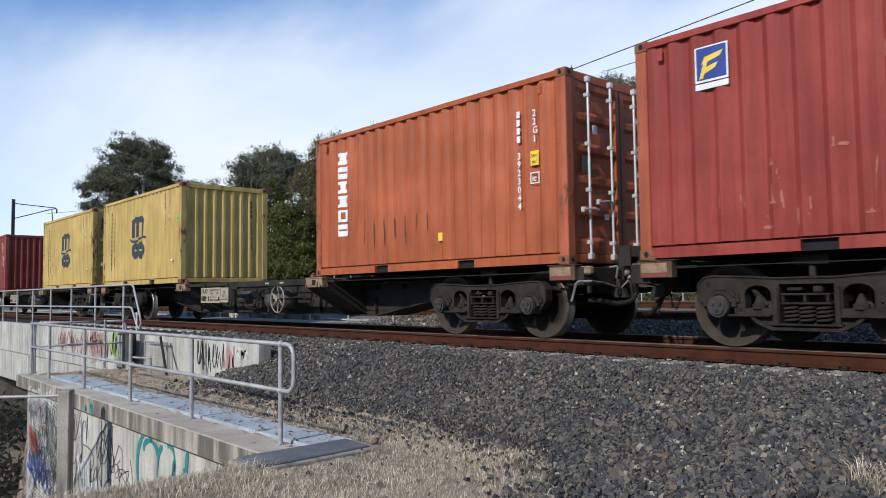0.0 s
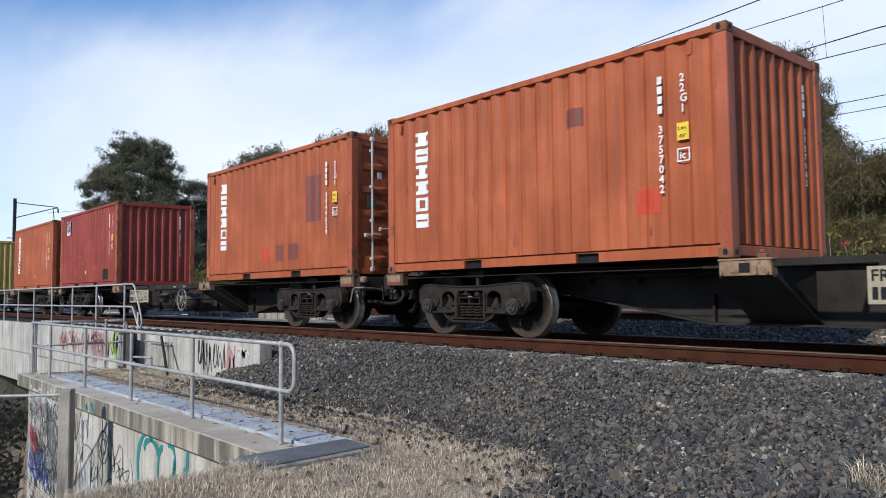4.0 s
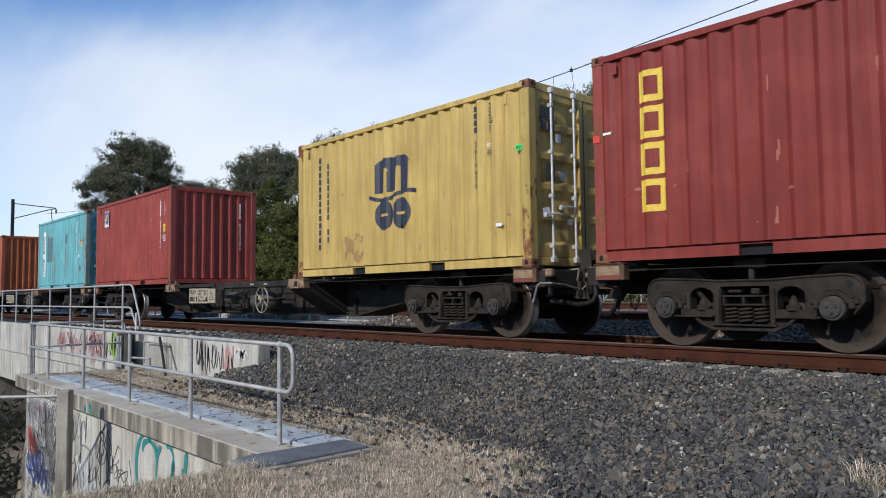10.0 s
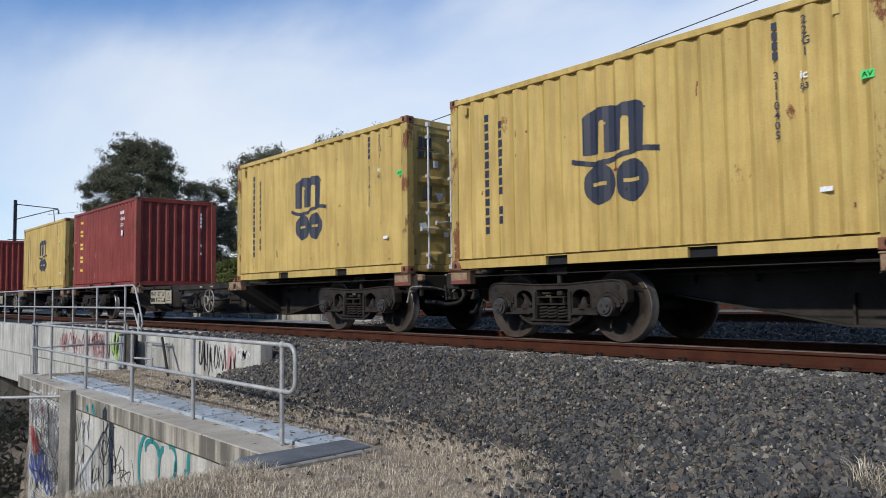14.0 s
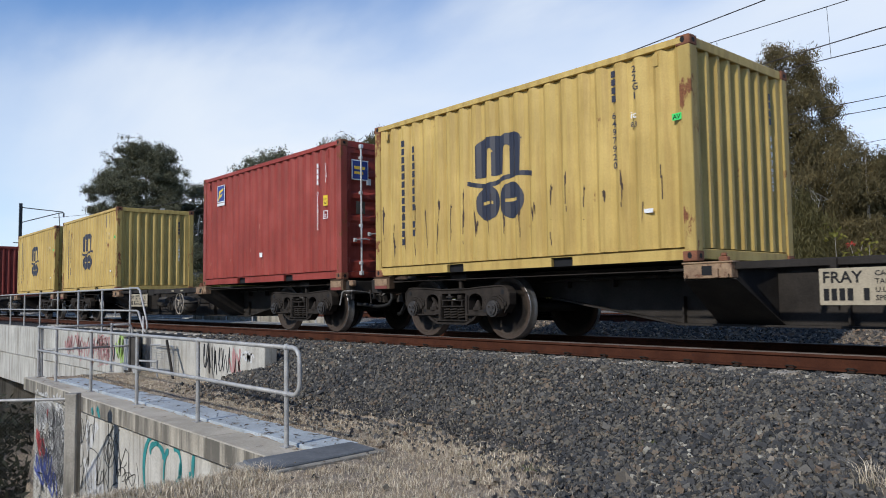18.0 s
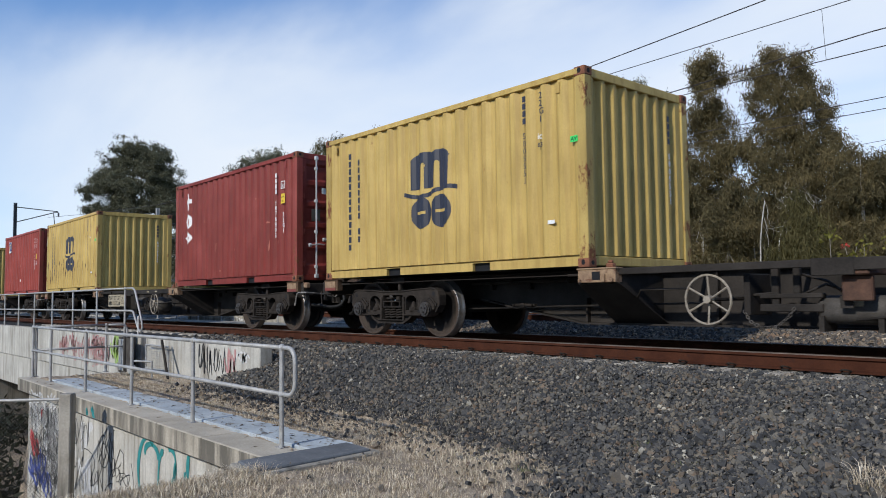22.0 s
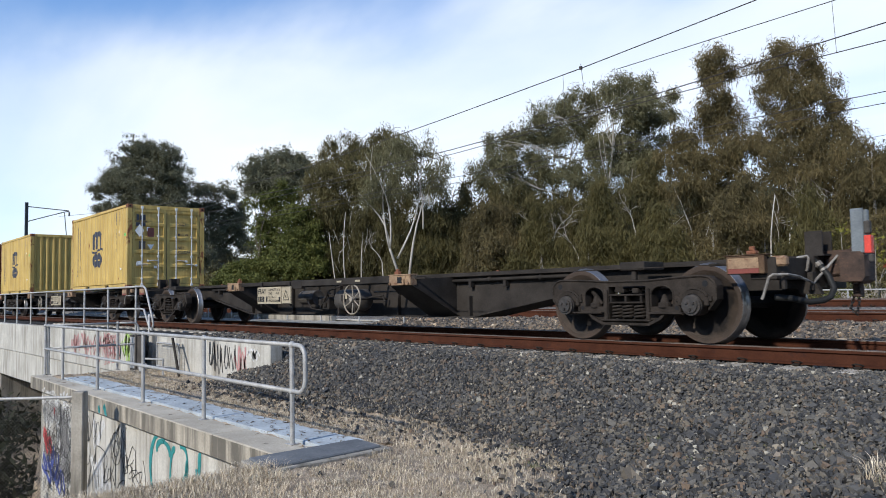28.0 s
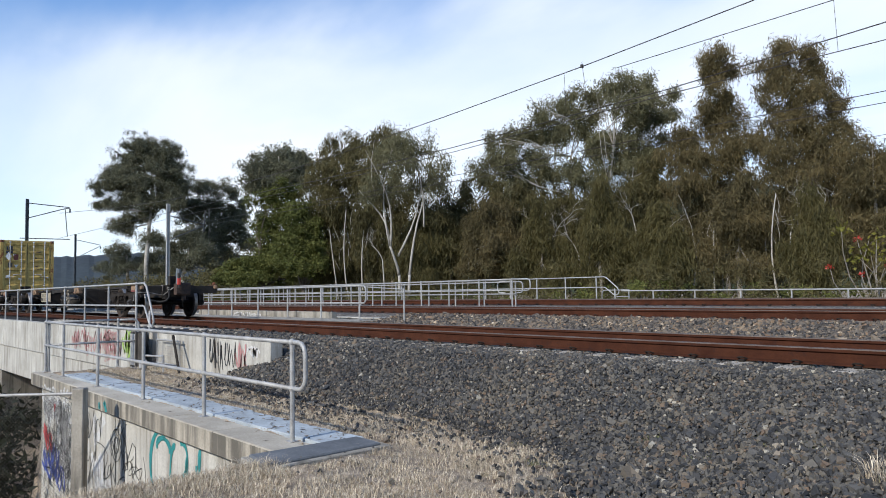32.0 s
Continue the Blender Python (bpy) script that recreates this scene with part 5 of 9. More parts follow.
def scratches(seed, n, material, tag):
    """Short upright scratches and scuffs in a paler tone."""
    def f(c):
        r = random.Random(seed)
        fs = []
        for i in range(n):
            x, z = 0.3 + 5.4 * r.random(), 0.25 + 1.7 * r.random() ** 1.5
            h, w_, ph = 0.03 + 0.20 * r.random() ** 2, 0.006 + 0.008 * r.random(), 6.3 * r.random()
            if r.random() < 0.12:
                fs.append(disc(x, z, 0.03 + 0.03 * r.random(), 0.012 + 0.012 * r.random()))
            fs.append(lambda px_, pz, x=x, z=z, h=h, w_=w_, ph=ph: 0 < pz - z < h and abs(px_ - x - 0.012 * math.sin(9 * pz + ph)) < w_ * (0.75 + 0.4 * math.sin(17 * pz + ph)))
        tagged(decal_part("scratches_%d_%s" % (seed, tag), c, M[material], union(*fs), 0.28, 5.9, 0.24, 2.25, "scratches through the paint", 0.016), kind="stuff")
    return f


def container(kind, doors_right, spec, label):
    """A twenty-foot container: origin at its near-left base, half its width in; doors at one end."""
    c = tagged(new("shipping_container"), label, "container", "containers on the train")
    P = M[kind]
    post_mat = M[spec.get("posts", {"yellow": "yellow_worn", "orange": "orange_worn", "red": "red_worn", "maroon": "red_worn"}.get(kind, kind))]
    def roof():
        bm = bmesh.new()
        xs = [0.1 + i * (CL - 0.2) / 56 for i in range(57)]
        a = [bm.verts.new((x, -1.15, 2.565 + (0.018 if i % 4 < 2 else 0))) for i, x in enumerate(xs)]
        b = [bm.verts.new((x, 1.15, 2.565 + (0.018 if i % 4 < 2 else 0))) for i, x in enumerate(xs)]
        for i in range(56):
            bm.faces.new((a[i], a[i + 1], b[i + 1], b[i]))
        return bm

    def add(name, key, build, mat, at=None, lab="", parent=None):
        shared(key, build)
        return part_of(name, mat_copy(key, mat), None, parent or c, lab, at=at)

    add("side_wall", "side_wall_near", lambda: fold_sheet(0.12, CL - 0.12, 0.166, 2.50, SIDE_Y, 1), P)
    add("side_wall", "side_wall_far", lambda: fold_sheet(0.12, CL - 0.12, 0.15, 2.50, -SIDE_Y, -1), P)
    add("roof", "container_roof", roof, P)
    add("floor", "container_floor", lambda: boxes((0.1, CL - 0.1, -1.12, 1.12, 0.03, 0.14)), M["frame"])
    for s in (-1, 1):
        add("top_rail", "container_top_rail", lambda: boxes((0.10, CL - 0.10, -0.03, 0.03, -0.04, 0.04), bevel=0.006), P, pose(0, s * 1.189, 2.535))
        add("bottom_rail", "container_bottom_rail", bottom_rail_bm, P, pose(0, s * 1.189, 0.09))
        add("rail_seam", "rail_seam", lambda: boxes((0.10, CL - 0.10, -0.012, 0.012, 0.120, 0.170)), P, pose(0, s * 1.115, 0))
        for x in (0.08, CL - 0.08):
            add("corner_post", "container_post", lambda: boxes((-0.075, 0.075, -0.075, 0.075, 0.11, 2.48), bevel=0.01), post_mat, pose(x, s * 1.14, 0))
            for z in (0.0595, CH - 0.0595):
                k = add("corner_casting", "corner_casting", casting, M["rust"], pose(x + (0.009 if x < 1 else -0.009), s * 1.138, z))
                add("casting_hole", "casting_hole", casting_hole, M["black"], pose(0, 0, 0, 0, 0, 0 if s < 0 else 180), parent=k)
    # black plates behind the rail's notches stand in for the pockets' inner shade
    for x in (1.861, 3.941):
        add("fork_pocket", "fork_pocket", lambda: boxes((0.0, 0.36, -1.16, -1.14, 0.0, 0.115)), M["black"], pose(x, 0, 0.02))
    ends = ((0.02, -1, not doors_right), (CL - 0.02, 1, doors_right))
    for x, s, has_doors in ends:
        rot = 0 if s > 0 else 180
        add("end_header", "end_header", lambda: boxes((-0.10, 0.0, -1.06, 1.06, -0.06, 0.06), bevel=0.008), P, pose(x, 0, 2.52, 0, 0, rot))
        add("end_sill", "end_sill", lambda: boxes((-0.12, 0.0, -1.06, 1.06, -0.06, 0.06), bevel=0.008), P, pose(x, 0, 0.085, 0, 0, rot))
        if not has_doors:
            add("end_wall", "end_wall", end_sheet, P, pose(x - 0.012 * s, 0, 0, 0, 0, rot))
            if s > 0 and spec.get("serial"):
                end_serial(c, spec["serial"], x - 0.008, 0.735, M["navy"] if kind == "yellow" else M["white"])
            continue
        for side in (-1, 1):
            leaf = add("door", "door_leaf", door_leaf, P, pose(x - 0.01 * s, 0, 0, 0, 0, rot) @ Matrix.Diagonal((1, side, 1, 1)))
            for y in (0.01, 0.978):
                add("door_stile", "door_stile", door_stile, P, pose(0, y, 0), parent=leaf)
            for i, y in enumerate((0.28, 0.78)):
                bar = add("locking_bar", "locking_bar", locking_bar, M["zinc_bar"], pose(0, y, 0), parent=leaf)
            add("bar_handle", "bar_handle", bar_handle, M["zinc_bar"], pose(0, 0.28, 0), parent=leaf)
            add("bar_handle", "bar_handle", bar_handle, M["zinc_bar"], pose(0, 0.60, -0.12), parent=leaf)
            if side < 0:
                add("door_plate", "door_plate", lambda: boxes((0.001, 0.006, 0.66, 0.86, 1.22, 1.46)), M["tank"], parent=leaf, lab="grey data plate")
                add("door_label", "door_label", lambda: boxes((0.001, 0.005, 0.52, 0.62, 1.78, 1.90)), M["white"], parent=leaf, lab="pale sticker")
                add("door_label", "low_door_label", lambda: boxes((0.001, 0.005, 0.30, 0.40, 0.62, 0.70)), M["white"], parent=leaf, lab="pale sticker")
            elif kind != "yellow":
                add("door_lettering", "door_lettering", lambda: boxes(*[(0.001, 0.004, 0.40 + 0.07 * i, 0.45 + 0.07 * i, z, z + 0.07) for z in (2.20, 2.06, 1.66, 1.54, 1.28, 1.16) for i in range(6) if (i * 7 + int(z * 100)) % 5]), M["black"] if kind == "yellow" else M["white"], parent=leaf, lab="rows of small lettering bars")
            add("gasket", "door_gasket", lambda: boxes((-0.02, 0.006, 0.0, 0.010, 0.14, 2.47), (-0.02, 0.006, 1.058, 1.068, 0.14, 2.47), (-0.02, 0.006, 0.01, 1.058, 2.462, 2.472), (-0.02, 0.006, 0.01, 1.058, 0.138, 0.148)), M["hose"], parent=leaf, lab="black rubber gasket")
            if s > 0 and side > 0 and kind == "yellow":
                for txt, z in (("22G1", 1.98), ("M.G.W", 1.66), ("TARE", 1.52), ("NET", 1.24), ("CU.CAP", 1.10)):
                    part_of("door_word", lettering(txt, 0.115), M["navy"], leaf, at=pose(0.004 if z > 1.9 or z < 1.2 else -0.030, 0.36, z, 0, 0, 90))
            if s > 0 and side < 0 and kind == "yellow":
                add("door_emblem", "door_emblem", door_emblem, M["navy"], parent=leaf, lab="small navy emblem")
                add("sticker", "door_triangle", lambda: door_shape([(0.40, 1.36), (0.50, 1.20), (0.60, 1.36)]), M["white"], parent=leaf, lab="white triangular sticker")
                add("sticker", "door_scuff", lambda: door_shape([(0.74, 0.72), (0.92, 0.70), (0.94, 0.82), (0.80, 0.85)]), M["white"], parent=leaf, lab="torn white sticker")
                if spec.get("diamond"):
                    add("sticker", "door_diamond", lambda: door_shape([(0.70, 1.78), (0.84, 1.58), (0.98, 1.78), (0.84, 1.98)]), M["white"], parent=leaf, lab="white diamond placard")
                    add("sticker", "door_poster", lambda: door_shape([(0.40, 1.60), (0.60, 1.60), (0.60, 1.88), (0.40, 1.88)]), M["patch_brown"], parent=leaf, lab="brown paper notice")
            if s > 0 and side < 0 and spec.get("door_flag"):
                add("sticker", "door_flag_border", lambda: door_shape([(0.58, 1.86), (0.96, 1.86), (0.96, 2.24), (0.58, 2.24)]), M["white"], parent=leaf, lab="white-edged square plate")
                add("sticker", "door_flag_field", lambda: boxes((0.0065, 0.009, 0.60, 0.94, 1.88, 2.22)), M["blue"], parent=leaf, lab="blue plate field")
                add("sticker", "door_flag_stripe", lambda: boxes((0.0095, 0.011, 0.66, 0.90, 2.06, 2.12), (0.0095, 0.011, 0.70, 0.90, 1.97, 2.02)), M["gold"], parent=leaf, lab="yellow stripes")
            for z in (0.35, 1.0, 1.7, 2.25):
                add("hinge", "hinge", hinge, post_mat, pose(0, 1.07, z), parent=leaf)
    # a hanging ring near each top corner
    for x in (0.34, CL - 0.45):
        add("tie_tab", "tie_tab", lambda: boxes((-0.035, 0.035, -0.012, 0.0, -0.09, 0.06), bevel=0.004), P, pose(x, SIDE_Y - 0.002, 2.40))
    spec.get("marks", lambda c: None)(c)
    if "scuffs" in spec:
        scratches(*spec["scuffs"], kind)(c)
    return c


_mat_copies = {}


def mat_copy(key, mat):
    """The shared mesh in a given paint."""
    k = (key, mat.name)
    if k not in _mat_copies:
        me = shared(key, None).copy()
        me.name = key
        me.materials.clear()
        me.materials.append(mat)
        _mat_copies[k] = me
    return _mat_copies[k]


def side_stickers(c, material, x=5.5, z=1.46, frame_dz=0.0):
    label_plate(c, x, z, 0.15, 0.20, M["label_yellow"], "yellow height label")
    part_of("height_mark", lettering("2.6m", 0.055), M["black"], c, at=pose(x - 0.065, SIDE_Y - 0.008, z + 0.02))
    part_of("height_mark", lettering("8'6\"", 0.055), M["black"], c, at=pose(x - 0.045, SIDE_Y - 0.008, z - 0.07))
    z += frame_dz
    bm = boxes((x - 0.08, x - 0.065, SIDE_Y - 0.006, SIDE_Y - 0.003, z - 0.34, z - 0.20), (x + 0.065, x + 0.08, SIDE_Y - 0.006, SIDE_Y - 0.003, z - 0.34, z - 0.20), (x - 0.08, x + 0.08, SIDE_Y - 0.0055, SIDE_Y - 0.003, z - 0.205, z - 0.19), (x - 0.08, x + 0.08, SIDE_Y - 0.0055, SIDE_Y - 0.003, z - 0.345, z - 0.33))
    part("code_frame", bm, material, c)
    part_of("code_mark", lettering("ic", 0.12), material, c, at=pose(x - 0.05, SIDE_Y - 0.004, z - 0.31))


def marks_emblem(digits, smears=False, stickers=True, rubbed=False):
    """Yellow boxes: the dark emblem, two columns of letter blocks and the serial."""
    def f(c):
        emblem(c)
        if rubbed:
            abraded(c)
        letter_blocks(c, "name_long", 0.77, 2.24, 0.47, 13, 0.105, 0.032, 0.2, 1)
        letter_blocks(c, "name_short", 1.03, 2.10, 1.02, 8, 0.11, 0.032, 0.2, 2)
        letter_blocks(c, "name_last", 1.03, 0.88, 0.60, 2, 0.11, 0.032, 0.1, 3)
        number_column(c, digits, 5.0, 2.40, 1.16, M["navy"])
        type_code(c, 5.30, 2.40, 1.97, M["navy"])
        part_of("code_mark", lettering("ic", 0.12), M["navy"], c, at=pose(5.24, SIDE_Y - 0.004, 1.76))
        part_of("code_mark", lettering("83", 0.09), M["navy"], c, at=pose(5.24, SIDE_Y - 0.004, 1.65))
        if stickers:
            label_plate(c, 5.87, 1.66, 0.12, 0.08, M["label_green"], "small green label", y=-1.219)
            part_of("label_mark", lettering("AV", 0.075), M["black"], c, at=pose(5.82, -1.2265, 1.635))
            label_plate(c, 5.45, 0.62, 0.12, 0.05, M["white"], "small white label")
        if smears:
            r = random.Random(5)
            fs = []
            for i in range(34):
                x = 0.19 + 0.286 * (i % 20) + 0.05 * r.random()
                z, l, w = 0.28 + 0.55 * r.random(), 0.18 + 0.42 * r.random(), 0.010 + 0.013 * r.random()
                ph = 6.3 * r.random()
                fs.append(lambda px_, pz, x=x, z=z, l=l, w=w, ph=ph: z < pz < z + l and abs(px_ - x - 0.012 * math.sin(9 * pz + ph)) < w * (0.75 + 0.3 * math.sin(9 * pz + ph)) * min(1, (pz - z) / l * 1.6, (z + l - pz) / l * 6))
            tagged(decal_part("smears", c, M["smear"], union(*fs), 0.15, 5.9, 0.2, 1.3, "dark scraped smears", 0.014), kind="stuff")
    return f


def marks_six_blocks(digits, extra=None, stickers=True):
    """Orange boxes: a column of six large white letter blocks."""
    def f(c):
        kinds = (0, 2, 0, 0, 1, 2)
        h = (2.23 - 0.66) / 6
        for i in range(6):
            z1, w = 2.23 - h * i, 0.34 if i != 2 else 0.26
            decal_part("six_blocks_%d" % i, c, M["white"], name_block(0.87, z1, h - 0.045, w, kinds[i]), 0.87 - w / 2, 0.87 + w / 2, z1 - h + 0.045, z1, "large white letter block", 0.015)
        number_column(c, digits, 5.21, 2.15, 0.76, M["white"])
        type_code(c, 5.50, 2.13, 1.66, M["white"])
        side_stickers(c, M["white"])
        if extra:
            extra(c)
    return f


def marks_flag(digits, extra=None, num_x=5.34):
    """Red boxes: a small blue and yellow flag plate and the serial."""
    def f(c):
        y = SIDE_Y
        part("plate_border", boxes((0.78, 1.17, y - 0.006, y - 0.003, 1.94, 2.34)), M["white"], c, "white-edged square plate")
        part("plate_field", boxes((0.80, 1.15, y - 0.009, y - 0.007, 1.965, 2.325)), M["blue"], c, "blue plate field")
        bm = bmesh.new()
        for z, w in ((2.20, 0.26), (2.08, 0.20)):
            pts = [(0.86, z - 0.06), (0.90, z + 0.02), (0.86 + w, z + 0.06), (0.82 + w, z)]
            bm.faces.new([bm.verts.new((px_, y - 0.011, pz)) for px_, pz in pts])
        bm.faces.new([bm.verts.new((px_, y - 0.011, pz)) for px_, pz in ((0.83, 1.98), (0.90, 2.20), (0.95, 2.20), (0.875, 1.98))])
        part("plate_flag", bm, M["gold"], c, "yellow flag shape")
        part("name_bar", boxes((0.78, 1.17, y - 0.006, y - 0.003, 1.86, 1.925)), M["white"], c)
        number_column(c, digits, num_x, 2.24, 0.94, M["white"])
        type_code(c, num_x + 0.29, 2.21, 1.82, M["white"])
        side_stickers(c, M["white"], num_x + 0.28, 1.50)
        if extra:
            extra(c)
    return f


def marks_panel(c):
    """The turquoise box: a white upright panel of dark letter bars, a dark repainted square."""
    decal_part("upright_panel", c, M["white"], rect(0.67, 1.08, 0.50, 2.20), 0.66, 1.09, 0.49, 2.21, "white upright name panel")
    for i in range(9):
        if i == 4:
            continue
        z = 2.02 - 0.172 * i
        bm = boxes((0.79, 0.97, SIDE_Y - 0.014, SIDE_Y - 0.011, z - 0.022, z), (0.79, 0.97, SIDE_Y - 0.014, SIDE_Y - 0.011, z - 0.115, z - 0.093), (0.79, 0.82, SIDE_Y - 0.0138, SIDE_Y - 0.011, z - 0.093, z - 0.022), (0.94, 0.97, SIDE_Y - 0.0138, SIDE_Y - 0.011, z - 0.093, z - 0.022 if i % 2 else z - 0.06))
        part("letter_frame", bm, M["navy"], c, "dark blue letter shape")
    decal_part("repaint", c, M["patch_grey"], rect(1.24, 1.98, 1.04, 1.95), 1.22, 2.0, 1.0, 2.0, "dark grey repainted square")
    diamond = lambda x, z: abs(x - 3.70) / 0.16 + abs(z - 1.78) / 0.2 < 1
    decal_part("diamond", c, M["patch_grey"], diamond, 3.5, 3.9, 1.5, 2.0, "faded grey diamond")
    number_column(c, "22772178", 4.99, 2.29, 0.98, M["white"])
    type_code(c, 5.26, 1.86, 1.44, M["white"])
    label_plate(c, 5.56, 1.49, 0.12, 0.18, M["label_yellow"], "yellow height label")
    label_plate(c, 5.40, 1.60, 0.10, 0.08, M["label_red"], "red and white label")
    label_plate(c, 5.26, 1.10, 0.11, 0.09, M["white"], "white code label")
    fs = []
    r = random.Random(21)
    runs = [(2.25, 0.55, 0.8), (2.62, 0.75, 0.5), (3.30, 0.5, 0.75), (3.68, 0.6, 0.9), (4.05, 1.0, 0.2), (4.35, 1.1, 0.2), (2.9, 0.62, 0.35), (4.66, 0.5, 0.3), (5.52, 0.55, 0.45), (1.45, 0.35, 0.3)]
    runs += [(0.3 + 5.4 * r.random(), 0.3 + 1.5 * r.random(), 0.08 + 0.3 * r.random()) for _ in range(26)]
    for x, z, l in runs:
        ph, w = 6.3 * r.random(), 0.006 + 0.010 * r.random()
        fs.append(lambda px_, pz, x=x, z=z, l=l, w=w, ph=ph: z < pz < z + l and abs(px_ - x - 0.008 * math.sin(11 * pz + ph)) < w * (0.3 + abs(math.sin(13 * pz + ph))) * min(1, (pz - z) / l * 2.0))
    tagged(decal_part("rust_runs", c, M["rust_run"], union(*fs), 0.25, 5.8, 0.3, 2.1, "thin rust runs", 0.014), kind="stuff")


def marks_four_frames(c):
    """The maroon box with four large yellow letter frames."""
    for i in range(4):
        z = 2.27 - 0.435 * i
        decal_part("four_frames_%d" % i, c, M["gold"], minus(rect(0.66, 0.99, z - 0.38, z), rect(0.745, 0.905, z - 0.30, z - 0.08)), 0.66, 0.99, z - 0.38, z, "large yellow letter frame", 0.015)
    part("owner_code", boxes(*[(4.72 + 0.085 * i, 4.78 + 0.085 * i, SIDE_Y - 0.006, SIDE_Y - 0.003, 2.18, 2.28) for i in range(4)]), M["white"], c)
    part_of("digit", lettering("472916", 0.13), M["white"], c, at=pose(4.72, SIDE_Y - 0.004, 2.0))
    part_of("digit", lettering("22G1", 0.13), M["white"], c, at=pose(4.72, SIDE_Y - 0.004, 1.82))
    label_plate(c, 4.85, 1.62, 0.14, 0.16, M["white"], "white code label")
    label_plate(c, 0.06, 1.55, 0.10, 0.09, M["label_red"], "orange label", y=-1.219)
    label_plate(c, 0.20, 1.60, 0.14, 0.03, M["white"], "white strip")


def marks_three_blobs(c):
    """The red box with three white letter shapes."""
    f1 = union(rect(0.69, 0.80, 1.90, 2.32), rect(0.61, 0.89, 2.08, 2.18))
    f2 = minus(disc(0.75, 1.62, 0.16, 0.18), disc(0.75, 1.62, 0.055, 0.09))
    f3 = lambda x, z: abs(x - 0.75) / 0.19 + abs(z - 1.21) / 0.17 < 1 and not abs(x - 0.75) / 0.07 + abs(z - 1.21) / 0.06 < 1
    for k, (f, z0, z1) in enumerate(((f1, 1.88, 2.34), (f2, 1.42, 1.82), (f3, 1.02, 1.40))):
        decal_part("three_shapes_%d" % k, c, M["white"], f, 0.56, 0.96, z0, z1, "large white letter shape", 0.012)
    number_column(c, "1878803", 5.21, 2.25, 0.90, M["white"])
    type_code(c, 5.52, 1.42, 0.98, M["white"])
    side_stickers(c, M["white"], 5.50, 1.70, 0.55)


def patches(c):
    for k, (x0, x1, z0, z1, m_) in enumerate(((4.50, 4.98, 1.06, 1.95, "patch_brown"), (2.70, 3.0, 0.34, 0.66, "patch_red"), (3.24, 3.52, 0.35, 0.68, "patch_brown"), (3.75, 4.15, 0.36, 0.68, "patch_brown"))):
        decal_part("patch%d" % k, c, M[m_], rect(x0, x1, z0, z1), x0 - 0.01, x1 + 0.01, z0 - 0.01, z1 + 0.01, "repainted patch")


def stray_patches(c):
    for k, (x0, x1, z0, z1, m_) in enumerate(((3.80, 4.06, 1.78, 2.02, "patch_brown"), (4.86, 5.16, 0.55, 0.86, "patch_red"))):
        decal_part("stray_patch%d" % k, c, M[m_], rect(x0, x1, z0, z1), x0 - 0.01, x1 + 0.01, z0 - 0.01, z1 + 0.01, "repainted patch")


def scrapes(c):
    fs = []
    r = random.Random(9)
    for x in (1.5, 1.78, 2.07, 2.35, 2.64, 2.92, 3.2):
        h, z, ph = 0.35 + 0.3 * r.random(), 0.97 + 0.1 * r.random(), 6.3 * r.random()
        fs.append(lambda px_, pz, x=x, z=z, h=h, ph=ph: z - h < pz < z and abs(px_ - x - 0.01 * math.sin(8 * pz + ph)) < 0.018 * (0.75 + 0.3 * math.sin(7 * pz + ph)) * min(1, (z - pz) * 9, (pz - z + h) * 9))
    tagged(decal_part("scrapes", c, M["smear"], union(*fs), 1.4, 3.4, 0.2, 1.2, "dark upright scrapes"), kind="stuff")
    label_plate(c, 3.55, 0.52, 0.10, 0.13, M["label_yellow"], "yellow slip")


def grey_square(c):
    decal_part("square", c, M["frame"], rect(4.75, 5.15, 0.22, 0.55), 4.7, 5.2, 0.2, 0.6, "dark grey repainted square")
    label_plate(c, 3.0, 0.50, 0.13, 0.11, M["label_yellow"], "yellow label")


def white_square(c):
    label_plate(c, 2.95, 0.60, 0.12, 0.10, M["white"], "small white label")


# ---- wagons ----


def wheel_mesh(s):
    """A wheel: rim with flange, dished plate and hub; s is the side, the flange lies inward."""
    bm = bmesh.new()
    prof = [(0.0, 0.075), (0.055, 0.085), (0.07, 0.12), (0.03, 0.20), (0.01, 0.36), (0.065, 0.395), (0.07, 0.452), (0.045, 0.459), (-0.035, 0.463), (-0.048, 0.486), (-0.062, 0.480), (-0.066, 0.40), (-0.01, 0.37), (-0.02, 0.20), (-0.07, 0.12), (-0.07, 0.075)]
    n = 36
    rings = []
    for i in range(n):
        a = 2 * math.pi * i / n
        rings.append([bm.verts.new((r * math.cos(a), s * y, r * math.sin(a))) for y, r in prof])
    for i in range(n):
        p, q = rings[i], rings[(i + 1) % n]
        for k in range(len(prof) - 1):
            f = bm.faces.new((p[k], p[k + 1], q[k + 1], q[k]))
            f.smooth = k not in (5, 9)
            f.material_index = 1 if k in (6, 7, 8) else 0
    bmesh.ops.recalc_face_normals(bm, faces=bm.faces)
    me = bpy.data.meshes.new("wheel")
    bm.to_mesh(me); bm.free()
    me.materials.append(M["wheel"]); me.materials.append(M["tread"])
    return me


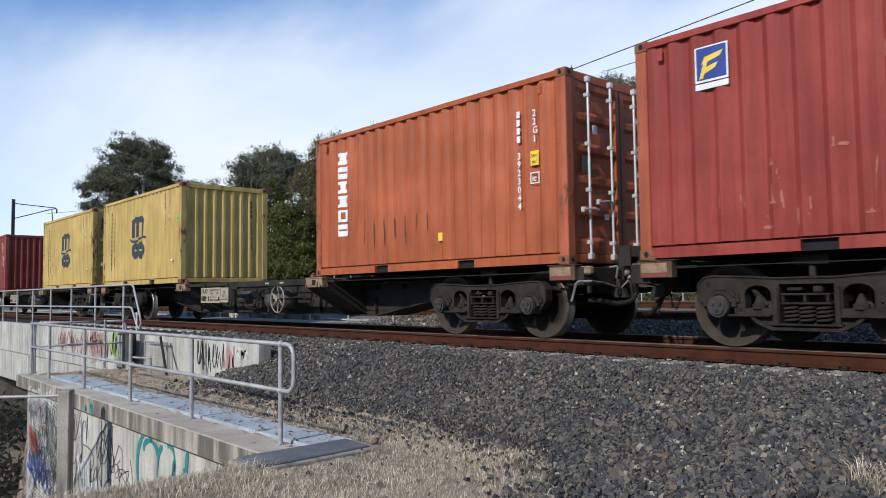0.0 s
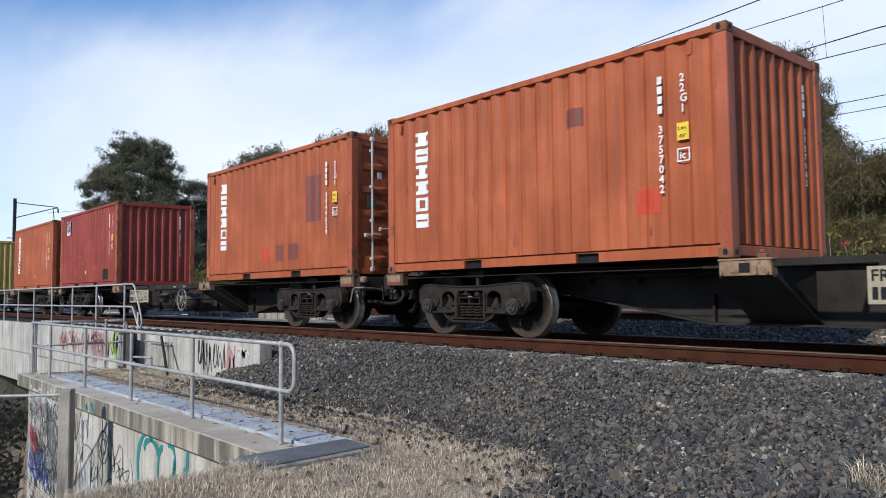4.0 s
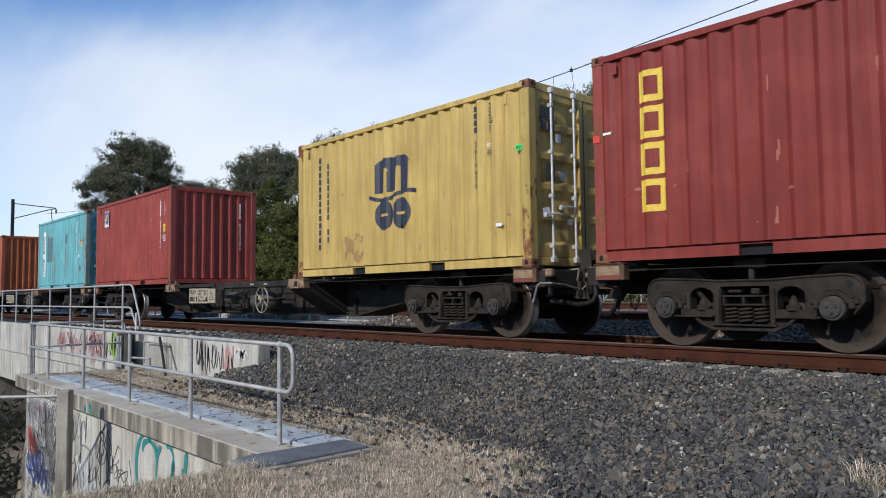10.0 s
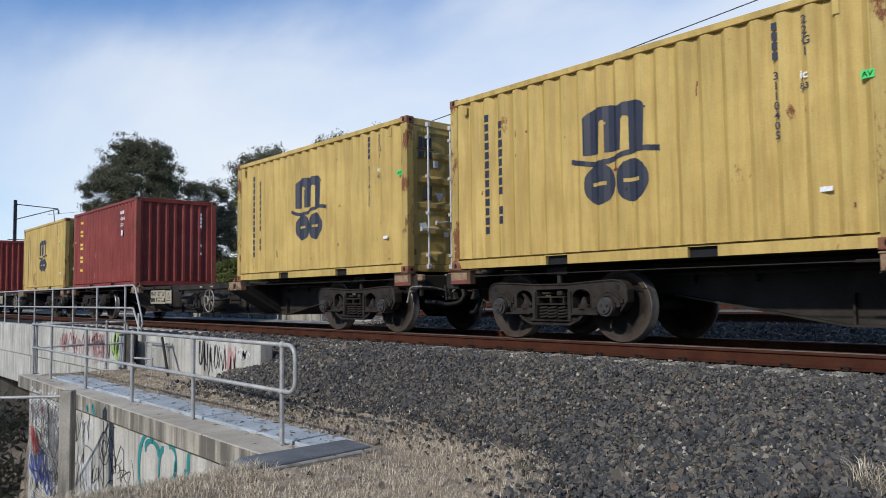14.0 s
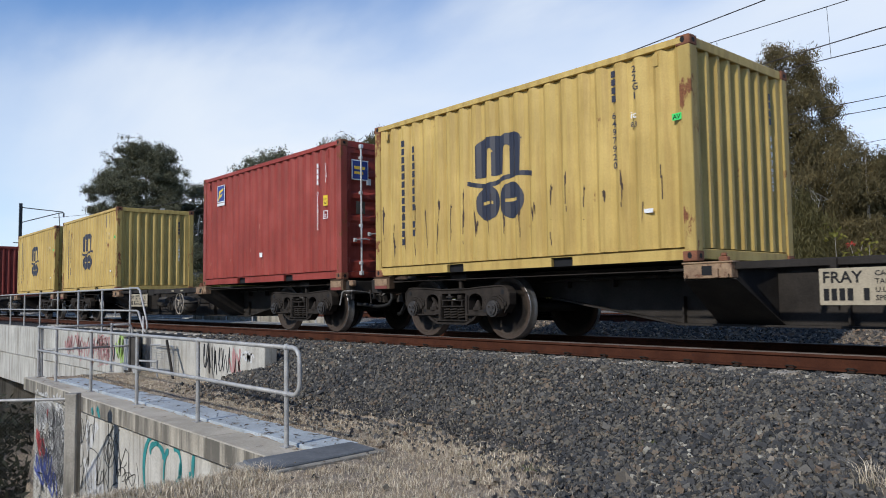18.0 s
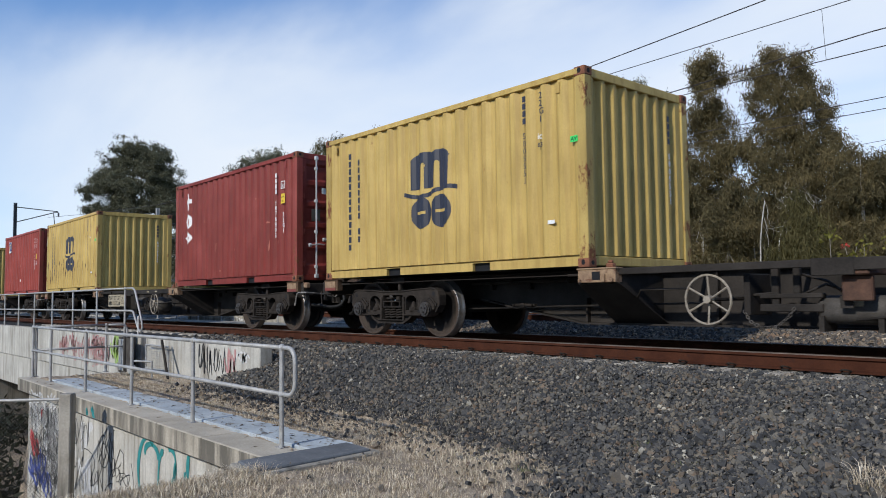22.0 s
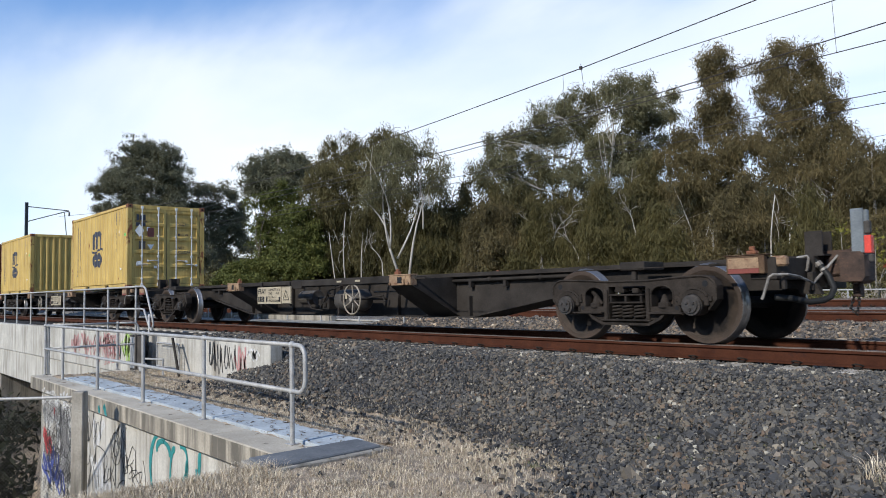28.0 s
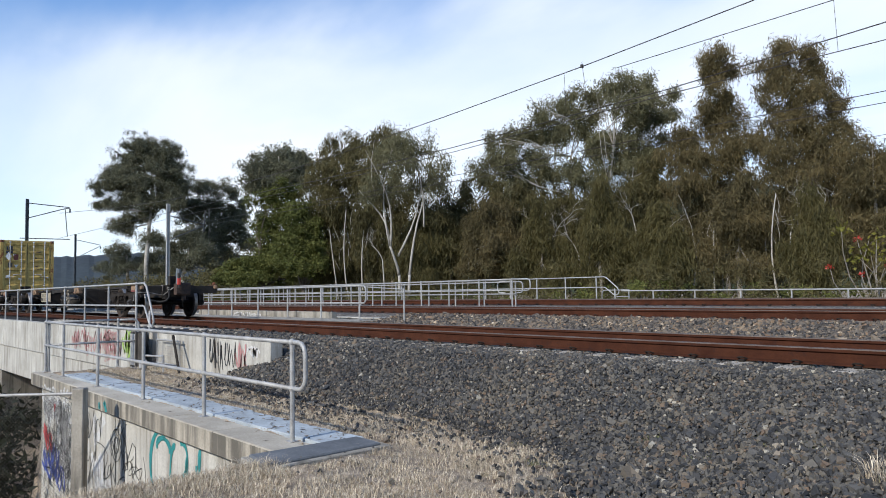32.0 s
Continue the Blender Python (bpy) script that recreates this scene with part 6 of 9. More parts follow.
def frame_inside(x, z):
    """The side frame's silhouette: horns round the axle boxes, two arched windows, the spring opening, the bottom tray."""
    a = abs(x)
    top = float(np.interp(a, [0, 0.30, 0.62, 1.00, 1.10, 1.165, 1.195], [0.762, 0.762, 0.785, 0.802, 0.788, 0.745, 0.68]))
    if a < 0.36:
        low = 0.222
    elif a < 0.53:
        low = 0.222 + (a - 0.36) / 0.17 * 0.125
    elif a < 0.745:
        low = 0.352
    elif a < 1.085:
        low = 0.46 + math.sqrt(max(0.0, 0.172 ** 2 - (a - 0.915) ** 2))
    else:
        low = 0.385 + (a - 1.085) * 1.2
    if a > 1.195 or z > top or z < low:
        return False
    arch = 0.585 + 0.092 * math.sqrt(max(0.0, 1 - abs((a - 0.495) / 0.142) ** 2.6)) if abs(a - 0.495) < 0.142 else 0
    if 0.445 < z < arch:
        return False
    if a < 0.272 and 0.278 < z < 0.682:
        return False
    return True


def side_frame_mesh():
    """The cast side frame of a three-piece truck, centre at x = 0."""
    bm = bmesh.new()
    xs = sorted({round(s * v, 4) for s in (-1, 1) for v in np.concatenate([np.linspace(0, 1.195, 70), [0.272, 0.2721, 0.353, 0.3531, 0.53, 0.637, 0.6371, 0.745, 0.7451, 1.085, 1.0851]])})
    zs = np.arange(0.20, 0.82, 0.008)

    def spans(x):
        out, on = [], None
        for z in zs:
            k = frame_inside(x, z)
            if k and on is None:
                on = z
            if not k and on is not None:
                out.append((on, z - 0.008)); on = None
        return out

    for a, b in zip(xs, xs[1:]):
        if b - a < 5e-4:
            continue
        sa, sb, sm = spans(a + 1e-4), spans(b - 1e-4), spans((a + b) / 2)
        if not (len(sa) == len(sb) == len(sm)):
            sa = sb = sm
        for p, q in zip(sa, sb):
            f = [bm.verts.new(c) for c in ((a, -0.07, p[0]), (b, -0.07, q[0]), (b, -0.07, q[1]), (a, -0.07, p[1]))]
            k = [bm.verts.new((v.co.x, 0.07, v.co.z)) for v in f]
            bm.faces.new(f); bm.faces.new(k[::-1])
            bm.faces.new((f[0], k[0], k[1], f[1])); bm.faces.new((f[3], f[2], k[2], k[3]))
            bm.faces.new((f[0], f[3], k[3], k[0])); bm.faces.new((f[1], k[1], k[2], f[2]))
    # raised lips: along the top, round the windows, on the columns, along the bottom tray
    for s in (-1, 1):
        tube(bm, [(s * 1.185, -0.068, 0.60), (s * 1.172, -0.072, 0.71), (s * 1.10, -0.074, 0.772), (s * 1.0, -0.074, 0.788), (s * 0.62, -0.074, 0.772), (s * 0.30, -0.074, 0.75), (0, -0.074, 0.75)], 0.013, 5)
        ring = [(s * (0.495 + 0.152 * math.cos(b)), -0.071, 0.585 + 0.104 * math.sin(b)) for b in np.linspace(0, math.pi, 9)]
        tube(bm, [(s * 0.647, -0.071, 0.44)] + ring + [(s * 0.343, -0.071, 0.44)], 0.011, 5)
        box(bm, s * 0.306 - 0.026, s * 0.306 + 0.026, -0.098, -0.066, 0.26, 0.66, bevel=0.008)
        tube(bm, [(s * 0.70, -0.072, 0.60), (s * 0.74, -0.075, 0.52), (s * 0.735, -0.075, 0.38)], 0.016, 5)
    prism(bm, [(-0.56, 0.345), (-0.50, 0.285), (-0.34, 0.215), (0.34, 0.215), (0.50, 0.285), (0.56, 0.345), (0.52, 0.345), (0.46, 0.30), (0.32, 0.245), (-0.32, 0.245), (-0.46, 0.30), (-0.52, 0.345)], -0.125, -0.06)
    box(bm, -0.36, 0.36, -0.125, 0.11, 0.262, 0.284, bevel=0.006)
    bmesh.ops.recalc_face_normals(bm, faces=bm.faces)
    return bm


def spring_mesh():
    bm = bmesh.new()
    pts = [(0.068 * math.cos(a), 0.068 * math.sin(a), 0.288 + 0.185 * a / (2 * math.pi * 4.5)) for a in np.linspace(0, 2 * math.pi * 4.5, 54)]
    tube(bm, pts, 0.0155, 6)
    return bm


def axle_cap_mesh():
    """The bearing's outer ring, its end cap and three bolts."""
    bm = bmesh.new()
    disc_y(bm, 0, 0.458, -0.12, 0.07, 0.122, 20)
    disc_y(bm, 0, 0.458, -0.150, -0.119, 0.118, 20, 0.102)
    disc_y(bm, 0, 0.458, -0.172, -0.149, 0.090, 16, 0.082)
    for k in range(3):
        a = 0.5 + k * 2.094
        disc_y(bm, 0.048 * math.cos(a), 0.458 + 0.048 * math.sin(a), -0.190, -0.171, 0.017, 6)
    bmesh.ops.recalc_face_normals(bm, faces=bm.faces)
    return bm


def adapter_mesh():
    """The saddle over a bearing: a thick stepped arch with lugs on both sides."""
    bm = bmesh.new()
    out = [(0.185 * math.cos(a) * 1.02, 0.462 + 0.172 * math.sin(a)) for a in np.linspace(math.radians(20), math.radians(160), 8)]
    inn = [(0.128 * math.cos(a), 0.462 + 0.128 * math.sin(a)) for a in np.linspace(math.radians(160), math.radians(20), 8)]
    prism(bm, out + inn, -0.105, 0.05)
    o2 = [(0.215 * math.cos(a), 0.462 + 0.205 * math.sin(a)) for a in np.linspace(math.radians(30), math.radians(150), 7)]
    i2 = [(0.188 * math.cos(a), 0.462 + 0.178 * math.sin(a)) for a in np.linspace(math.radians(150), math.radians(30), 7)]
    prism(bm, o2 + i2, -0.088, -0.06)
    for s in (-1, 1):
        box(bm, s * 0.165 - 0.028, s * 0.165 + 0.028, -0.112, 0.05, 0.452, 0.545, bevel=0.008)
        box(bm, s * 0.205 - 0.022, s * 0.205 + 0.022, -0.095, -0.06, 0.50, 0.56, bevel=0.005)
    bmesh.ops.recalc_face_normals(bm, faces=bm.faces)
    return bm


def bolster_mesh():
    """The cross beam between the side frames; each end shows as a ladder of two openings above the springs."""
    bm = boxes((-0.20, 0.20, -0.86, 0.86, 0.50, 0.64), (-0.22, 0.22, -0.85, 0.85, 0.645, 0.69), bevel=0.012)
    for s in (-1, 1):
        y0, y1 = sorted((s * 0.87, s * 1.10))
        for z in (0.478, 0.572):
            box(bm, -0.245, 0.245, y0, y1, z, z + 0.022, bevel=0.005)
        for x in (-0.232, -0.012, 0.208):
            box(bm, x, x + 0.024, y0, y1, 0.501, 0.571)
        box(bm, -0.245, 0.245, s * 0.97 - 0.01, s * 0.97 + 0.01, 0.50, 0.572)
        box(bm, -0.19, -0.05, s * 1.0 - 0.06, s * 1.0 + 0.06, 0.62, 0.652, bevel=0.006)
        box(bm, 0.06, 0.15, s * 1.0 - 0.05, s * 1.0 + 0.05, 0.60, 0.665, bevel=0.01)
    return bm


def brake_beam_mesh():
    bm = boxes((-0.66, -0.58, -0.85, 0.85, 0.40, 0.47), (0.58, 0.66, -0.85, 0.85, 0.40, 0.47))
    for s in (-1, 1):
        for y in (-0.755, 0.755):
            box(bm, s * 0.52 - 0.06, s * 0.52 + 0.02, y - 0.06, y + 0.06, 0.36, 0.60, bevel=0.01)
    return bm


TRUCK_X = (1.83, 16.77)
WHEEL_X = (0.915, 2.745, 15.855, 17.685)
WHEELS = []


def wagon(number_side, reversed_gear, label, last=False):
    """A skeletal container wagon; its origin is under the front container's front end, on the rails' level."""
    w = tagged(new("container_wagon"), label, "wagon", "wagons of the train")

    def add(name, key, build, mat, at=None, parent=None, lab="", smooth=False):
        if key not in _mat_copies:
            me = shared(key, build)
            if not me.materials:
                me.materials.append(mat)
            _mat_copies[key] = me
        return part_of(name, _mat_copies[key], None, parent or w, lab, smooth, at)

    def sill():
        """A deep box girder, shallow over the trucks, with a wide top flange, foot flanges and upright ribs."""
        bm = bmesh.new()
        o = [(-0.15, 0.61), (3.25, 0.61), (5.3, 0.265), (13.2, 0.265), (15.25, 0.61), (18.65, 0.61), (18.65, 0.93), (-0.15, 0.93)]
        prism(bm, o, -0.30, -0.27)
        prism(bm, o, 0.27, 0.30)
        box(bm, -0.15, 18.65, -0.43, 0.43, 0.931, 0.985)
        box(bm, 5.3, 13.2, -0.40, 0.40, 0.24, 0.264)
        for s, x0 in ((1, 3.25), (-1, 15.25)):
            prism(bm, [(x0, 0.609), (x0 + s * 2.05, 0.264), (x0 + s * 2.05, 0.24), (x0, 0.585)], -0.40, 0.40)
        for s in (-1, 1):
            for x in (5.35, 13.15):
                prism(bm, [(x - 0.012, 0.265), (x + 0.012, 0.265), (x + 0.012, 0.60), (x - 0.012, 0.60)], s * 0.375, s * 0.301)
            for x in (7.3, 9.25, 11.2):
                box(bm, x - 0.012, x + 0.012, min(s * 0.37, s * 0.301), max(s * 0.37, s * 0.301), 0.265, 0.93)
        bmesh.ops.recalc_face_normals(bm, faces=bm.faces)
        return bm

    def wing():
        """A tapered box arm from the sill out to a container corner, its underside a wide sloping plate."""
        bm = bmesh.new()
        for w0, w1, z0, z1, y0, y1 in ((0.33, 0.27, 0.27, 0.79, -0.301, -1.20),):
            a = [bm.verts.new(c) for c in ((-w0, y0, z0), (w0, y0, z0), (w1, y1, z1), (-w1, y1, z1))]
            b = [bm.verts.new(c) for c in ((-w0, y0, 0.93), (w0, y0, 0.93), (w1, y1, 0.93), (-w1, y1, 0.93))]
            bm.faces.new(a); bm.faces.new(b[::-1])
            for i in range(4):
                bm.faces.new((a[i], b[i], b[(i + 1) % 4], a[(i + 1) % 4]))
        a = [bm.verts.new(c) for c in ((-0.40, -0.301, 0.255), (0.40, -0.301, 0.255), (0.31, -1.22, 0.778), (-0.31, -1.22, 0.778))]
        b = [bm.verts.new(c.co + Vector((0, 0, 0.014))) for c in a]
        bm.faces.new(a[::-1]); bm.faces.new(b)
        for i in range(4):
            bm.faces.new((a[i], a[(i + 1) % 4], b[(i + 1) % 4], b[i]))
        bmesh.ops.recalc_face_normals(bm, faces=bm.faces)
        return bm

    add("centre_sill", "wagon_sill", sill, M["frame"])
    for x in (6.20, 12.44):
        for turn in (0, 180):
            add("outrigger", "wagon_wing", wing, M["frame"], pose(x, 0, 0, 0, 0, turn))
        for s in (-1, 1):
            k = add("corner_bracket", "corner_bracket", lambda: boxes((-0.285, 0.285, -0.07, 0.07, 0.795, 0.955), (-0.30, 0.30, -0.078, 0.078, 0.957, 0.978), (-0.26, -0.235, -0.105, -0.07, 0.80, 0.84), (0.10, 0.14, -0.10, -0.07, 0.80, 0.90), (0.235, 0.26, -0.105, -0.07, 0.80, 0.84), bevel=0.006), M["bracket"], pose(x, s * 1.20, 0), lab="tan-painted corner bracket")
            # no hole is cut: a flat black plate paints its shade on the bracket
            add("bracket_hole", "bracket_hole", lambda: boxes((-0.06, 0.06, -0.076, -0.07, 0.83, 0.93)), M["black"], pose(0, 0, 0, 0, 0, 0 if s < 0 else 180), parent=k)
            add("twist_lock", "twist_lock", lambda: boxes((-0.05, 0.05, -0.04, 0.04, 0.976, 1.03), (-0.03, 0.03, -0.025, 0.025, 1.03, 1.07), bevel=0.01), M["rust"], pose(0.16 if x < 9 else -0.16, -0.02 * s, 0), parent=k)
    for x, d in ((0.23, 1), (18.40, -1)):
        e = -d
        add("headstock", "headstock", lambda: boxes((-0.14, 0.14, -1.19, 1.19, 0.72, 0.955), (-0.20, 0.20, -0.42, 0.42, 0.62, 0.98), bevel=0.01), M["frame"], pose(18.56 if d < 0 else -0.02, 0, 0))
        for s in (-1, 1):
            turn = 0 if s < 0 else 180
            k = add("corner_bracket", "end_bracket", lambda: boxes((-0.21, 0.21, -0.06, 0.06, 0.785, 0.975), (-0.24, 0.24, -0.065, 0.065, 0.977, 0.99), bevel=0.007), M["end_steel"], pose(x, s * 1.20, 0))
            add("white_board", "end_board", lambda: boxes((-0.185, 0.155, -0.068, -0.061, 0.845, 0.955)), M["bracket"], pose(0, 0, 0, 0, 0, turn), parent=k, lab="scuffed tan end board")
            add("red_strip", "end_red_strip", lambda: boxes((-0.185, 0.155, -0.067, -0.061, 0.792, 0.842)), M["patch_brown"], pose(0, 0, 0, 0, 0, turn), parent=k, lab="dull red strip under the board")
            add("end_block", "end_block", lambda: boxes((-0.085, 0.085, -0.05, 0.05, 0.855, 0.965), bevel=0.022), M["bracket"], pose(x + e * 0.31, s * 1.13, 0), lab="rounded tan end block")
            add("twist_lock", "end_twist_lock", lambda: boxes((-0.05, 0.05, -0.04, 0.04, 0.991, 1.03), (-0.028, 0.028, -0.022, 0.022, 1.03, 1.075), bevel=0.008), M["rust"], pose(e * 0.06, 0, 0), parent=k)
        cp = add("coupler", "coupler_r" if d < 0 else "coupler_l", (lambda: coupler_bm(1)) if d < 0 else (lambda: coupler_bm(-1)), M["coupler"], pose(18.6 if d < 0 else -0.1, 0, 0), lab="rusty brown knuckle coupler")
        add("air_hose", "hose_r" if d < 0 else "hose_l", (lambda: hose_bm(1)) if d < 0 else (lambda: hose_bm(-1)), M["hose"], pose(18.6 if d < 0 else -0.1, 0, 0), smooth=True)
        add("hose_coupling", "hose_clamp_r" if d < 0 else "hose_clamp_l", (lambda: clamp_bm(1)) if d < 0 else (lambda: clamp_bm(-1)), M["rod_steel"], pose(18.6 if d < 0 else -0.1, 0, 0))
        add("hanging_chain", "chain_r" if d < 0 else "chain_l", (lambda: chain_bm([(0.45, 0.0, 0.68), (0.38, 0.02, 0.52), (0.35, 0.0, 0.40), (0.42, -0.02, 0.33), (0.45, -0.03, 0.45), (0.46, -0.03, 0.66)])) if d < 0 else (lambda: chain_bm([(-0.40, 0.2, 0.72), (-0.36, 0.2, 0.45), (-0.30, 0.2, 0.40), (-0.2, 0.2, 0.60)])), M["hose"], pose(18.6 if d < 0 else -0.1, 0, 0))
        add("uncoupling_rod", "rod_r" if d < 0 else "rod_l", (lambda: rod_bm(1)) if d < 0 else (lambda: rod_bm(-1)), M["rod_steel"] if d < 0 else M["bogie"], pose(18.6 if d < 0 else -0.1, 0, 0))
        add("rod_bracket", "rod_bracket", lambda: boxes((-0.02, 0.02, -1.18, -1.12, 0.62, 0.80), bevel=0.006), M["frame"], pose(x + e * 0.36, 0, 0))
        add("rod_bracket", "inner_rod_bracket", lambda: boxes((-0.03, 0.03, -0.55, -0.45, 0.60, 0.80), bevel=0.006), M["frame"], pose(x + e * 0.36, 0, 0))
        add("end_stanchion", "end_stanchion", lambda: boxes((-0.095, 0.095, -0.13, -0.11, 0.98, 1.255), (-0.095, 0.095, 0.11, 0.13, 0.98, 1.255), (-0.095, -0.078, -0.11, 0.11, 0.98, 1.255), (-0.11, 0.11, -0.14, 0.14, 0.98, 1.0)), M["frame"], pose(x + e * 0.32, -0.20, 0))
        add("truss_plate", "truss_r" if d < 0 else "truss_l", (lambda: prism(bmesh.new(), [(0.0, 0.71), (0.28, 0.71), (0.36, 0.56), (0.16, 0.56)], -0.50, -0.42)) if d < 0 else (lambda: prism(bmesh.new(), [(0.0, 0.71), (-0.16, 0.56), (-0.36, 0.56), (-0.28, 0.71)], -0.50, -0.42)), M["frame"], pose(18.5 if d < 0 else 0.0, 0, 0))
    # long side tubes and brake rigging under the deck
    for y in (-1.16, 1.16):
        for x0, x1 in ((0.45, 5.92), (12.73, 18.19)):
            add("tension_wire", "tension_wire_%d" % x0, (lambda x0=x0, x1=x1: tubes(([(x0, 0, 0.90), (x0 + 0.25, 0, 0.90)], 0.017), ([(x0 + 0.2, 0, 0.90), (x1 - 0.2, 0, 0.90)], 0.0065), ([(x1 - 0.25, 0, 0.90), (x1, 0, 0.90)], 0.017), n=6)), M["bogie"], pose(0, y, 0))
    for x0, x1 in ((3.05, 5.95), (12.75, 15.45)):
        add("air_pipe", "air_pipe_%d" % x0, (lambda x0=x0, x1=x1: tubes(([(x0, -0.37, 0.855), (x1, -0.37, 0.87)], 0.028), *[([(x - 0.03, -0.37, 0.865), (x + 0.03, -0.37, 0.865)], 0.042) for x in (x0 + 0.9, x0 + 2.0)], n=8)), M["frame"], smooth=True)
        for x in (x0 + 0.45, x0 + 1.25):
            add("pipe_clip", "pipe_clip", lambda: boxes((-0.03, 0.03, -0.40, -0.302, 0.74, 0.86), bevel=0.006), M["frame"], pose(x, 0, 0))
    if reversed_gear:
        for x0, x1, xt in ((12.3, 15.6, 14.4), (2.9, 7.4, 4.3)):
            add("pull_rod", "pull_rod_%d" % x0, (lambda x0=x0, x1=x1: tubes(([(x0, -0.50, 0.45), (x1, -0.50, 0.535)], 0.014), n=6)), M["frame"])
            add("turnbuckle", "turnbuckle", lambda: boxes((-0.20, 0.20, -0.535, -0.515, 0.485, 0.53), (-0.20, 0.20, -0.485, -0.465, 0.485, 0.53), (-0.22, -0.16, -0.535, -0.465, 0.485, 0.53), (0.16, 0.22, -0.535, -0.465, 0.485, 0.53), (-0.05, 0.03, -0.545, -0.455, 0.475, 0.54), bevel=0.005), M["bogie"], pose(xt, 0, 0))
        add("tank_hanger", "tank_hanger", lambda: boxes((-0.14, 0.14, -1.18, -0.70, 0.80, 0.95), (-0.14, 0.14, -1.10, -1.04, 0.55, 0.80), bevel=0.012), M["rust_dark"], pose(9.13, 0, 0), lab="rusty brown hanger bracket")
        add("hanging_chain", "loop_chain", lambda: chain_bm([(7.95, -1.0, 0.45), (8.02, -1.02, 0.34), (8.15, -1.03, 0.27), (8.32, -1.03, 0.29), (8.45, -1.02, 0.40), (8.50, -1.0, 0.50)]), M["tank"])
        add("lever_frame", "lever_frame", lambda: boxes((7.95, 8.02, -1.0, -0.5, 0.40, 0.85), (8.1, 8.75, -0.95, -0.85, 0.44, 0.52), (8.1, 8.75, -0.95, -0.85, 0.58, 0.63), (8.22, 8.30, -0.93, -0.87, 0.50, 0.90), (8.45, 8.52, -0.93, -0.87, 0.63, 0.90), bevel=0.008), M["frame"])
    if number_side in (4, 9):
        add("owner_plaque", "owner_plaque", lambda: boxes((4.62, 5.22, -0.304, -0.3005, 0.63, 0.80)), M["plaque"], lab="dull dark blue painted field")
        add("owner_plaque_arc", "owner_plaque_arc", lambda: tubes(([(4.70 + 0.44 * k / 8, -0.306, 0.70 + 0.05 * math.sin(math.pi * k / 8)) for k in range(9)], 0.016), n=4), M["patch_brown"], lab="faded red arched ribbon")
    add("edge_beam", "edge_beam", lambda: boxes((6.4, 8.9, -1.20, -1.15, 0.885, 0.965), (9.0, 12.1, -1.20, -1.15, 0.845, 0.965), (8.75, 9.15, -1.205, -1.14, 0.80, 0.972), (6.4, 12.1, 1.15, 1.20, 0.865, 0.965), bevel=0.006), M["frame"])
    add("walkway", "walkway", lambda: boxes(*[(6.5 + 0.62 * i, 6.55 + 0.62 * i, -1.15, -0.43, 0.90, 0.955) for i in range(10)], *[(6.5 + 0.62 * i, 6.55 + 0.62 * i, 0.43, 1.15, 0.90, 0.955) for i in range(10)]), M["frame"])
    # gear on the middle: number board, air tank, brake wheel, valves
    g = (lambda x: 18.49 - x) if reversed_gear else (lambda x: x)
    sgn = -1 if reversed_gear else 1
    bx = 7.37 if not reversed_gear else 9.75
    board = add("number_board", "number_board", lambda: boxes((0.0, 1.45, -0.012, 0.0, 0.50, 0.855), bevel=0.003), M["cream"], pose(bx, -1.24, 0), lab="cream number board with dark lettering")
    for dx in (0.1, 1.3):
        add("board_strap", "board_strap", lambda: boxes((0.0, 0.06, 0.0, 0.05, 0.45, 0.95)), M["frame"], pose(bx + dx, -1.235, 0), parent=w)

    def words(txt, size, x, z, key):
        me = lettering(txt, size)
        if not me.materials:
            me.materials.append(M["black"])
        part_of("board_lettering", me, None, board, at=pose(x, -0.015, z))

    words("FRAY", 0.155, 0.03, 0.715, 0)
    words("CAPACITY  81.2t", 0.068, 0.50, 0.775, 0)
    words("TARE        18.8t", 0.068, 0.50, 0.700, 0)
    words("U.L. 19.4 C", 0.068, 0.50, 0.622, 0)
    words("SPEED 115km/h", 0.068, 0.50, 0.545, 0)
    for i in (0, 1, 2, 3, 5):
        add("number_bar", "number_bar", lambda: boxes((0.04, 0.09, -0.016, -0.013, 0.545, 0.66)), M["black"], pose(0.072 * i, 0, 0), board)
    add("board_triangle", "board_triangle", lambda: triangle_bm(), M["black"], None, board)
    words("A", 0.09, 1.205, 0.625, 0)
    tx = g(10.35) if not reversed_gear else 9.0
    add("air_tank", "air_tank", tank_bm, M["tank"], pose(tx, -0.78, 0.56 if not reversed_gear else 0.46) @ Matrix.Diagonal((1, 1, 1, 1) if not reversed_gear else (0.8, 0.72, 0.72, 1)), smooth=True, lab="grey air reservoir")
    add("tank_strap", "tank_strap", lambda: boxes((-0.30, -0.25, -0.16, 0.16, -0.26, -0.10), (0.25, 0.30, -0.16, 0.16, -0.26, -0.10), (-0.06, 0.06, -0.235, -0.215, -0.02, 0.10)), M["frame"], pose(tx, -0.78, 0.56 if not reversed_gear else 0.50))
    add("tank_label", "tank_label", lambda: boxes((0.08, 0.22, -0.222, -0.214, 0.02, 0.11)), M["cream"], pose(tx - 0.1, -0.78 if not reversed_gear else -0.70, 0.56 if not reversed_gear else 0.45), lab="pale stencilled plate")
    bw = add("brake_wheel", "brake_wheel", brake_wheel_bm, M["galv_old"], pose(g(10.87), -1.16, 0.575), lab="six-spoked hand-brake wheel, worn pale paint")
    add("hub", "brake_hub", brake_hub_bm, M["galv_old"], None, bw)
    for i in range(6):
        add("spoke", "brake_spoke", brake_spoke_bm, M["galv_old"], pose(0, 0, 0, 0, 30 + 60 * i, 0), bw)
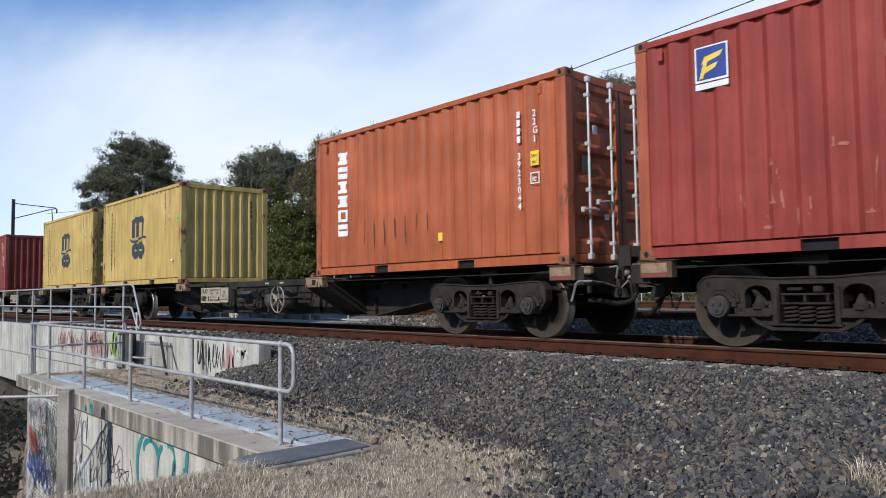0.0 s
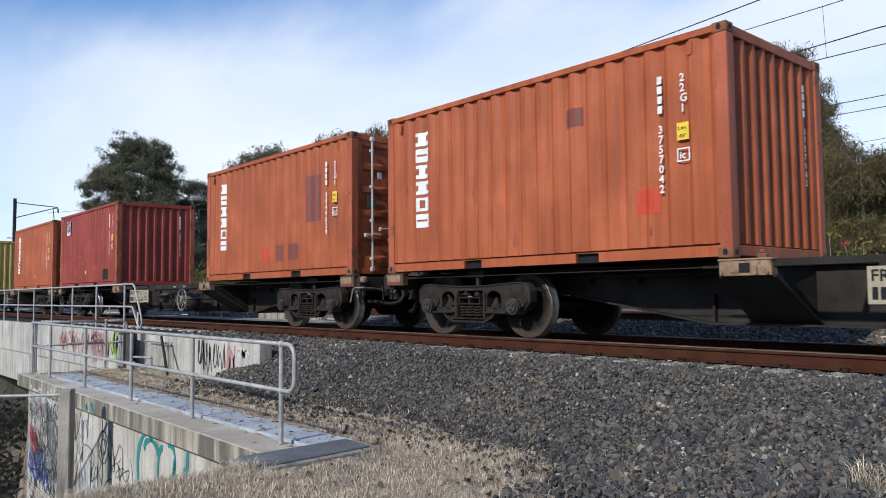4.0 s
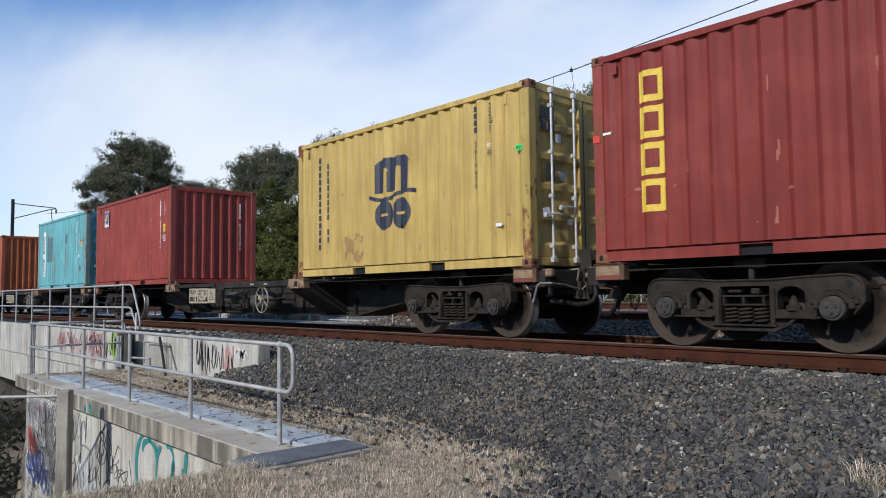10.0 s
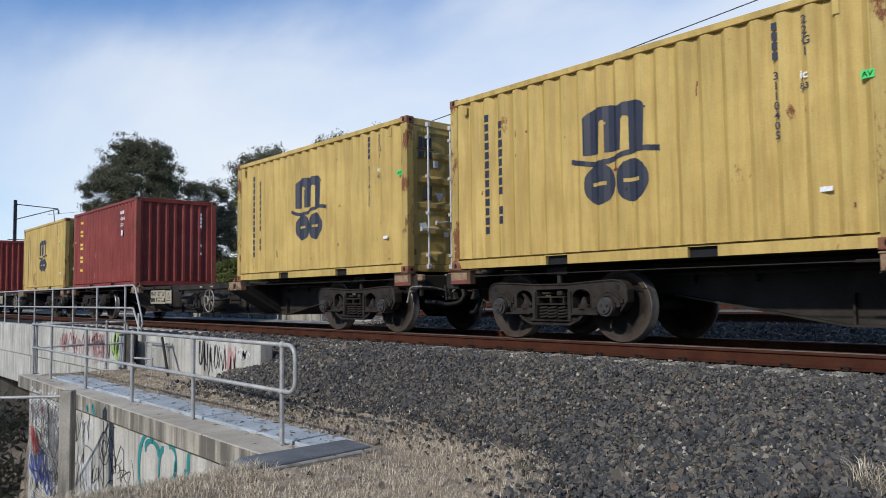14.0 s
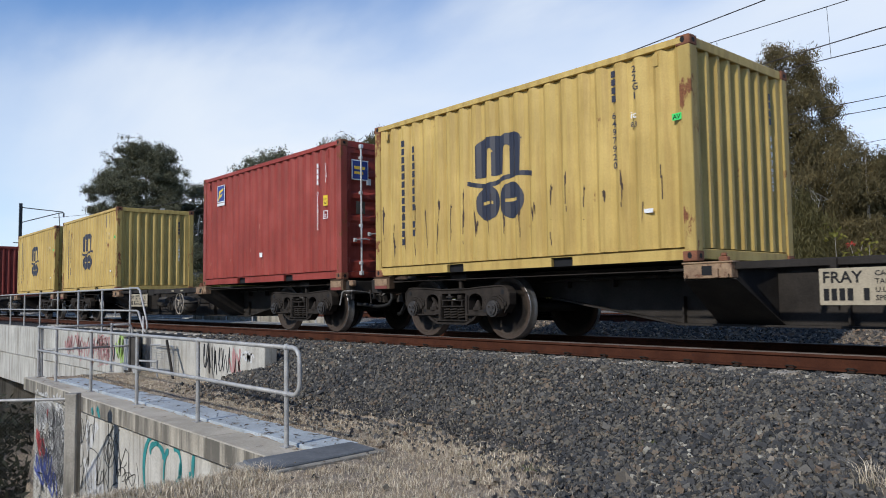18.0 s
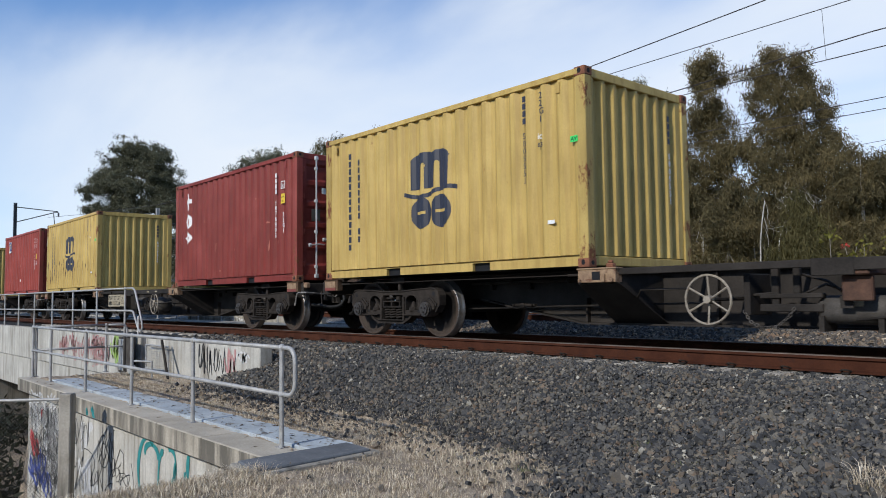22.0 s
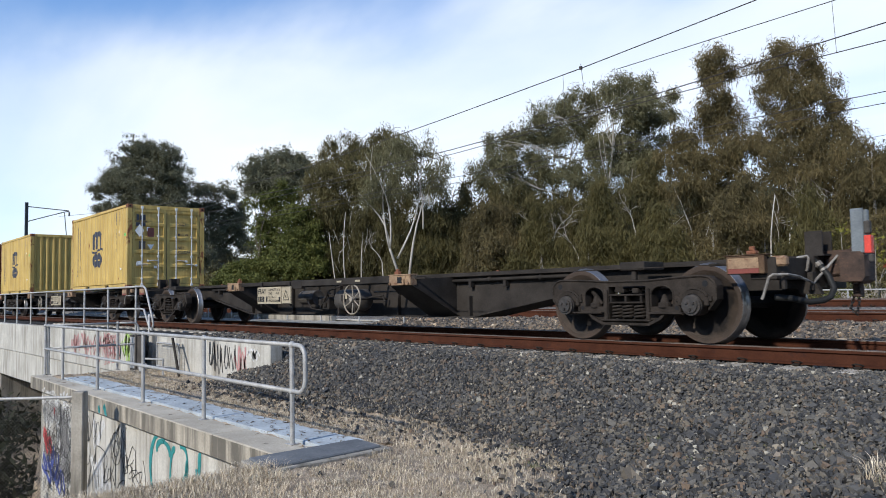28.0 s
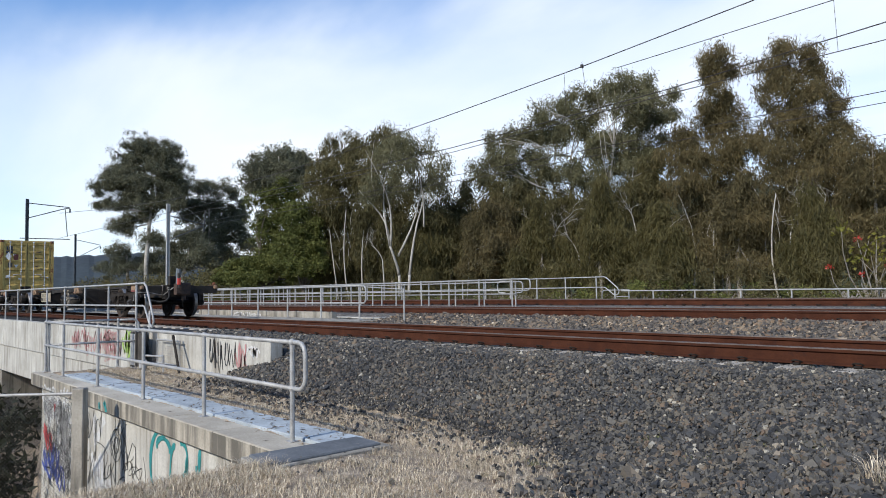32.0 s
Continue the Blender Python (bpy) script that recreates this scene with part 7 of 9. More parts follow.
    add("brake_shaft", "brake_shaft", lambda: tubes(([(0, 0.0, 0), (0, 0.8, 0)], 0.02), ([(0.1, 0.25, 0.02), (0.62, 0.25, 0.06), (0.66, 0.25, -0.05)], 0.016), n=6), M["frame"], pose(g(10.87), -1.16, 0.575))
    add("brake_valve", "brake_valve", lambda: boxes((-0.12, 0.12, -0.12, 0.12, 0.38, 0.62), (-0.05, 0.05, -0.16, -0.12, 0.42, 0.52), (-0.3, -0.2, -0.1, 0.1, 0.45, 0.58), bevel=0.015), M["frame"], pose(g(9.45), -0.72, 0))
    add("brake_cylinder", "brake_cylinder", lambda: tubes(([(-0.3, 0, 0.62), (0.28, 0, 0.62)], 0.15), ([(0.28, 0, 0.62), (0.9, 0, 0.60)], 0.02), n=12), M["tank"], pose(g(8.55), -0.62, 0))
    for k, pts in enumerate(([(9.05, -0.7, 0.60), (9.3, -0.85, 0.42), (9.7, -0.9, 0.75), (10.1, -0.8, 0.86)], [(8.7, -0.8, 0.55), (9.1, -0.95, 0.40), (9.45, -0.9, 0.36)], [(9.5, -0.8, 0.62), (9.7, -0.95, 0.72), (10.0, -0.9, 0.60)], [(11.2, -0.9, 0.70), (11.9, -0.9, 0.70), (11.95, -0.9, 0.60)])):
        add("brake_pipe", "brake_pipe%d%d" % (k, sgn), (lambda pts=pts: tubes(([(g(x), y, z) for x, y, z in pts], 0.014), n=6)), M["frame"], smooth=True)
    for x in (10.45, 11.05):
        add("small_tag", "small_tag", lambda: boxes((0, 0.15, -1.212, -1.206, 0.888, 0.922)), M["cream"], pose(x, 0, 0))
    # trucks
    for bxc in TRUCK_X:
        for s in (-1, 1):
            turn = 0 if s < 0 else 180
            f = add("side_frame", "side_frame", side_frame_mesh, M["bogie"], pose(bxc, s * 1.0, 0, 0, 0, turn), lab="cast steel truck side frame")
            for dx, dy in ((-0.16, -0.02), (0.0, -0.035), (0.16, -0.02), (-0.08, 0.05), (0.08, 0.05)):
                add("spring", "truck_spring", spring_mesh, M["bogie"], pose(dx, dy, 0), f, smooth=True)
            for dx in (-0.915, 0.915):
                add("axle_cap", "axle_cap", axle_cap_mesh, M["cap"], pose(dx, 0, 0), f, lab="greasy bearing end cap with three bolts")
                add("adapter", "axle_adapter", adapter_mesh, M["bogie"], pose(dx, 0, 0), f)
                # round holes are black discs on the uncut casting, their shade as colour
                add("frame_hole", "frame_hole", lambda: disc_y(bmesh.new(), 0, 0, -0.073, -0.064, 0.036, 14), M["black"], pose(dx * 1.155, 0, 0.700), f)
                add("frame_hole", "small_frame_hole_shade", lambda: disc_y(bmesh.new(), 0, 0, -0.073, -0.064, 0.026, 12), M["black"], pose(dx * 0.752, 0, 0.425), f)
            for d in (-1, 1):
                add("guide_shelf", "guide_shelf_%d" % d, (lambda d=d: boxes((min(d * 0.34, d * 0.80), max(d * 0.34, d * 0.80), -0.145, -0.06, 0.352, 0.374), bevel=0.005)), M["bogie"], None, f)
                add("friction_cone", "friction_cone", lambda: tubes(([(0, -0.02, 0.375), (0, -0.02, 0.425), (0, -0.02, 0.435), (0, -0.02, 0.50), (0, -0.02, 0.53)], [0.078, 0.078, 0.055, 0.032, 0.012]), n=10), M["bogie"], pose(d * 0.50, 0, 0.055), f)
            add("brake_lever", "brake_lever", lambda: tubes(([(-0.60, 0.0, 0.66), (-0.50, -0.01, 0.56), (-0.42, -0.01, 0.47)], [0.022, 0.03, 0.022]), n=6), M["bogie"], None, f)
        add("bolster", "truck_bolster", bolster_mesh, M["bogie"], pose(bxc, 0, 0))
        add("brake_beam", "brake_beam", brake_beam_mesh, M["bogie"], pose(bxc, 0, 0))
        add("side_bearing", "side_bearing", lambda: boxes((-0.16, 0.20, -0.98, -0.55, 0.885, 0.99), (-0.01, 0.05, -0.95, -0.89, 0.70, 0.886), bevel=0.008), M["frame"], pose(bxc, 0, 0))
        add("side_bearing", "side_bearing_far", lambda: boxes((-0.16, 0.20, 0.55, 0.98, 0.885, 0.99), bevel=0.008), M["frame"], pose(bxc, 0, 0))
    for x in WHEEL_X:
        ws = add("wheelset", "axle", lambda: tubes(([(0, -0.98, 0), (0, 0.98, 0)], 0.075), n=12), M["wheel"], pose(x, 0, 0.462))
        for s in (-1, 1):
            key = "wheel%d" % s
            if key not in _mat_copies:
                _mat_copies[key] = wheel_mesh(s)
            wh = part_of("wheel", _mat_copies[key], None, ws, at=pose(0, s * 0.752, 0))
        WHEELS.append((ws, x))
    if last:
        mk = add("end_marker", "end_marker", lambda: boxes((-0.065, 0.065, -0.02, 0.0, 0.99, 1.47), (-0.03, 0.10, 0.0, 0.06, 1.0, 1.45), bevel=0.008), M["marker_grey"], pose(19.15, -0.24, 0), lab="grey end-of-train marker")
        add("red_reflector", "red_reflector", lambda: boxes((0.066, 0.135, -0.03, 0.055, 0.985, 1.175), bevel=0.006), M["label_red"], None, mk, lab="red reflector")
        add("marker_lamp", "marker_lamp", lambda: boxes((0.066, 0.125, -0.028, 0.05, 1.19, 1.33), (0.10, 0.15, -0.03, 0.03, 0.89, 0.975), bevel=0.012), M["tank"], None, mk, lab="dark lamp housing")
    return w


def coupler_bm(s):
    """Shank, head with its guard arm, and the knuckle."""
    bm = boxes((min(0, s * 0.32), max(0, s * 0.32), -0.10, 0.10, 0.72, 0.96), bevel=0.02)
    prism(bm, [(s * 0.10, 0.74), (s * 0.24, 0.70), (s * 0.50, 0.665), (s * 0.56, 0.70), (s * 0.57, 1.0), (s * 0.52, 1.045), (s * 0.14, 1.035), (s * 0.10, 0.98)], -0.14, 0.16)
    prism(bm, [(s * 0.36, 0.69), (s * 0.58, 0.69), (s * 0.61, 0.74), (s * 0.61, 0.97), (s * 0.57, 1.01), (s * 0.36, 1.01)], -0.27, -0.13)
    box(bm, min(s * 0.16, s * 0.34), max(s * 0.16, s * 0.34), -0.18, -0.13, 0.76, 0.97, bevel=0.02)
    tube(bm, [(s * 0.47, -0.19, 0.66), (s * 0.47, -0.19, 1.06)], 0.03, 8)
    box(bm, min(s * 0.40, s * 0.48), max(s * 0.40, s * 0.48), -0.06, 0.06, 0.52, 0.67, bevel=0.01)
    bmesh.ops.recalc_face_normals(bm, faces=bm.faces)
    return bm


def hose_bm(s):
    """The thick brake hose: out from its valve, down and back under the headstock."""
    if s > 0:
        pts = [(0.12, -0.36, 0.94), (0.19, -0.37, 0.88), (0.28, -0.37, 0.76), (0.345, -0.40, 0.62), (0.33, -0.46, 0.53), (0.28, -0.52, 0.495), (0.18, -0.62, 0.48), (0.06, -0.78, 0.52), (-0.06, -0.90, 0.535)]
    else:
        pts = [(0.0, -0.36, 0.86), (-0.06, -0.37, 0.80), (-0.10, -0.37, 0.66), (-0.20, -0.36, 0.48), (-0.34, -0.32, 0.36), (-0.48, -0.28, 0.34)]
    return tubes((pts, 0.034), n=10)


def clamp_bm(s):
    """The steel collars and the valve where the hose begins."""
    if s > 0:
        return tubes(([(0.17, -0.37, 0.905), (0.20, -0.37, 0.865)], 0.042), ([(0.225, -0.37, 0.835), (0.24, -0.37, 0.815)], 0.041), ([(0.02, -0.52, 0.96), (0.13, -0.52, 0.975), (0.145, -0.52, 0.95), (0.115, -0.52, 0.81)], 0.014), n=8)
    return tubes(([(0.0, -0.36, 0.865), (-0.04, -0.365, 0.83)], 0.043), n=8)


def chain_bm(pts):
    """Oval links along a line, every second one turned a quarter."""
    bm = bmesh.new()
    pts = [Vector(p) for p in pts]
    seg = [(b - a).length for a, b in zip(pts, pts[1:])]
    n, along = int(sum(seg) / 0.034), 0.0
    for i in range(n):
        d, k = (i + 0.5) * 0.034, 0
        while k < len(seg) - 1 and d > seg[k]:
            d -= seg[k]; k += 1
        p, t = pts[k].lerp(pts[k + 1], min(1, d / seg[k])), (pts[k + 1] - pts[k]).normalized()
        side = t.orthogonal().normalized()
        if i % 2:
            side = t.cross(side)
        tube(bm, [p + t * 0.026 * math.cos(a) + side * 0.015 * math.sin(a) for a in np.linspace(0, 2 * math.pi, 9)], 0.0055, 4, False)
    return bm


def rod_bm(s):
    """The cut lever: a cranked handle beside the bracket and a bar across to the coupler."""
    if s > 0:
        return tubes(([(0.0, -1.32, 0.52), (0.02, -1.32, 0.56), (0.08, -1.32, 0.74), (0.12, -1.31, 0.77), (0.22, -1.20, 0.77), (0.20, -0.9, 0.75), (0.18, -0.52, 0.68), (0.30, -0.15, 0.98)], 0.014), n=7)
    return tubes(([(0.0, -1.24, 0.55), (-0.02, -1.24, 0.72), (-0.06, -1.22, 0.77), (-0.12, -1.0, 0.76), (-0.14, -0.5, 0.70), (-0.30, -0.15, 0.98)], 0.014), n=6)


def triangle_bm():
    bm = bmesh.new()
    y = -0.014
    for pts, hole in (([(1.10, 0.575), (1.38, 0.575), (1.24, 0.80)], [(1.13, 0.59), (1.35, 0.59), (1.24, 0.765)]),):
        a = [bm.verts.new((x, y, z)) for x, z in pts]
        b = [bm.verts.new((x, y, z)) for x, z in hole]
        for i in range(3):
            bm.faces.new((a[i], a[(i + 1) % 3], b[(i + 1) % 3], b[i]))
    for s in ((1.045, 1.055, 0.505, 0.85), (1.435, 1.445, 0.505, 0.85), (1.045, 1.445, 0.505, 0.515), (1.045, 1.445, 0.84, 0.85)):
        box(bm, s[0], s[1], -0.0155, -0.0125, s[2], s[3])
    box(bm, 0.94, 1.01, -0.0155, -0.0125, 0.545, 0.645)
    return bm


def tank_bm():
    bm = bmesh.new()
    tube(bm, [(-0.44, 0, 0), (-0.42, 0, 0), (-0.36, 0, 0), (0.36, 0, 0), (0.42, 0, 0), (0.44, 0, 0)], [0.06, 0.14, 0.205, 0.205, 0.14, 0.06], 20)
    return bm


def brake_spoke_bm():
    return tubes(([(0.03, 0.03, 0), (0.27, 0, 0)], 0.012), n=5)


def brake_hub_bm():
    return disc_y(bmesh.new(), 0, 0, -0.03, 0.06, 0.045, 10)


def brake_wheel_bm():
    bm = bmesh.new()
    ring = [(0.27 * math.cos(a), 0, 0.27 * math.sin(a)) for a in np.linspace(0, 2 * math.pi, 33)]
    tube(bm, ring, 0.014, 6, False)
    return bm


M["galv_old"] = surface("worn_pale_paint", (0.20, 0.17, 0.13), (0.33, 0.285, 0.225), 12, 0.7, 0.1, 60, 0.2, 0.002, (0.12, 0.07, 0.04), 0.6)

# ---- the train: spacing of wagons and boxes ----
FRONT_X, WAGON_STEP, REAR_SLOT, BASE_Z = -22.476, 19.556, 12.437, 0.995
TRAIN = []


def build_train():
    dirty = "weathered yellow steel shipping container with a navy emblem"
    loads = {
        0: (("maroon", {"marks": marks_flag("016832"), "serial": "0168320"}, "weathered dark red steel shipping container"), ("yellow", {"marks": marks_emblem("361963"), "scuffs": (16, 16, "abrasion")}, dirty)),
        1: (("yellow", {"marks": marks_emblem("537412"), "serial": "537412"}, dirty), ("orange", {"marks": marks_six_blocks("3923044", scrapes), "posts": "orange_worn"}, "scraped orange steel shipping container with a white letter column")),
        2: (("red", {"marks": marks_flag("3951739", grey_square), "posts": "orange_worn", "serial": "3951739", "scuffs": (3, 34, "scuff")}, "dented red steel shipping container with a blue flag plate"), ("orange", {"marks": marks_six_blocks("3849029", patches)}, "patched orange steel shipping container with a white letter column")),
        3: (("orange", {"marks": marks_six_blocks("3757042", stray_patches), "serial": "3757042", "scuffs": (4, 14, "patch_brown")}, "faded orange steel shipping container with a white letter column"), ("teal", {"marks": marks_panel, "posts": "teal_worn"}, "rust-streaked turquoise steel shipping container with a white name panel")),
        4: (("red", {"marks": marks_flag("0393396"), "serial": "0393396", "scuffs": (6, 40, "scuff")}, "scratched red steel shipping container with a blue flag plate"), ("yellow", {"marks": marks_emblem("3619630", rubbed=True), "scuffs": (14, 16, "abrasion")}, dirty)),
        5: (("maroon", {"marks": marks_four_frames, "serial": "472916", "scuffs": (7, 24, "scuff")}, "maroon steel shipping container with yellow letter frames"), ("yellow", {"marks": marks_emblem("5374120"), "scuffs": (15, 20, "abrasion")}, dirty)),
        6: (("yellow", {"marks": marks_emblem("3110405"), "serial": "3110405", "scuffs": (8, 10, "patch_brown")}, dirty), ("red", {"marks": marks_flag("0168322", white_square, 5.24), "door_flag": True, "scuffs": (12, 16, "scuff")}, "red steel shipping container with a blue flag plate")),
        7: (("yellow", {"marks": marks_emblem("6497920", True), "posts": "yellow_worn", "serial": "6497920"}, "badly scraped yellow steel shipping container with a navy emblem"), ("maroon", {"marks": marks_three_blobs, "scuffs": (11, 22, "scuff")}, "dark red steel shipping container with three white letter shapes")),
        8: (("yellow", {"marks": marks_emblem("5805551"), "serial": "5805551"}, dirty), ("yellow", {"marks": marks_emblem("3893018"), "diamond": True, "scuffs": (9, 8, "rust")}, dirty)),
        9: (None, None),
    }
    for k in range(10):
        x0 = FRONT_X + (k - 5) * WAGON_STEP + (0.15 if k == 9 else 0.0)      # the last coupling is drawn out
        w = wagon(k, k == 8, "skeletal dark grey container wagon, empty, last of the train" if k == 9 else "skeletal dark grey container wagon with two boxes and an empty middle", k == 9)
        TRAIN.append((w, x0, 0.0))
        for slot, load in enumerate(loads[k]):
            if load is None:
                continue
            kind, spec, label = load
            c = container(kind, slot == 1, spec, label)
            TRAIN.append((c, x0 + slot * REAR_SLOT, BASE_Z - 0.001))


build_train()

# ---- trees ----


def leaf_material(name, tones):
    """Leaves whose tone drifts from tuft to tuft and a little from leaf to leaf."""
    m, nt, b, N, L = nodes_of(name)
    geo, co = N("ShaderNodeNewGeometry"), N("ShaderNodeTexCoord").outputs["Object"]
    r = ramp(nt, tones)
    n, w = noise_node(nt, co, 1.1, 4, 0.6), noise_node(nt, co, 0.22, 2, 0.5)
    ad = N("ShaderNodeMath"); ad.operation = "MULTIPLY_ADD"; ad.inputs[1].default_value = 0.24
    L(geo.outputs["Random Per Island"], ad.inputs[0])
    sc = N("ShaderNodeMath"); sc.operation = "MULTIPLY_ADD"; sc.inputs[1].default_value = 0.62
    L(n.outputs[0], sc.inputs[0])
    sw = N("ShaderNodeMath"); sw.operation = "MULTIPLY_ADD"; sw.inputs[1].default_value = 0.5; sw.inputs[2].default_value = -0.18
    L(w.outputs[0], sw.inputs[0]); L(sw.outputs[0], sc.inputs[2])
    L(sc.outputs[0], ad.inputs[2])
    L(ad.outputs[0], r.inputs[0])
    L(r.outputs[0], b.inputs["Base Color"])
    b.inputs["Roughness"].default_value = 0.65
    b.inputs["Specular IOR Level"].default_value = 0.2
    tr = N("ShaderNodeBsdfTranslucent")
    L(r.outputs[0], tr.inputs[0])
    mx = N("ShaderNodeMixShader")
    mx.inputs[0].default_value = 0.25
    L(b.outputs[0], mx.inputs[1]); L(tr.outputs[0], mx.inputs[2])
    L(mx.outputs[0], nt.nodes["Material Output"].inputs[0])
    return m


M["leaf_gum"] = leaf_material("gum_leaves", [(0.15, (0.0565, 0.0614, 0.0413)), (0.5, (0.1218, 0.1228, 0.0788)), (0.85, (0.2349, 0.2218, 0.1425))])
M["leaf_green"] = leaf_material("bright_leaves", [(0.15, (0.045, 0.055, 0.015)), (0.5, (0.11, 0.12, 0.0325)), (0.85, (0.2063, 0.1975, 0.06))])
M["leaf_oak"] = leaf_material("she_oak_needles", [(0.15, (0.0358, 0.0333, 0.0148)), (0.5, (0.102, 0.0889, 0.037)), (0.85, (0.2067, 0.1729, 0.079))])
M["leaf_olive"] = leaf_material("olive_needles", [(0.15, (0.0364, 0.0336, 0.0126)), (0.5, (0.0972, 0.084, 0.0314)), (0.85, (0.1702, 0.1428, 0.0588))])
M["leaf_brown"] = leaf_material("rusty_she_oak_needles", [(0.15, (0.0392, 0.0336, 0.0168)), (0.5, (0.1176, 0.0952, 0.0434)), (0.85, (0.245, 0.182, 0.084))])
M["leaf_grey"] = leaf_material("grey_green_leaves", [(0.15, (0.0583, 0.057, 0.0297)), (0.5, (0.1361, 0.129, 0.0675)), (0.85, (0.2673, 0.243, 0.1458))])
# creek-bank leaves: the bridge's shade is mixed into their colour
M["leaf_shade"] = leaf_material("shade_toned_scrub_leaves", [(0.1, (0.0054, 0.0072, 0.0036)), (0.5, (0.0144, 0.018, 0.0084)), (0.9, (0.036, 0.0384, 0.0192))])
M["bark_pale"] = surface("pale_bark", (0.26, 0.235, 0.20), (0.44, 0.41, 0.36), 3, 0.85, 0, 25, 0.3, 0.01, (0.18, 0.15, 0.12), 0.64)
M["bark_dark"] = surface("dark_bark", (0.07, 0.055, 0.042), (0.15, 0.125, 0.10), 4, 0.9, 0, 25, 0.4, 0.015)
M["bark_mid"] = surface("grey_bark", (0.16, 0.14, 0.115), (0.30, 0.27, 0.23), 4, 0.9, 0, 25, 0.4, 0.012)

VIEW_SIDE = Vector((0.652, 0.758, 0.0))     # along the line of trees
VIEW_IN = Vector((-0.758, 0.652, 0.0))      # into the wood


def leaves_mesh(name, centres, per, spread, length, width, droop, seed):
    """Clumps of narrow leaves round the given centres."""
    rng = np.random.default_rng(seed)
    C = np.repeat(np.asarray(centres), per, axis=0)
    n = len(C)
    off = rng.normal(0, 1, (n, 3))
    off *= (2.1 * rng.random((n, 1)) ** 0.85) / np.linalg.norm(off, axis=1)[:, None]
    off = off * spread
    P = C + off
    d = rng.normal(0, 1, (n, 3))
    d[:, 2] -= droop
    d /= np.linalg.norm(d, axis=1)[:, None]
    side = np.cross(d, rng.normal(0, 1, (n, 3)))
    side /= np.linalg.norm(side, axis=1)[:, None] + 1e-9
    l = length * (0.6 + 0.8 * rng.random((n, 1)))
    w = width * (0.6 + 0.8 * rng.random((n, 1)))
    V = np.stack([P, P + d * l * 0.5 + side * w, P + d * l, P + d * l * 0.5 - side * w], 1).reshape(-1, 3)
    F = (np.arange(n)[:, None] * 4 + np.array([0, 1, 2, 3])[None]).ravel()
    return mesh_np(name, V, F, 4)


KINDS = {  # leaf material, bark, leaves a tuft, spread, length, width, droop, trunk radius, tufts a share
    "gum": ("leaf_gum", "bark_pale", 64, (0.36, 0.36, 0.25), 0.22, 0.040, 0.6, 0.26, 7.0),
    "green": ("leaf_green", "bark_dark", 52, (0.22, 0.22, 0.17), 0.16, 0.048, 0.3, 0.16, 4.2),
    "oak": ("leaf_oak", "bark_mid", 60, (0.24, 0.24, 0.34), 0.32, 0.021, 1.8, 0.12, 4.3),
    "olive": ("leaf_olive", "bark_mid", 60, (0.22, 0.22, 0.36), 0.32, 0.018, 2.0, 0.10, 3.9),
    "brown": ("leaf_brown", "bark_mid", 62, (0.24, 0.24, 0.34), 0.27, 0.020, 1.5, 0.14, 3.9),
    "grey": ("leaf_grey", "bark_pale", 58, (0.25, 0.25, 0.29), 0.24, 0.023, 0.9, 0.13, 5.8),
    "white": ("leaf_grey", "bark_pale", 36, (0.27, 0.27, 0.34), 0.26, 0.020, 1.7, 0.11, 4.2),
}


def curved(a, b, bow, rng, n=5):
    a, b = Vector(a), Vector(b)
    side = Vector((rng.normal(), rng.normal(), rng.normal() * 0.4)) * bow * (b - a).length
    return [a.lerp(b, t) + side * math.sin(math.pi * t) for t in (i / n for i in range(n + 1))]


WHITE_STEMS = (   # each stem of the white gum: where it starts and ends, along the row of trees and up, and its bow
    (0.0, 0.0, -0.05, 2.3, 0.0), (-0.05, 2.3, -0.55, 4.0, 0.03), (-0.55, 4.0, -2.0, 9.9, 0.10), (-0.55, 4.0, -2.5, 7.6, 0.12), (-0.6, 4.1, -0.25, 10.8, -0.08),
    (-0.1, 3.4, 1.45, 9.4, 0.07), (0.5, 0.2, 0.6, 2.3, 0.0), (0.6, 2.3, 2.85, 9.8, -0.06), (1.5, 5.2, 0.8, 10.2, 0.05), (-1.5, 7.3, -1.5, 10.6, -0.06), (1.9, 6.6, 2.3, 10.4, -0.05))


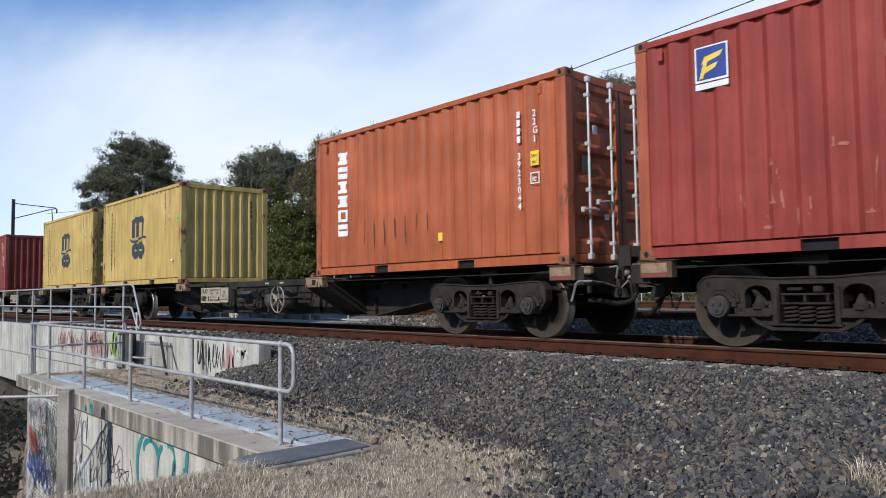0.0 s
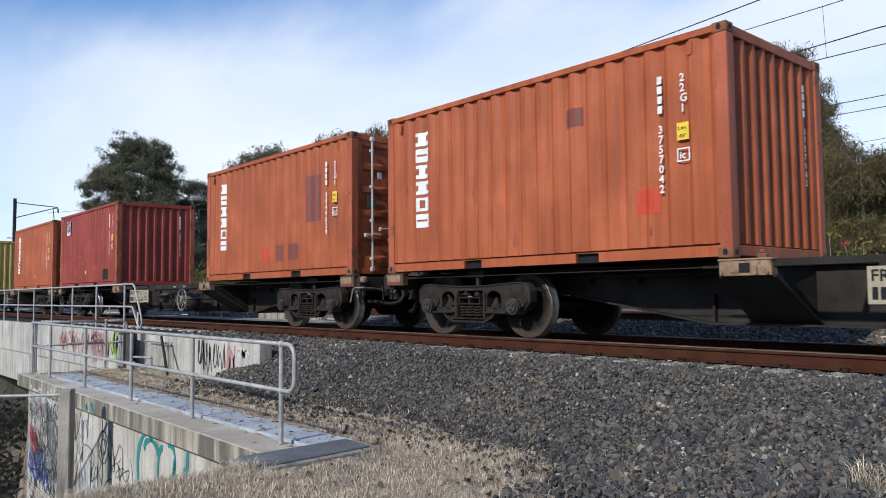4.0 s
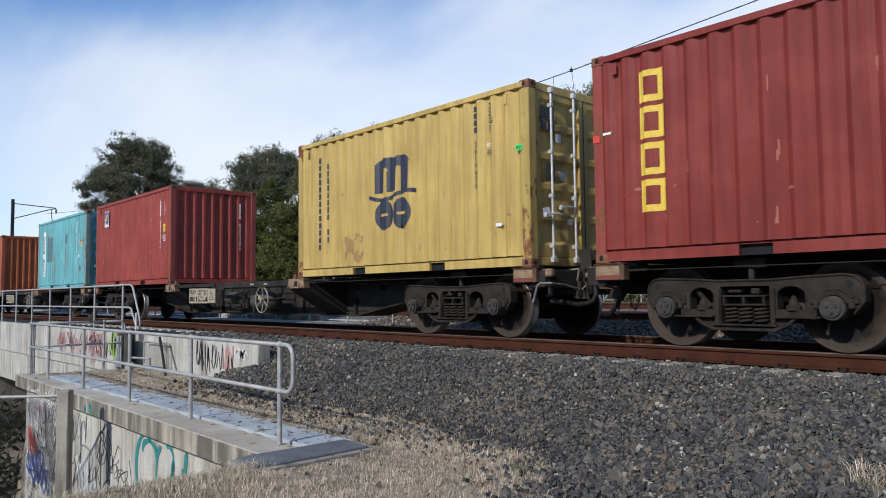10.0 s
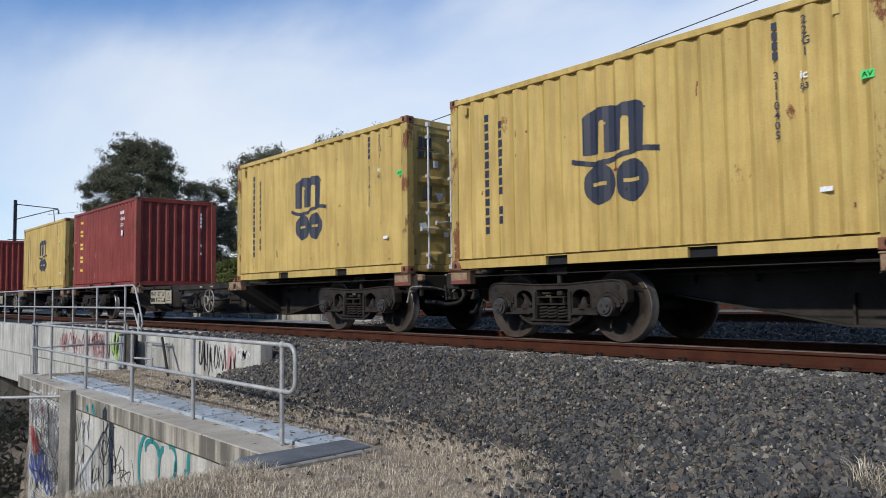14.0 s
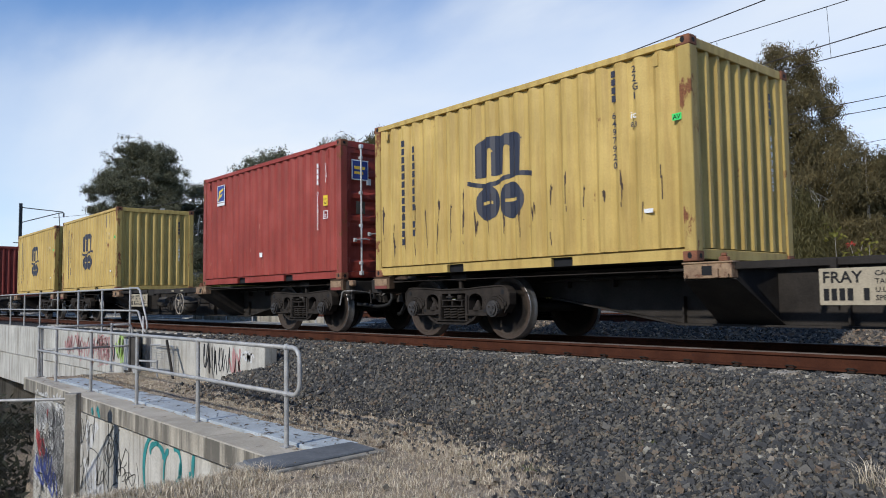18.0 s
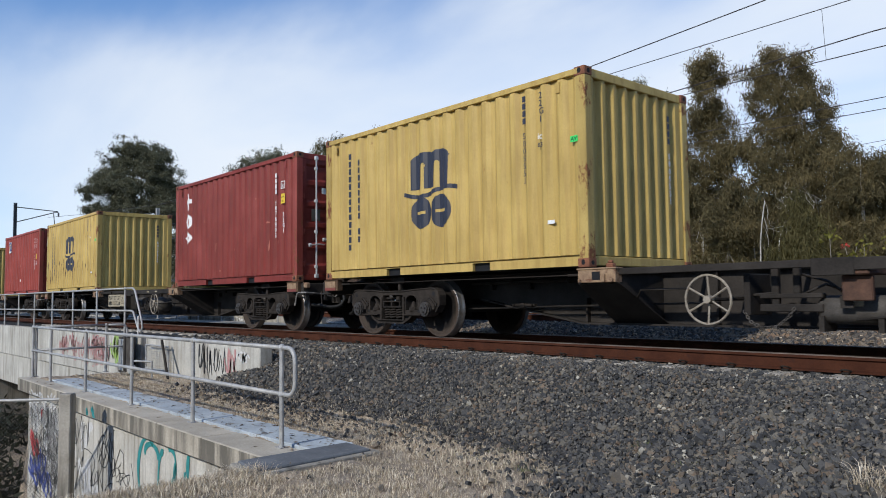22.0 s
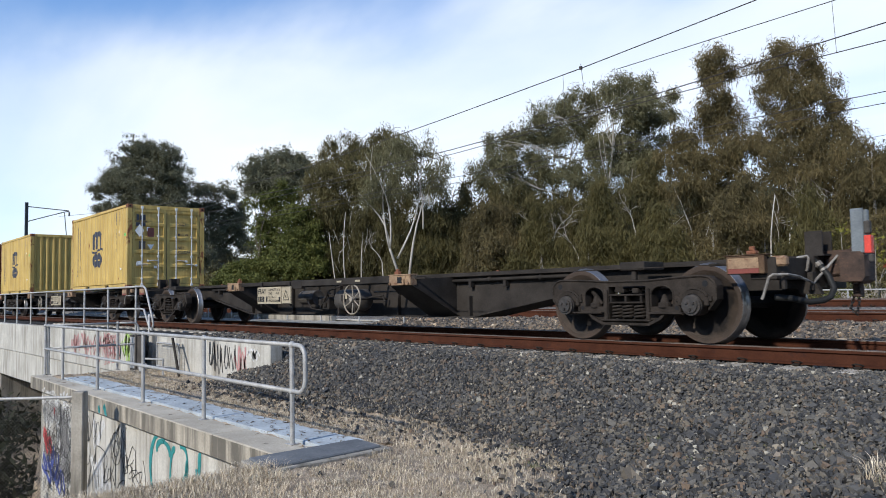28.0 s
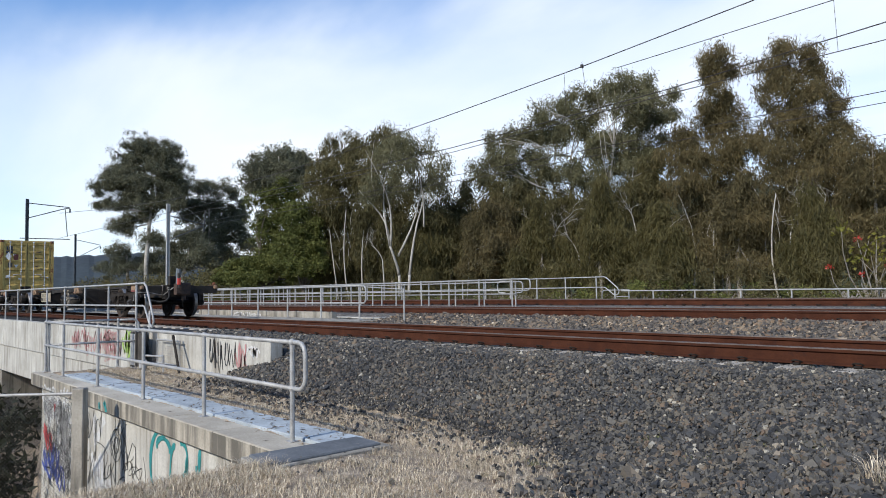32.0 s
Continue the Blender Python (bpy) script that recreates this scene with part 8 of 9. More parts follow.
def tree(name, kind, x, y, clumps, lobes, seed, label):
    """A trunk with limbs that reach into the lobes of the crown, twigs, and tufts of leaves there."""
    leaf, bark, per, spread, length, width, droop, tr, share_of = KINDS[kind]
    rng = np.random.default_rng(seed)
    zb = float(ground_z(x, y)) - 0.1
    base = Vector((x, y, zb))
    t = tagged(new(name), label, "tree" if name != "shrub" else "shrub")
    t.matrix_basis = Matrix.Translation(base)
    area = np.array([l[2] * l[3] for l in lobes])
    area = area / area.sum()
    pts, bm, tw = [], bmesh.new(), bmesh.new()
    top = max(l[1] + l[3] for l in lobes) - zb
    fork_z = {"white": 0.10, "green": 0.18, "grey": 0.16}.get(kind, 0.42) * top
    fork = Vector((rng.normal() * 0.15, rng.normal() * 0.15, fork_z))
    stems = []
    if kind == "white":
        for u0, z0, u1, z1, bow in WHITE_STEMS:
            a, b = VIEW_SIDE * u0 + Vector((0, 0, z0)), VIEW_SIDE * u1 + VIEW_IN * float(rng.normal()) * 0.4 + Vector((0, 0, z1))
            line = [a.lerp(b, q) + VIEW_SIDE * bow * (b - a).length * math.sin(math.pi * q) + Vector((0, 0, 0.04 * math.sin(9 * q + u1))) for q in (i / 7 for i in range(8))]
            r0 = tr * max(0.28, 1 - z0 / 10.5)
            r1 = tr * max(0.10, 1 - z1 / 10.5)
            tube(bm, line, [r0 + (r1 - r0) * i / 7 for i in range(8)], 8)
            stems += line[3:8]
    else:
        tube(bm, curved((0, 0, 0), fork, 0.03, rng), [tr * (1.15 - 0.3 * i / 5) for i in range(6)], 8)
    if kind in ("oak", "olive", "brown", "gum"):
        tip = Vector((rng.normal() * 0.3, rng.normal() * 0.3, top * 0.93))
        line = curved(fork, tip, 0.04, rng, 7)
        tube(bm, line, [tr * 0.85 * (1 - 0.85 * i / 7) for i in range(8)], 7)
        stems = line[1:7]
    part("trunk", bm, M[bark], t, smooth=True)
    open_crown = kind in ("white", "grey")
    forks = []
    for (u, z, ru, rz), share in sorted(zip(lobes, area), key=lambda q: (q[0][1] * -1 if open_crown else 0)):
        n = max(8, int(clumps * share_of * share))
        centre = VIEW_SIDE * u + VIEW_IN * float(rng.normal()) * ru * 0.35 + Vector((0, 0, z - zb))
        if kind == "grey" and len(forks) > 4:
            stems = [p for p in sum(forks, []) if p.z < centre.z]
        start = fork if not stems else min(stems, key=lambda p: (p - centre).length + max(0, p.z - centre.z) * 3)
        end = centre + Vector((0, 0, rz * (0.55 if open_crown else -0.3)))
        line = curved(start, end, 0.10, rng)
        forks.append(line[1:5])
        r0 = tr * (0.62 if not stems else 0.34) * (0.55 if kind == "white" else 1.0)
        part("limb", tubes((line, [r0 * (1 - 0.78 * i / 5) for i in range(6)]), n=6), M[bark], t, smooth=True)
        # each lobe is a handful of smaller, uneven bunches on its outside
        bunches = []
        for k in range(max(7, n // 6)):
            q = rng.normal(size=3)
            q *= (0.25 + 0.95 * rng.random()) / np.linalg.norm(q)
            c = centre + VIEW_SIDE * float(q[0]) * ru + VIEW_IN * float(q[1]) * ru * 0.9 + Vector((0, 0, float(q[2]) * rz))
            bunches.append((c, 0.16 + 0.24 * rng.random()))
            if open_crown or k % 2 == 0:
                s = line[2 + k % 3]
                tube(tw, curved(s, c, 0.12, rng, 4), [r0 * 0.36, r0 * 0.28, r0 * 0.2, r0 * 0.13, 0.008], 5, False)
        for i in range(n):
            c, k = bunches[int(rng.random() * len(bunches))]
            q = rng.normal(size=3) * 0.75
            pts.append(c + VIEW_SIDE * float(q[0]) * ru * k + VIEW_IN * float(q[1]) * ru * k + Vector((0, 0, float(q[2]) * rz * k)))
    tagged(part("branchwork", tw, M[bark], t, smooth=True), kind="stuff")
    me = leaves_mesh("crown", [tuple(p) for p in pts], per, np.array(spread), length, width, droop, seed + 100)
    part_of("crown", me, M[leaf], t)
    return t


TREES = [
    ("gum", "gum", -86.2, 30.2, 260, [(-0.0, 17.7, 2.0, 1.1), (2.2, 16.9, 1.5, 1.2), (-1.5, 16.3, 1.7, 1.2), (1.0, 15.5, 2.5, 1.2), (3.2, 15.2, 1.2, 1.2), (-3.2, 14.5, 2.0, 1.2), (-0.7, 13.7, 2.7, 1.2), (2.2, 13.5, 2.5, 1.2), (-4.7, 13.1, 1.5, 1.0), (-2.4, 12.0, 2.0, 1.0), (0.5, 11.5, 2.7, 1.1), (3.2, 11.7, 1.7, 1.1), (-5.4, 11.1, 1.0, 0.6), (-3.4, 10.8, 1.2, 0.6), (-3.1, 8.8, 1.2, 1.2), (-0.9, 9.8, 1.5, 1.0)]),
    ("gum", "gum", -88.3, 38.4, 190, [(-0.6, 13.9, 1.6, 0.9), (1.5, 13.3, 1.3, 1.1), (-1.9, 12.3, 1.6, 1.1), (0.2, 11.7, 2.1, 1.2), (2.9, 11.7, 1.3, 1.1), (-1.9, 10.2, 1.9, 1.1), (1.3, 9.9, 2.4, 1.3), (3.7, 9.8, 1.1, 1.6), (-0.3, 8.0, 2.1, 1.3), (2.3, 7.7, 2.1, 1.3), (-1.9, 7.2, 1.6, 1.3), (4.2, 7.1, 1.3, 1.3), (0.8, 5.6, 3.2, 1.3)]),
    ("gum", "gum", -92.9, 30.1, 46, [(-1.4, 6.0, 1.8, 1.5), (1.4, 4.5, 2.7, 1.4), (4.4, 4.3, 2.7, 1.4), (-2.4, 3.9, 1.8, 0.9)]),
    ("gum", "gum", -84.0, 33.4, 90, [(-3.4, 7.0, 1.3, 1.2), (-1.6, 6.2, 1.4, 1.1), (0.6, 7.4, 1.5, 1.2), (2.0, 5.6, 1.5, 1.2), (-0.6, 4.4, 1.8, 1.0), (3.4, 4.2, 1.6, 1.0), (-3.6, 4.4, 1.5, 0.9)]),
    ("gum", "gum", -59.5, 32.1, 110, [(0.1, 12.8, 2.1, 1.1), (-1.1, 11.7, 1.4, 1.2), (1.3, 12.1, 1.4, 1.2), (0.1, 10.9, 1.9, 0.9), (-1.8, 10.2, 0.9, 0.7), (2.0, 10.7, 0.9, 0.9)]),
    ("round_tree", "green", -51.1, 26.5, 170, [(0.0, 7.6, 1.2, 1.2), (1.6, 8.4, 1.2, 0.8), (0.2, 5.8, 1.4, 1.2), (1.6, 6.5, 1.2, 1.2), (0.8, 4.0, 1.6, 1.2), (-0.6, 2.8, 1.6, 1.0), (1.4, 2.4, 1.8, 1.0), (-1.8, 2.4, 1.2, 0.8)]),
    ("round_tree", "green", -45.8, 26.6, 170, [(-0.1, 6.3, 0.9, 0.8), (-0.5, 5.0, 1.1, 0.9), (0.4, 4.8, 0.9, 0.9), (-0.7, 3.5, 1.3, 1.1), (0.8, 3.7, 0.9, 0.9), (0.2, 2.6, 1.3, 0.9)]),
    ("shrub", "green", -50.4, 24.2, 60, [(0.0, 2.7, 1.1, 0.7), (0.6, 1.9, 1.6, 0.6), (-0.7, 1.9, 1.1, 0.6)]),
    ("she_oak", "oak", -45.8, 29.6, 260, [(-0.6, 11.1, 0.8, 0.8), (0.8, 11.3, 1.1, 0.9), (-0.1, 9.5, 1.4, 1.1), (-1.2, 8.3, 1.0, 1.5), (1.1, 9.1, 1.2, 1.4), (-0.4, 6.7, 1.6, 1.5), (1.2, 6.3, 1.5, 1.6), (-1.2, 4.6, 1.2, 1.8), (0.4, 3.8, 1.8, 1.5), (1.6, 3.0, 1.2, 1.4), (-0.6, 2.2, 1.6, 1.0)]),
    ("she_oak", "oak", -40.2, 29.9, 220, [(0.0, 11.3, 0.8, 0.7), (-0.8, 10.3, 1.0, 0.9), (0.8, 10.3, 0.8, 0.8), (-1.1, 8.5, 1.1, 1.3), (0.0, 7.2, 1.3, 1.4), (-1.3, 5.5, 1.1, 1.4), (0.4, 4.3, 1.5, 1.5), (1.9, 4.3, 1.5, 1.5), (-0.9, 2.8, 1.5, 1.1), (1.7, 2.5, 1.7, 1.0)]),
    ("white_gum", "white", -36.6, 28.0, 100, [(-0.2, 10.1, 1.2, 0.8), (1.3, 9.7, 1.2, 0.8), (-0.9, 8.9, 0.9, 0.8), (2.4, 8.5, 0.9, 0.9), (0.5, 8.4, 1.5, 0.9), (1.5, 7.3, 1.2, 0.8), (-0.6, 7.2, 1.2, 0.8), (2.7, 7.3, 0.6, 0.7), (-1.7, 7.2, 0.6, 0.8)]),
    ("she_oak", "oak", -36.7, 32.4, 190, [(-1.1, 5.7, 1.1, 1.3), (0.3, 6.3, 0.8, 1.3), (-0.2, 4.3, 1.7, 1.5), (1.0, 7.6, 0.3, 0.7), (-0.7, 2.8, 1.7, 1.3), (1.1, 3.2, 1.5, 1.5), (0.7, 5.2, 0.9, 1.1)]),
    ("she_oak", "brown", -33.6, 33.0, 190, [(-0.6, 5.4, 1.2, 0.9), (0.6, 5.0, 1.2, 1.1), (-1.1, 4.1, 0.9, 1.2), (0.1, 3.4, 1.6, 1.2), (1.2, 3.1, 1.4, 1.3), (-0.8, 2.2, 1.6, 0.8)]),
    ("grey_gum", "grey", -31.6, 39.9, 330, [(3.5, 14.4, 1.3, 0.8), (1.9, 13.9, 1.3, 0.8), (5.1, 13.5, 1.1, 0.8), (0.4, 13.6, 1.1, 0.7), (6.1, 12.6, 0.7, 0.5), (-1.2, 12.9, 1.3, 0.8), (-3.2, 12.5, 0.9, 0.7), (2.2, 12.4, 1.6, 0.9), (4.3, 12.1, 1.4, 0.9), (0.0, 11.8, 1.4, 0.9), (-2.1, 11.2, 1.6, 0.9), (-4.4, 11.1, 1.2, 0.7), (-5.9, 10.6, 0.9, 0.7), (2.5, 10.8, 1.6, 0.9), (4.6, 10.4, 1.1, 0.9), (0.4, 10.1, 1.6, 0.9), (-3.6, 9.6, 1.6, 0.9), (-5.7, 9.3, 1.1, 0.9), (-1.5, 8.9, 1.8, 0.9), (2.5, 8.8, 1.8, 0.9), (-4.5, 8.0, 1.6, 0.9), (1.0, 7.8, 1.8, 0.9), (3.9, 8.6, 1.1, 0.9), (-6.6, 8.3, 0.9, 1.1)]),
    ("she_oak", "oak", -33.6, 37.6, 330, [(-0.8, 6.2, 1.9, 1.3), (-2.3, 6.6, 1.3, 1.3), (1.5, 5.9, 1.9, 1.4), (-1.1, 4.0, 2.1, 1.5), (1.1, 3.4, 1.9, 1.5), (3.8, 5.7, 1.9, 1.5), (3.4, 3.6, 2.1, 1.7), (-2.3, 2.5, 1.7, 1.1), (1.9, 2.1, 1.9, 0.8)]),
    ("she_oak", "oak", -27.6, 39.9, 240, [(-0.4, 5.9, 1.6, 1.4), (1.1, 6.8, 1.0, 1.1), (0.7, 4.5, 1.6, 1.4), (-1.1, 3.8, 1.6, 1.4), (1.6, 3.4, 1.4, 1.6), (0.0, 2.2, 2.1, 0.9), (1.2, 8.4, 0.7, 0.7)]),
    ("she_oak", "brown", -23.4, 43.3, 400, [(-0.2, 15.2, 0.8, 0.6), (-0.9, 14.3, 0.8, 0.7), (0.5, 14.3, 1.0, 0.7), (-0.5, 13.0, 1.0, 0.8), (0.3, 12.2, 1.0, 0.8), (-1.0, 11.7, 0.8, 0.7), (-0.2, 10.8, 1.2, 0.8), (-1.7, 9.9, 1.2, 0.8), (-2.9, 10.1, 0.7, 0.6), (-2.8, 8.7, 1.2, 0.9), (-1.0, 8.7, 1.5, 1.0), (0.7, 8.9, 1.2, 1.0), (-2.6, 6.8, 1.5, 1.2), (-0.5, 6.6, 1.7, 1.2), (-2.1, 4.7, 1.7, 1.3), (0.0, 4.6, 1.7, 1.4), (-2.6, 2.8, 1.7, 1.2), (-0.3, 2.5, 2.1, 1.1)]),
    ("she_oak", "brown", -19.9, 44.3, 520, [(-0.3, 14.7, 1.0, 0.5), (1.2, 14.6, 0.9, 0.6), (-1.1, 13.7, 0.9, 0.7), (0.3, 13.5, 1.3, 0.7), (2.0, 13.3, 0.9, 0.7), (-1.2, 12.3, 1.0, 0.7), (0.7, 12.0, 1.6, 0.8), (2.5, 11.8, 0.8, 0.7), (-0.3, 10.9, 1.5, 0.8), (1.7, 10.4, 1.5, 0.7), (3.3, 10.2, 0.7, 0.5), (-1.8, 9.4, 1.3, 0.8), (0.2, 9.2, 1.8, 0.9), (2.3, 9.0, 1.5, 0.8), (-1.2, 7.5, 1.8, 1.1), (1.2, 7.5, 2.0, 1.1), (3.1, 7.5, 1.5, 1.1), (-1.5, 5.4, 1.8, 1.3), (0.8, 5.2, 2.0, 1.3), (3.1, 5.2, 1.7, 1.3), (-1.2, 3.1, 2.0, 1.3), (1.5, 2.9, 2.1, 1.3)]),
    ("she_oak", "brown", -15.4, 43.5, 240, [(-0.5, 8.1, 1.0, 0.7), (0.6, 7.2, 1.2, 0.9), (-0.2, 6.0, 1.3, 1.1), (1.7, 6.3, 1.8, 1.8), (0.0, 4.2, 1.3, 1.2), (1.4, 3.6, 1.8, 1.5), (-0.5, 2.6, 1.3, 1.1), (1.1, 1.9, 1.5, 0.7)]),
    ("she_oak", "olive", -30.2, 33.6, 120, [(0.0, 5.0, 0.5, 0.8), (-0.3, 4.0, 0.8, 0.9), (0.4, 3.2, 1.0, 1.0), (-0.6, 2.2, 1.1, 1.0), (0.7, 1.6, 1.2, 0.9)]),
    ("she_oak", "olive", -26.6, 34.8, 130, [(0.0, 6.0, 0.5, 0.9), (0.3, 4.9, 0.8, 1.0), (-0.5, 3.8, 1.0, 1.0), (0.5, 2.8, 1.2, 1.1), (-0.5, 1.7, 1.3, 0.9)]),
    ("she_oak", "olive", -23.2, 35.6, 110, [(0.0, 4.6, 0.5, 0.8), (-0.3, 3.7, 0.8, 0.9), (0.4, 2.8, 1.0, 1.0), (-0.2, 1.7, 1.3, 0.9)]),
    ("she_oak", "brown", -19.6, 37.4, 140, [(0.0, 5.8, 0.6, 0.9), (-0.5, 4.6, 0.9, 1.0), (0.5, 3.7, 1.1, 1.0), (-0.6, 2.6, 1.3, 1.1), (0.7, 1.7, 1.3, 0.9)]),
    ("she_oak", "olive", -16.2, 37.8, 110, [(0.0, 4.4, 0.6, 0.8), (0.4, 3.4, 0.9, 0.9), (-0.4, 2.5, 1.1, 1.0), (0.2, 1.5, 1.3, 0.8)]),
    ("she_oak", "olive", -37.4, 30.2, 110, [(0.0, 4.4, 0.6, 0.8), (0.4, 3.4, 0.9, 0.9), (-0.4, 2.5, 1.1, 1.0), (0.2, 1.5, 1.3, 0.8)]),]
TREE_WORDS = {"gum": "tall dark grey-green gum tree with an open crown", "green": "dense rounded bright green tree", "oak": "drooping dark green she-oak", "olive": "young olive-green she-oak with drooping needles", "brown": "rust-tinged olive she-oak with fine needles", "grey": "wide grey-green gum with many pale limbs", "white": "sparse gum with white forked trunk and limbs"}
for i_, (nm_, kd_, x_, y_, n_, lobes_) in enumerate(TREES):
    tree(nm_, kd_, x_, y_, n_, lobes_, 50 + i_, ("low bright green shrub" if nm_ == "shrub" else TREE_WORDS[kd_]))


def thin_trunks():
    """Slender pale stems that stand in front of the dark wood."""
    rng = np.random.default_rng(77)
    for x, y, h, lean in ((-43.6, 28.2, 5.6, -0.7), (-42.4, 28.3, 6.9, -0.3), (-40.8, 28.3, 5.4, -0.05), (-31.4, 36.4, 6.4, -0.9), (-28.8, 36.9, 6.4, 0.1), (-27.6, 36.4, 5.4, -0.2), (-32.6, 34.2, 3.9, -0.5), (-24.6, 36.2, 4.6, 0.3), (-20.9, 37.0, 5.2, 0.1), (-17.6, 37.6, 6.2, -0.1)):
        t = tagged(new("sapling"), "slender pale-barked sapling stem", "tree", "saplings")
        z = float(ground_z(x, y)) - 0.1
        t.matrix_basis = pose(x, y, z)
        part("stem", tubes((curved((0, 0, 0), VIEW_SIDE * lean + Vector((0, 0, h)), 0.03, rng, 6), [0.062 * (1 - 0.1 * k) for k in range(7)]), n=6), M["bark_pale"], t, smooth=True)
        part("branchwork", tubes(*[(curved((0, 0, h * f), VIEW_SIDE * float(rng.normal()) * 0.35 + Vector((0, 0, h * f + 1.1)), 0.1, rng, 3), [0.02, 0.015, 0.010, 0.005]) for f in (0.5, 0.62, 0.75, 0.85)], n=5), M["bark_pale"], t, smooth=True)


thin_trunks()


def bare_branches():
    """Dead pale branches, forked again and again, that stand out from the she-oaks' dark sides."""
    rng = np.random.default_rng(83)
    for x, y, z, reach, lean in ((-31.2, 35.4, 4.2, 3.0, 0.4), (-28.6, 35.6, 3.6, 2.6, -0.5), (-21.4, 39.4, 3.2, 2.4, -0.6), (-18.4, 40.4, 4.4, 2.6, 0.3), (-25.4, 38.2, 3.4, 2.4, 0.4), (-30.6, 37.2, 3.0, 2.6, -0.6), (-29.4, 37.0, 4.4, 2.4, 0.5), (-31.8, 36.6, 5.0, 2.2, -0.8), (-28.2, 37.6, 2.4, 2.0, 0.7), (-26.2, 37.8, 5.2, 2.0, -0.4), (-22.6, 41.2, 4.6, 2.4, 0.5), (-20.4, 42.0, 6.2, 2.2, -0.5), (-19.2, 42.2, 3.6, 2.4, 0.7), (-17.8, 42.2, 5.2, 2.0, 0.4), (-24.8, 40.6, 6.6, 1.8, -0.3), (-38.8, 28.6, 3.4, 2.0, -0.6), (-34.4, 31.4, 3.2, 1.8, 0.6)):
        t = tagged(new("bare_branch"), "bare pale forked branch among the she-oaks", "branch", "bare branches")
        t.matrix_basis = pose(x, y, 0)
        zb = float(ground_z(x, y)) - 0.1
        bm = bmesh.new()

        def grow(p, d, length, r, depth):
            q = p + d * length
            line = curved(p, q, 0.09, rng, 4)
            tube(bm, line, [r * (1 - 0.11 * i) for i in range(5)], 5, False)
            if depth:
                for k in range(2 + int(rng.random() * 2)):
                    side = VIEW_SIDE * float(rng.normal()) * 0.75 + VIEW_IN * float(rng.normal()) * 0.4 + Vector((0, 0, float(rng.normal()) * 0.45 + 0.15))
                    grow(line[2 + k % 3], (d * 0.7 + side).normalized(), length * (0.5 + 0.25 * rng.random()), r * 0.55, depth - 1)

        foot = Vector((0, 0, zb))
        knee = VIEW_SIDE * lean * 0.4 + Vector((0, 0, z - reach * 0.3))
        tube(bm, curved(foot, knee, 0.04, rng, 4), [0.05, 0.046, 0.042, 0.038, 0.034], 6)
        grow(knee, (VIEW_SIDE * lean + Vector((0, 0, 0.8))).normalized(), reach * 0.62, 0.034, 4)
        part("branchwork", bm, M["bark_pale"], t, smooth=True)


bare_branches()


def undergrowth():
    """Shrubs and saplings below the trees, the wood's dim inside, and the bank under the bridge."""
    rng = np.random.default_rng(31)

    def belt(name, label, mat, pts, per, spread, length, width, droop, seed):
        me = leaves_mesh(name, pts, per, np.array(spread), length, width, droop, seed)
        tagged(part_of(name, me, M[mat]), label, "undergrowth", kind="stuff")

    # a belt just behind the far fence, thin in front and tall behind
    P = []
    for k in range(1500):
        u = rng.random()
        x = -62 + 60 * u
        y = 25.6 + rng.random() ** 1.5 * 9 + max(0, (x + 32)) * 0.40
        P.append((x, y, ground_z(x, y) + 0.15 + rng.random() ** 2.2 * (1.0 if y < 29 else 2.4)))
    belt("undergrowth", "low green and olive scrub along the fence", "leaf_oak", P[:1150], 70, (0.24, 0.24, 0.24), 0.26, 0.016, 0.4, 41)
    belt("undergrowth", "bright green weeds along the fence", "leaf_green", [(a, b - 0.6, c * 0.5) for a, b, c in P[1150:]], 70, (0.26, 0.26, 0.16), 0.18, 0.03, -0.2, 42)
    # the wood behind
    P = []
    for k in range(1100):
        x = -80 + 84 * rng.random()
        y = 44 + rng.random() * 16 + max(0, x + 40) * 0.12
        if x < -46:
            y -= 10
        h = 7.5 if x > -62 else 6.0
        P.append((x, y, -0.5 + rng.random() * h))
    belt("woodland", "dark closed woodland behind the front trees", "leaf_oak", P, 80, (0.75, 0.75, 0.7), 0.40, 0.05, 0.8, 43)
    # grey-green scrub beyond the bridge
    P = []
    for k in range(420):
        x = -92 + 40 * rng.random()
        y = 24.0 + 5 * rng.random()
        P.append((x, y, -0.3 + 2.9 * rng.random() ** 1.3))
    belt("undergrowth", "grey-olive scrub beyond the bridge", "leaf_olive", P, 50, (0.45, 0.45, 0.35), 0.30, 0.04, 0.5, 44)
    # the creek bank
    P = []
    for k in range(1700):
        x = -12.6 - 26 * rng.random()
        y = -16 + 21 * rng.random()
        if x > -17.6 and y > 2.6:
            continue
        z = float(ground_z(x, y))
        if (x > -17.4 and z > -2.6) or (x > -21 and y > 3.0):
            continue
        P.append((x, y, min(z + 2.0, -2.1) if x < -17.4 and rng.random() < 0.3 else z + 0.1 + 1.1 * rng.random() ** 1.3))
    belt("undergrowth", "dark scrub on the creek bank below the bridge, shade in its leaf colour", "leaf_shade", P, 60, (0.5, 0.5, 0.3), 0.26, 0.04, 0.3, 45)


undergrowth()


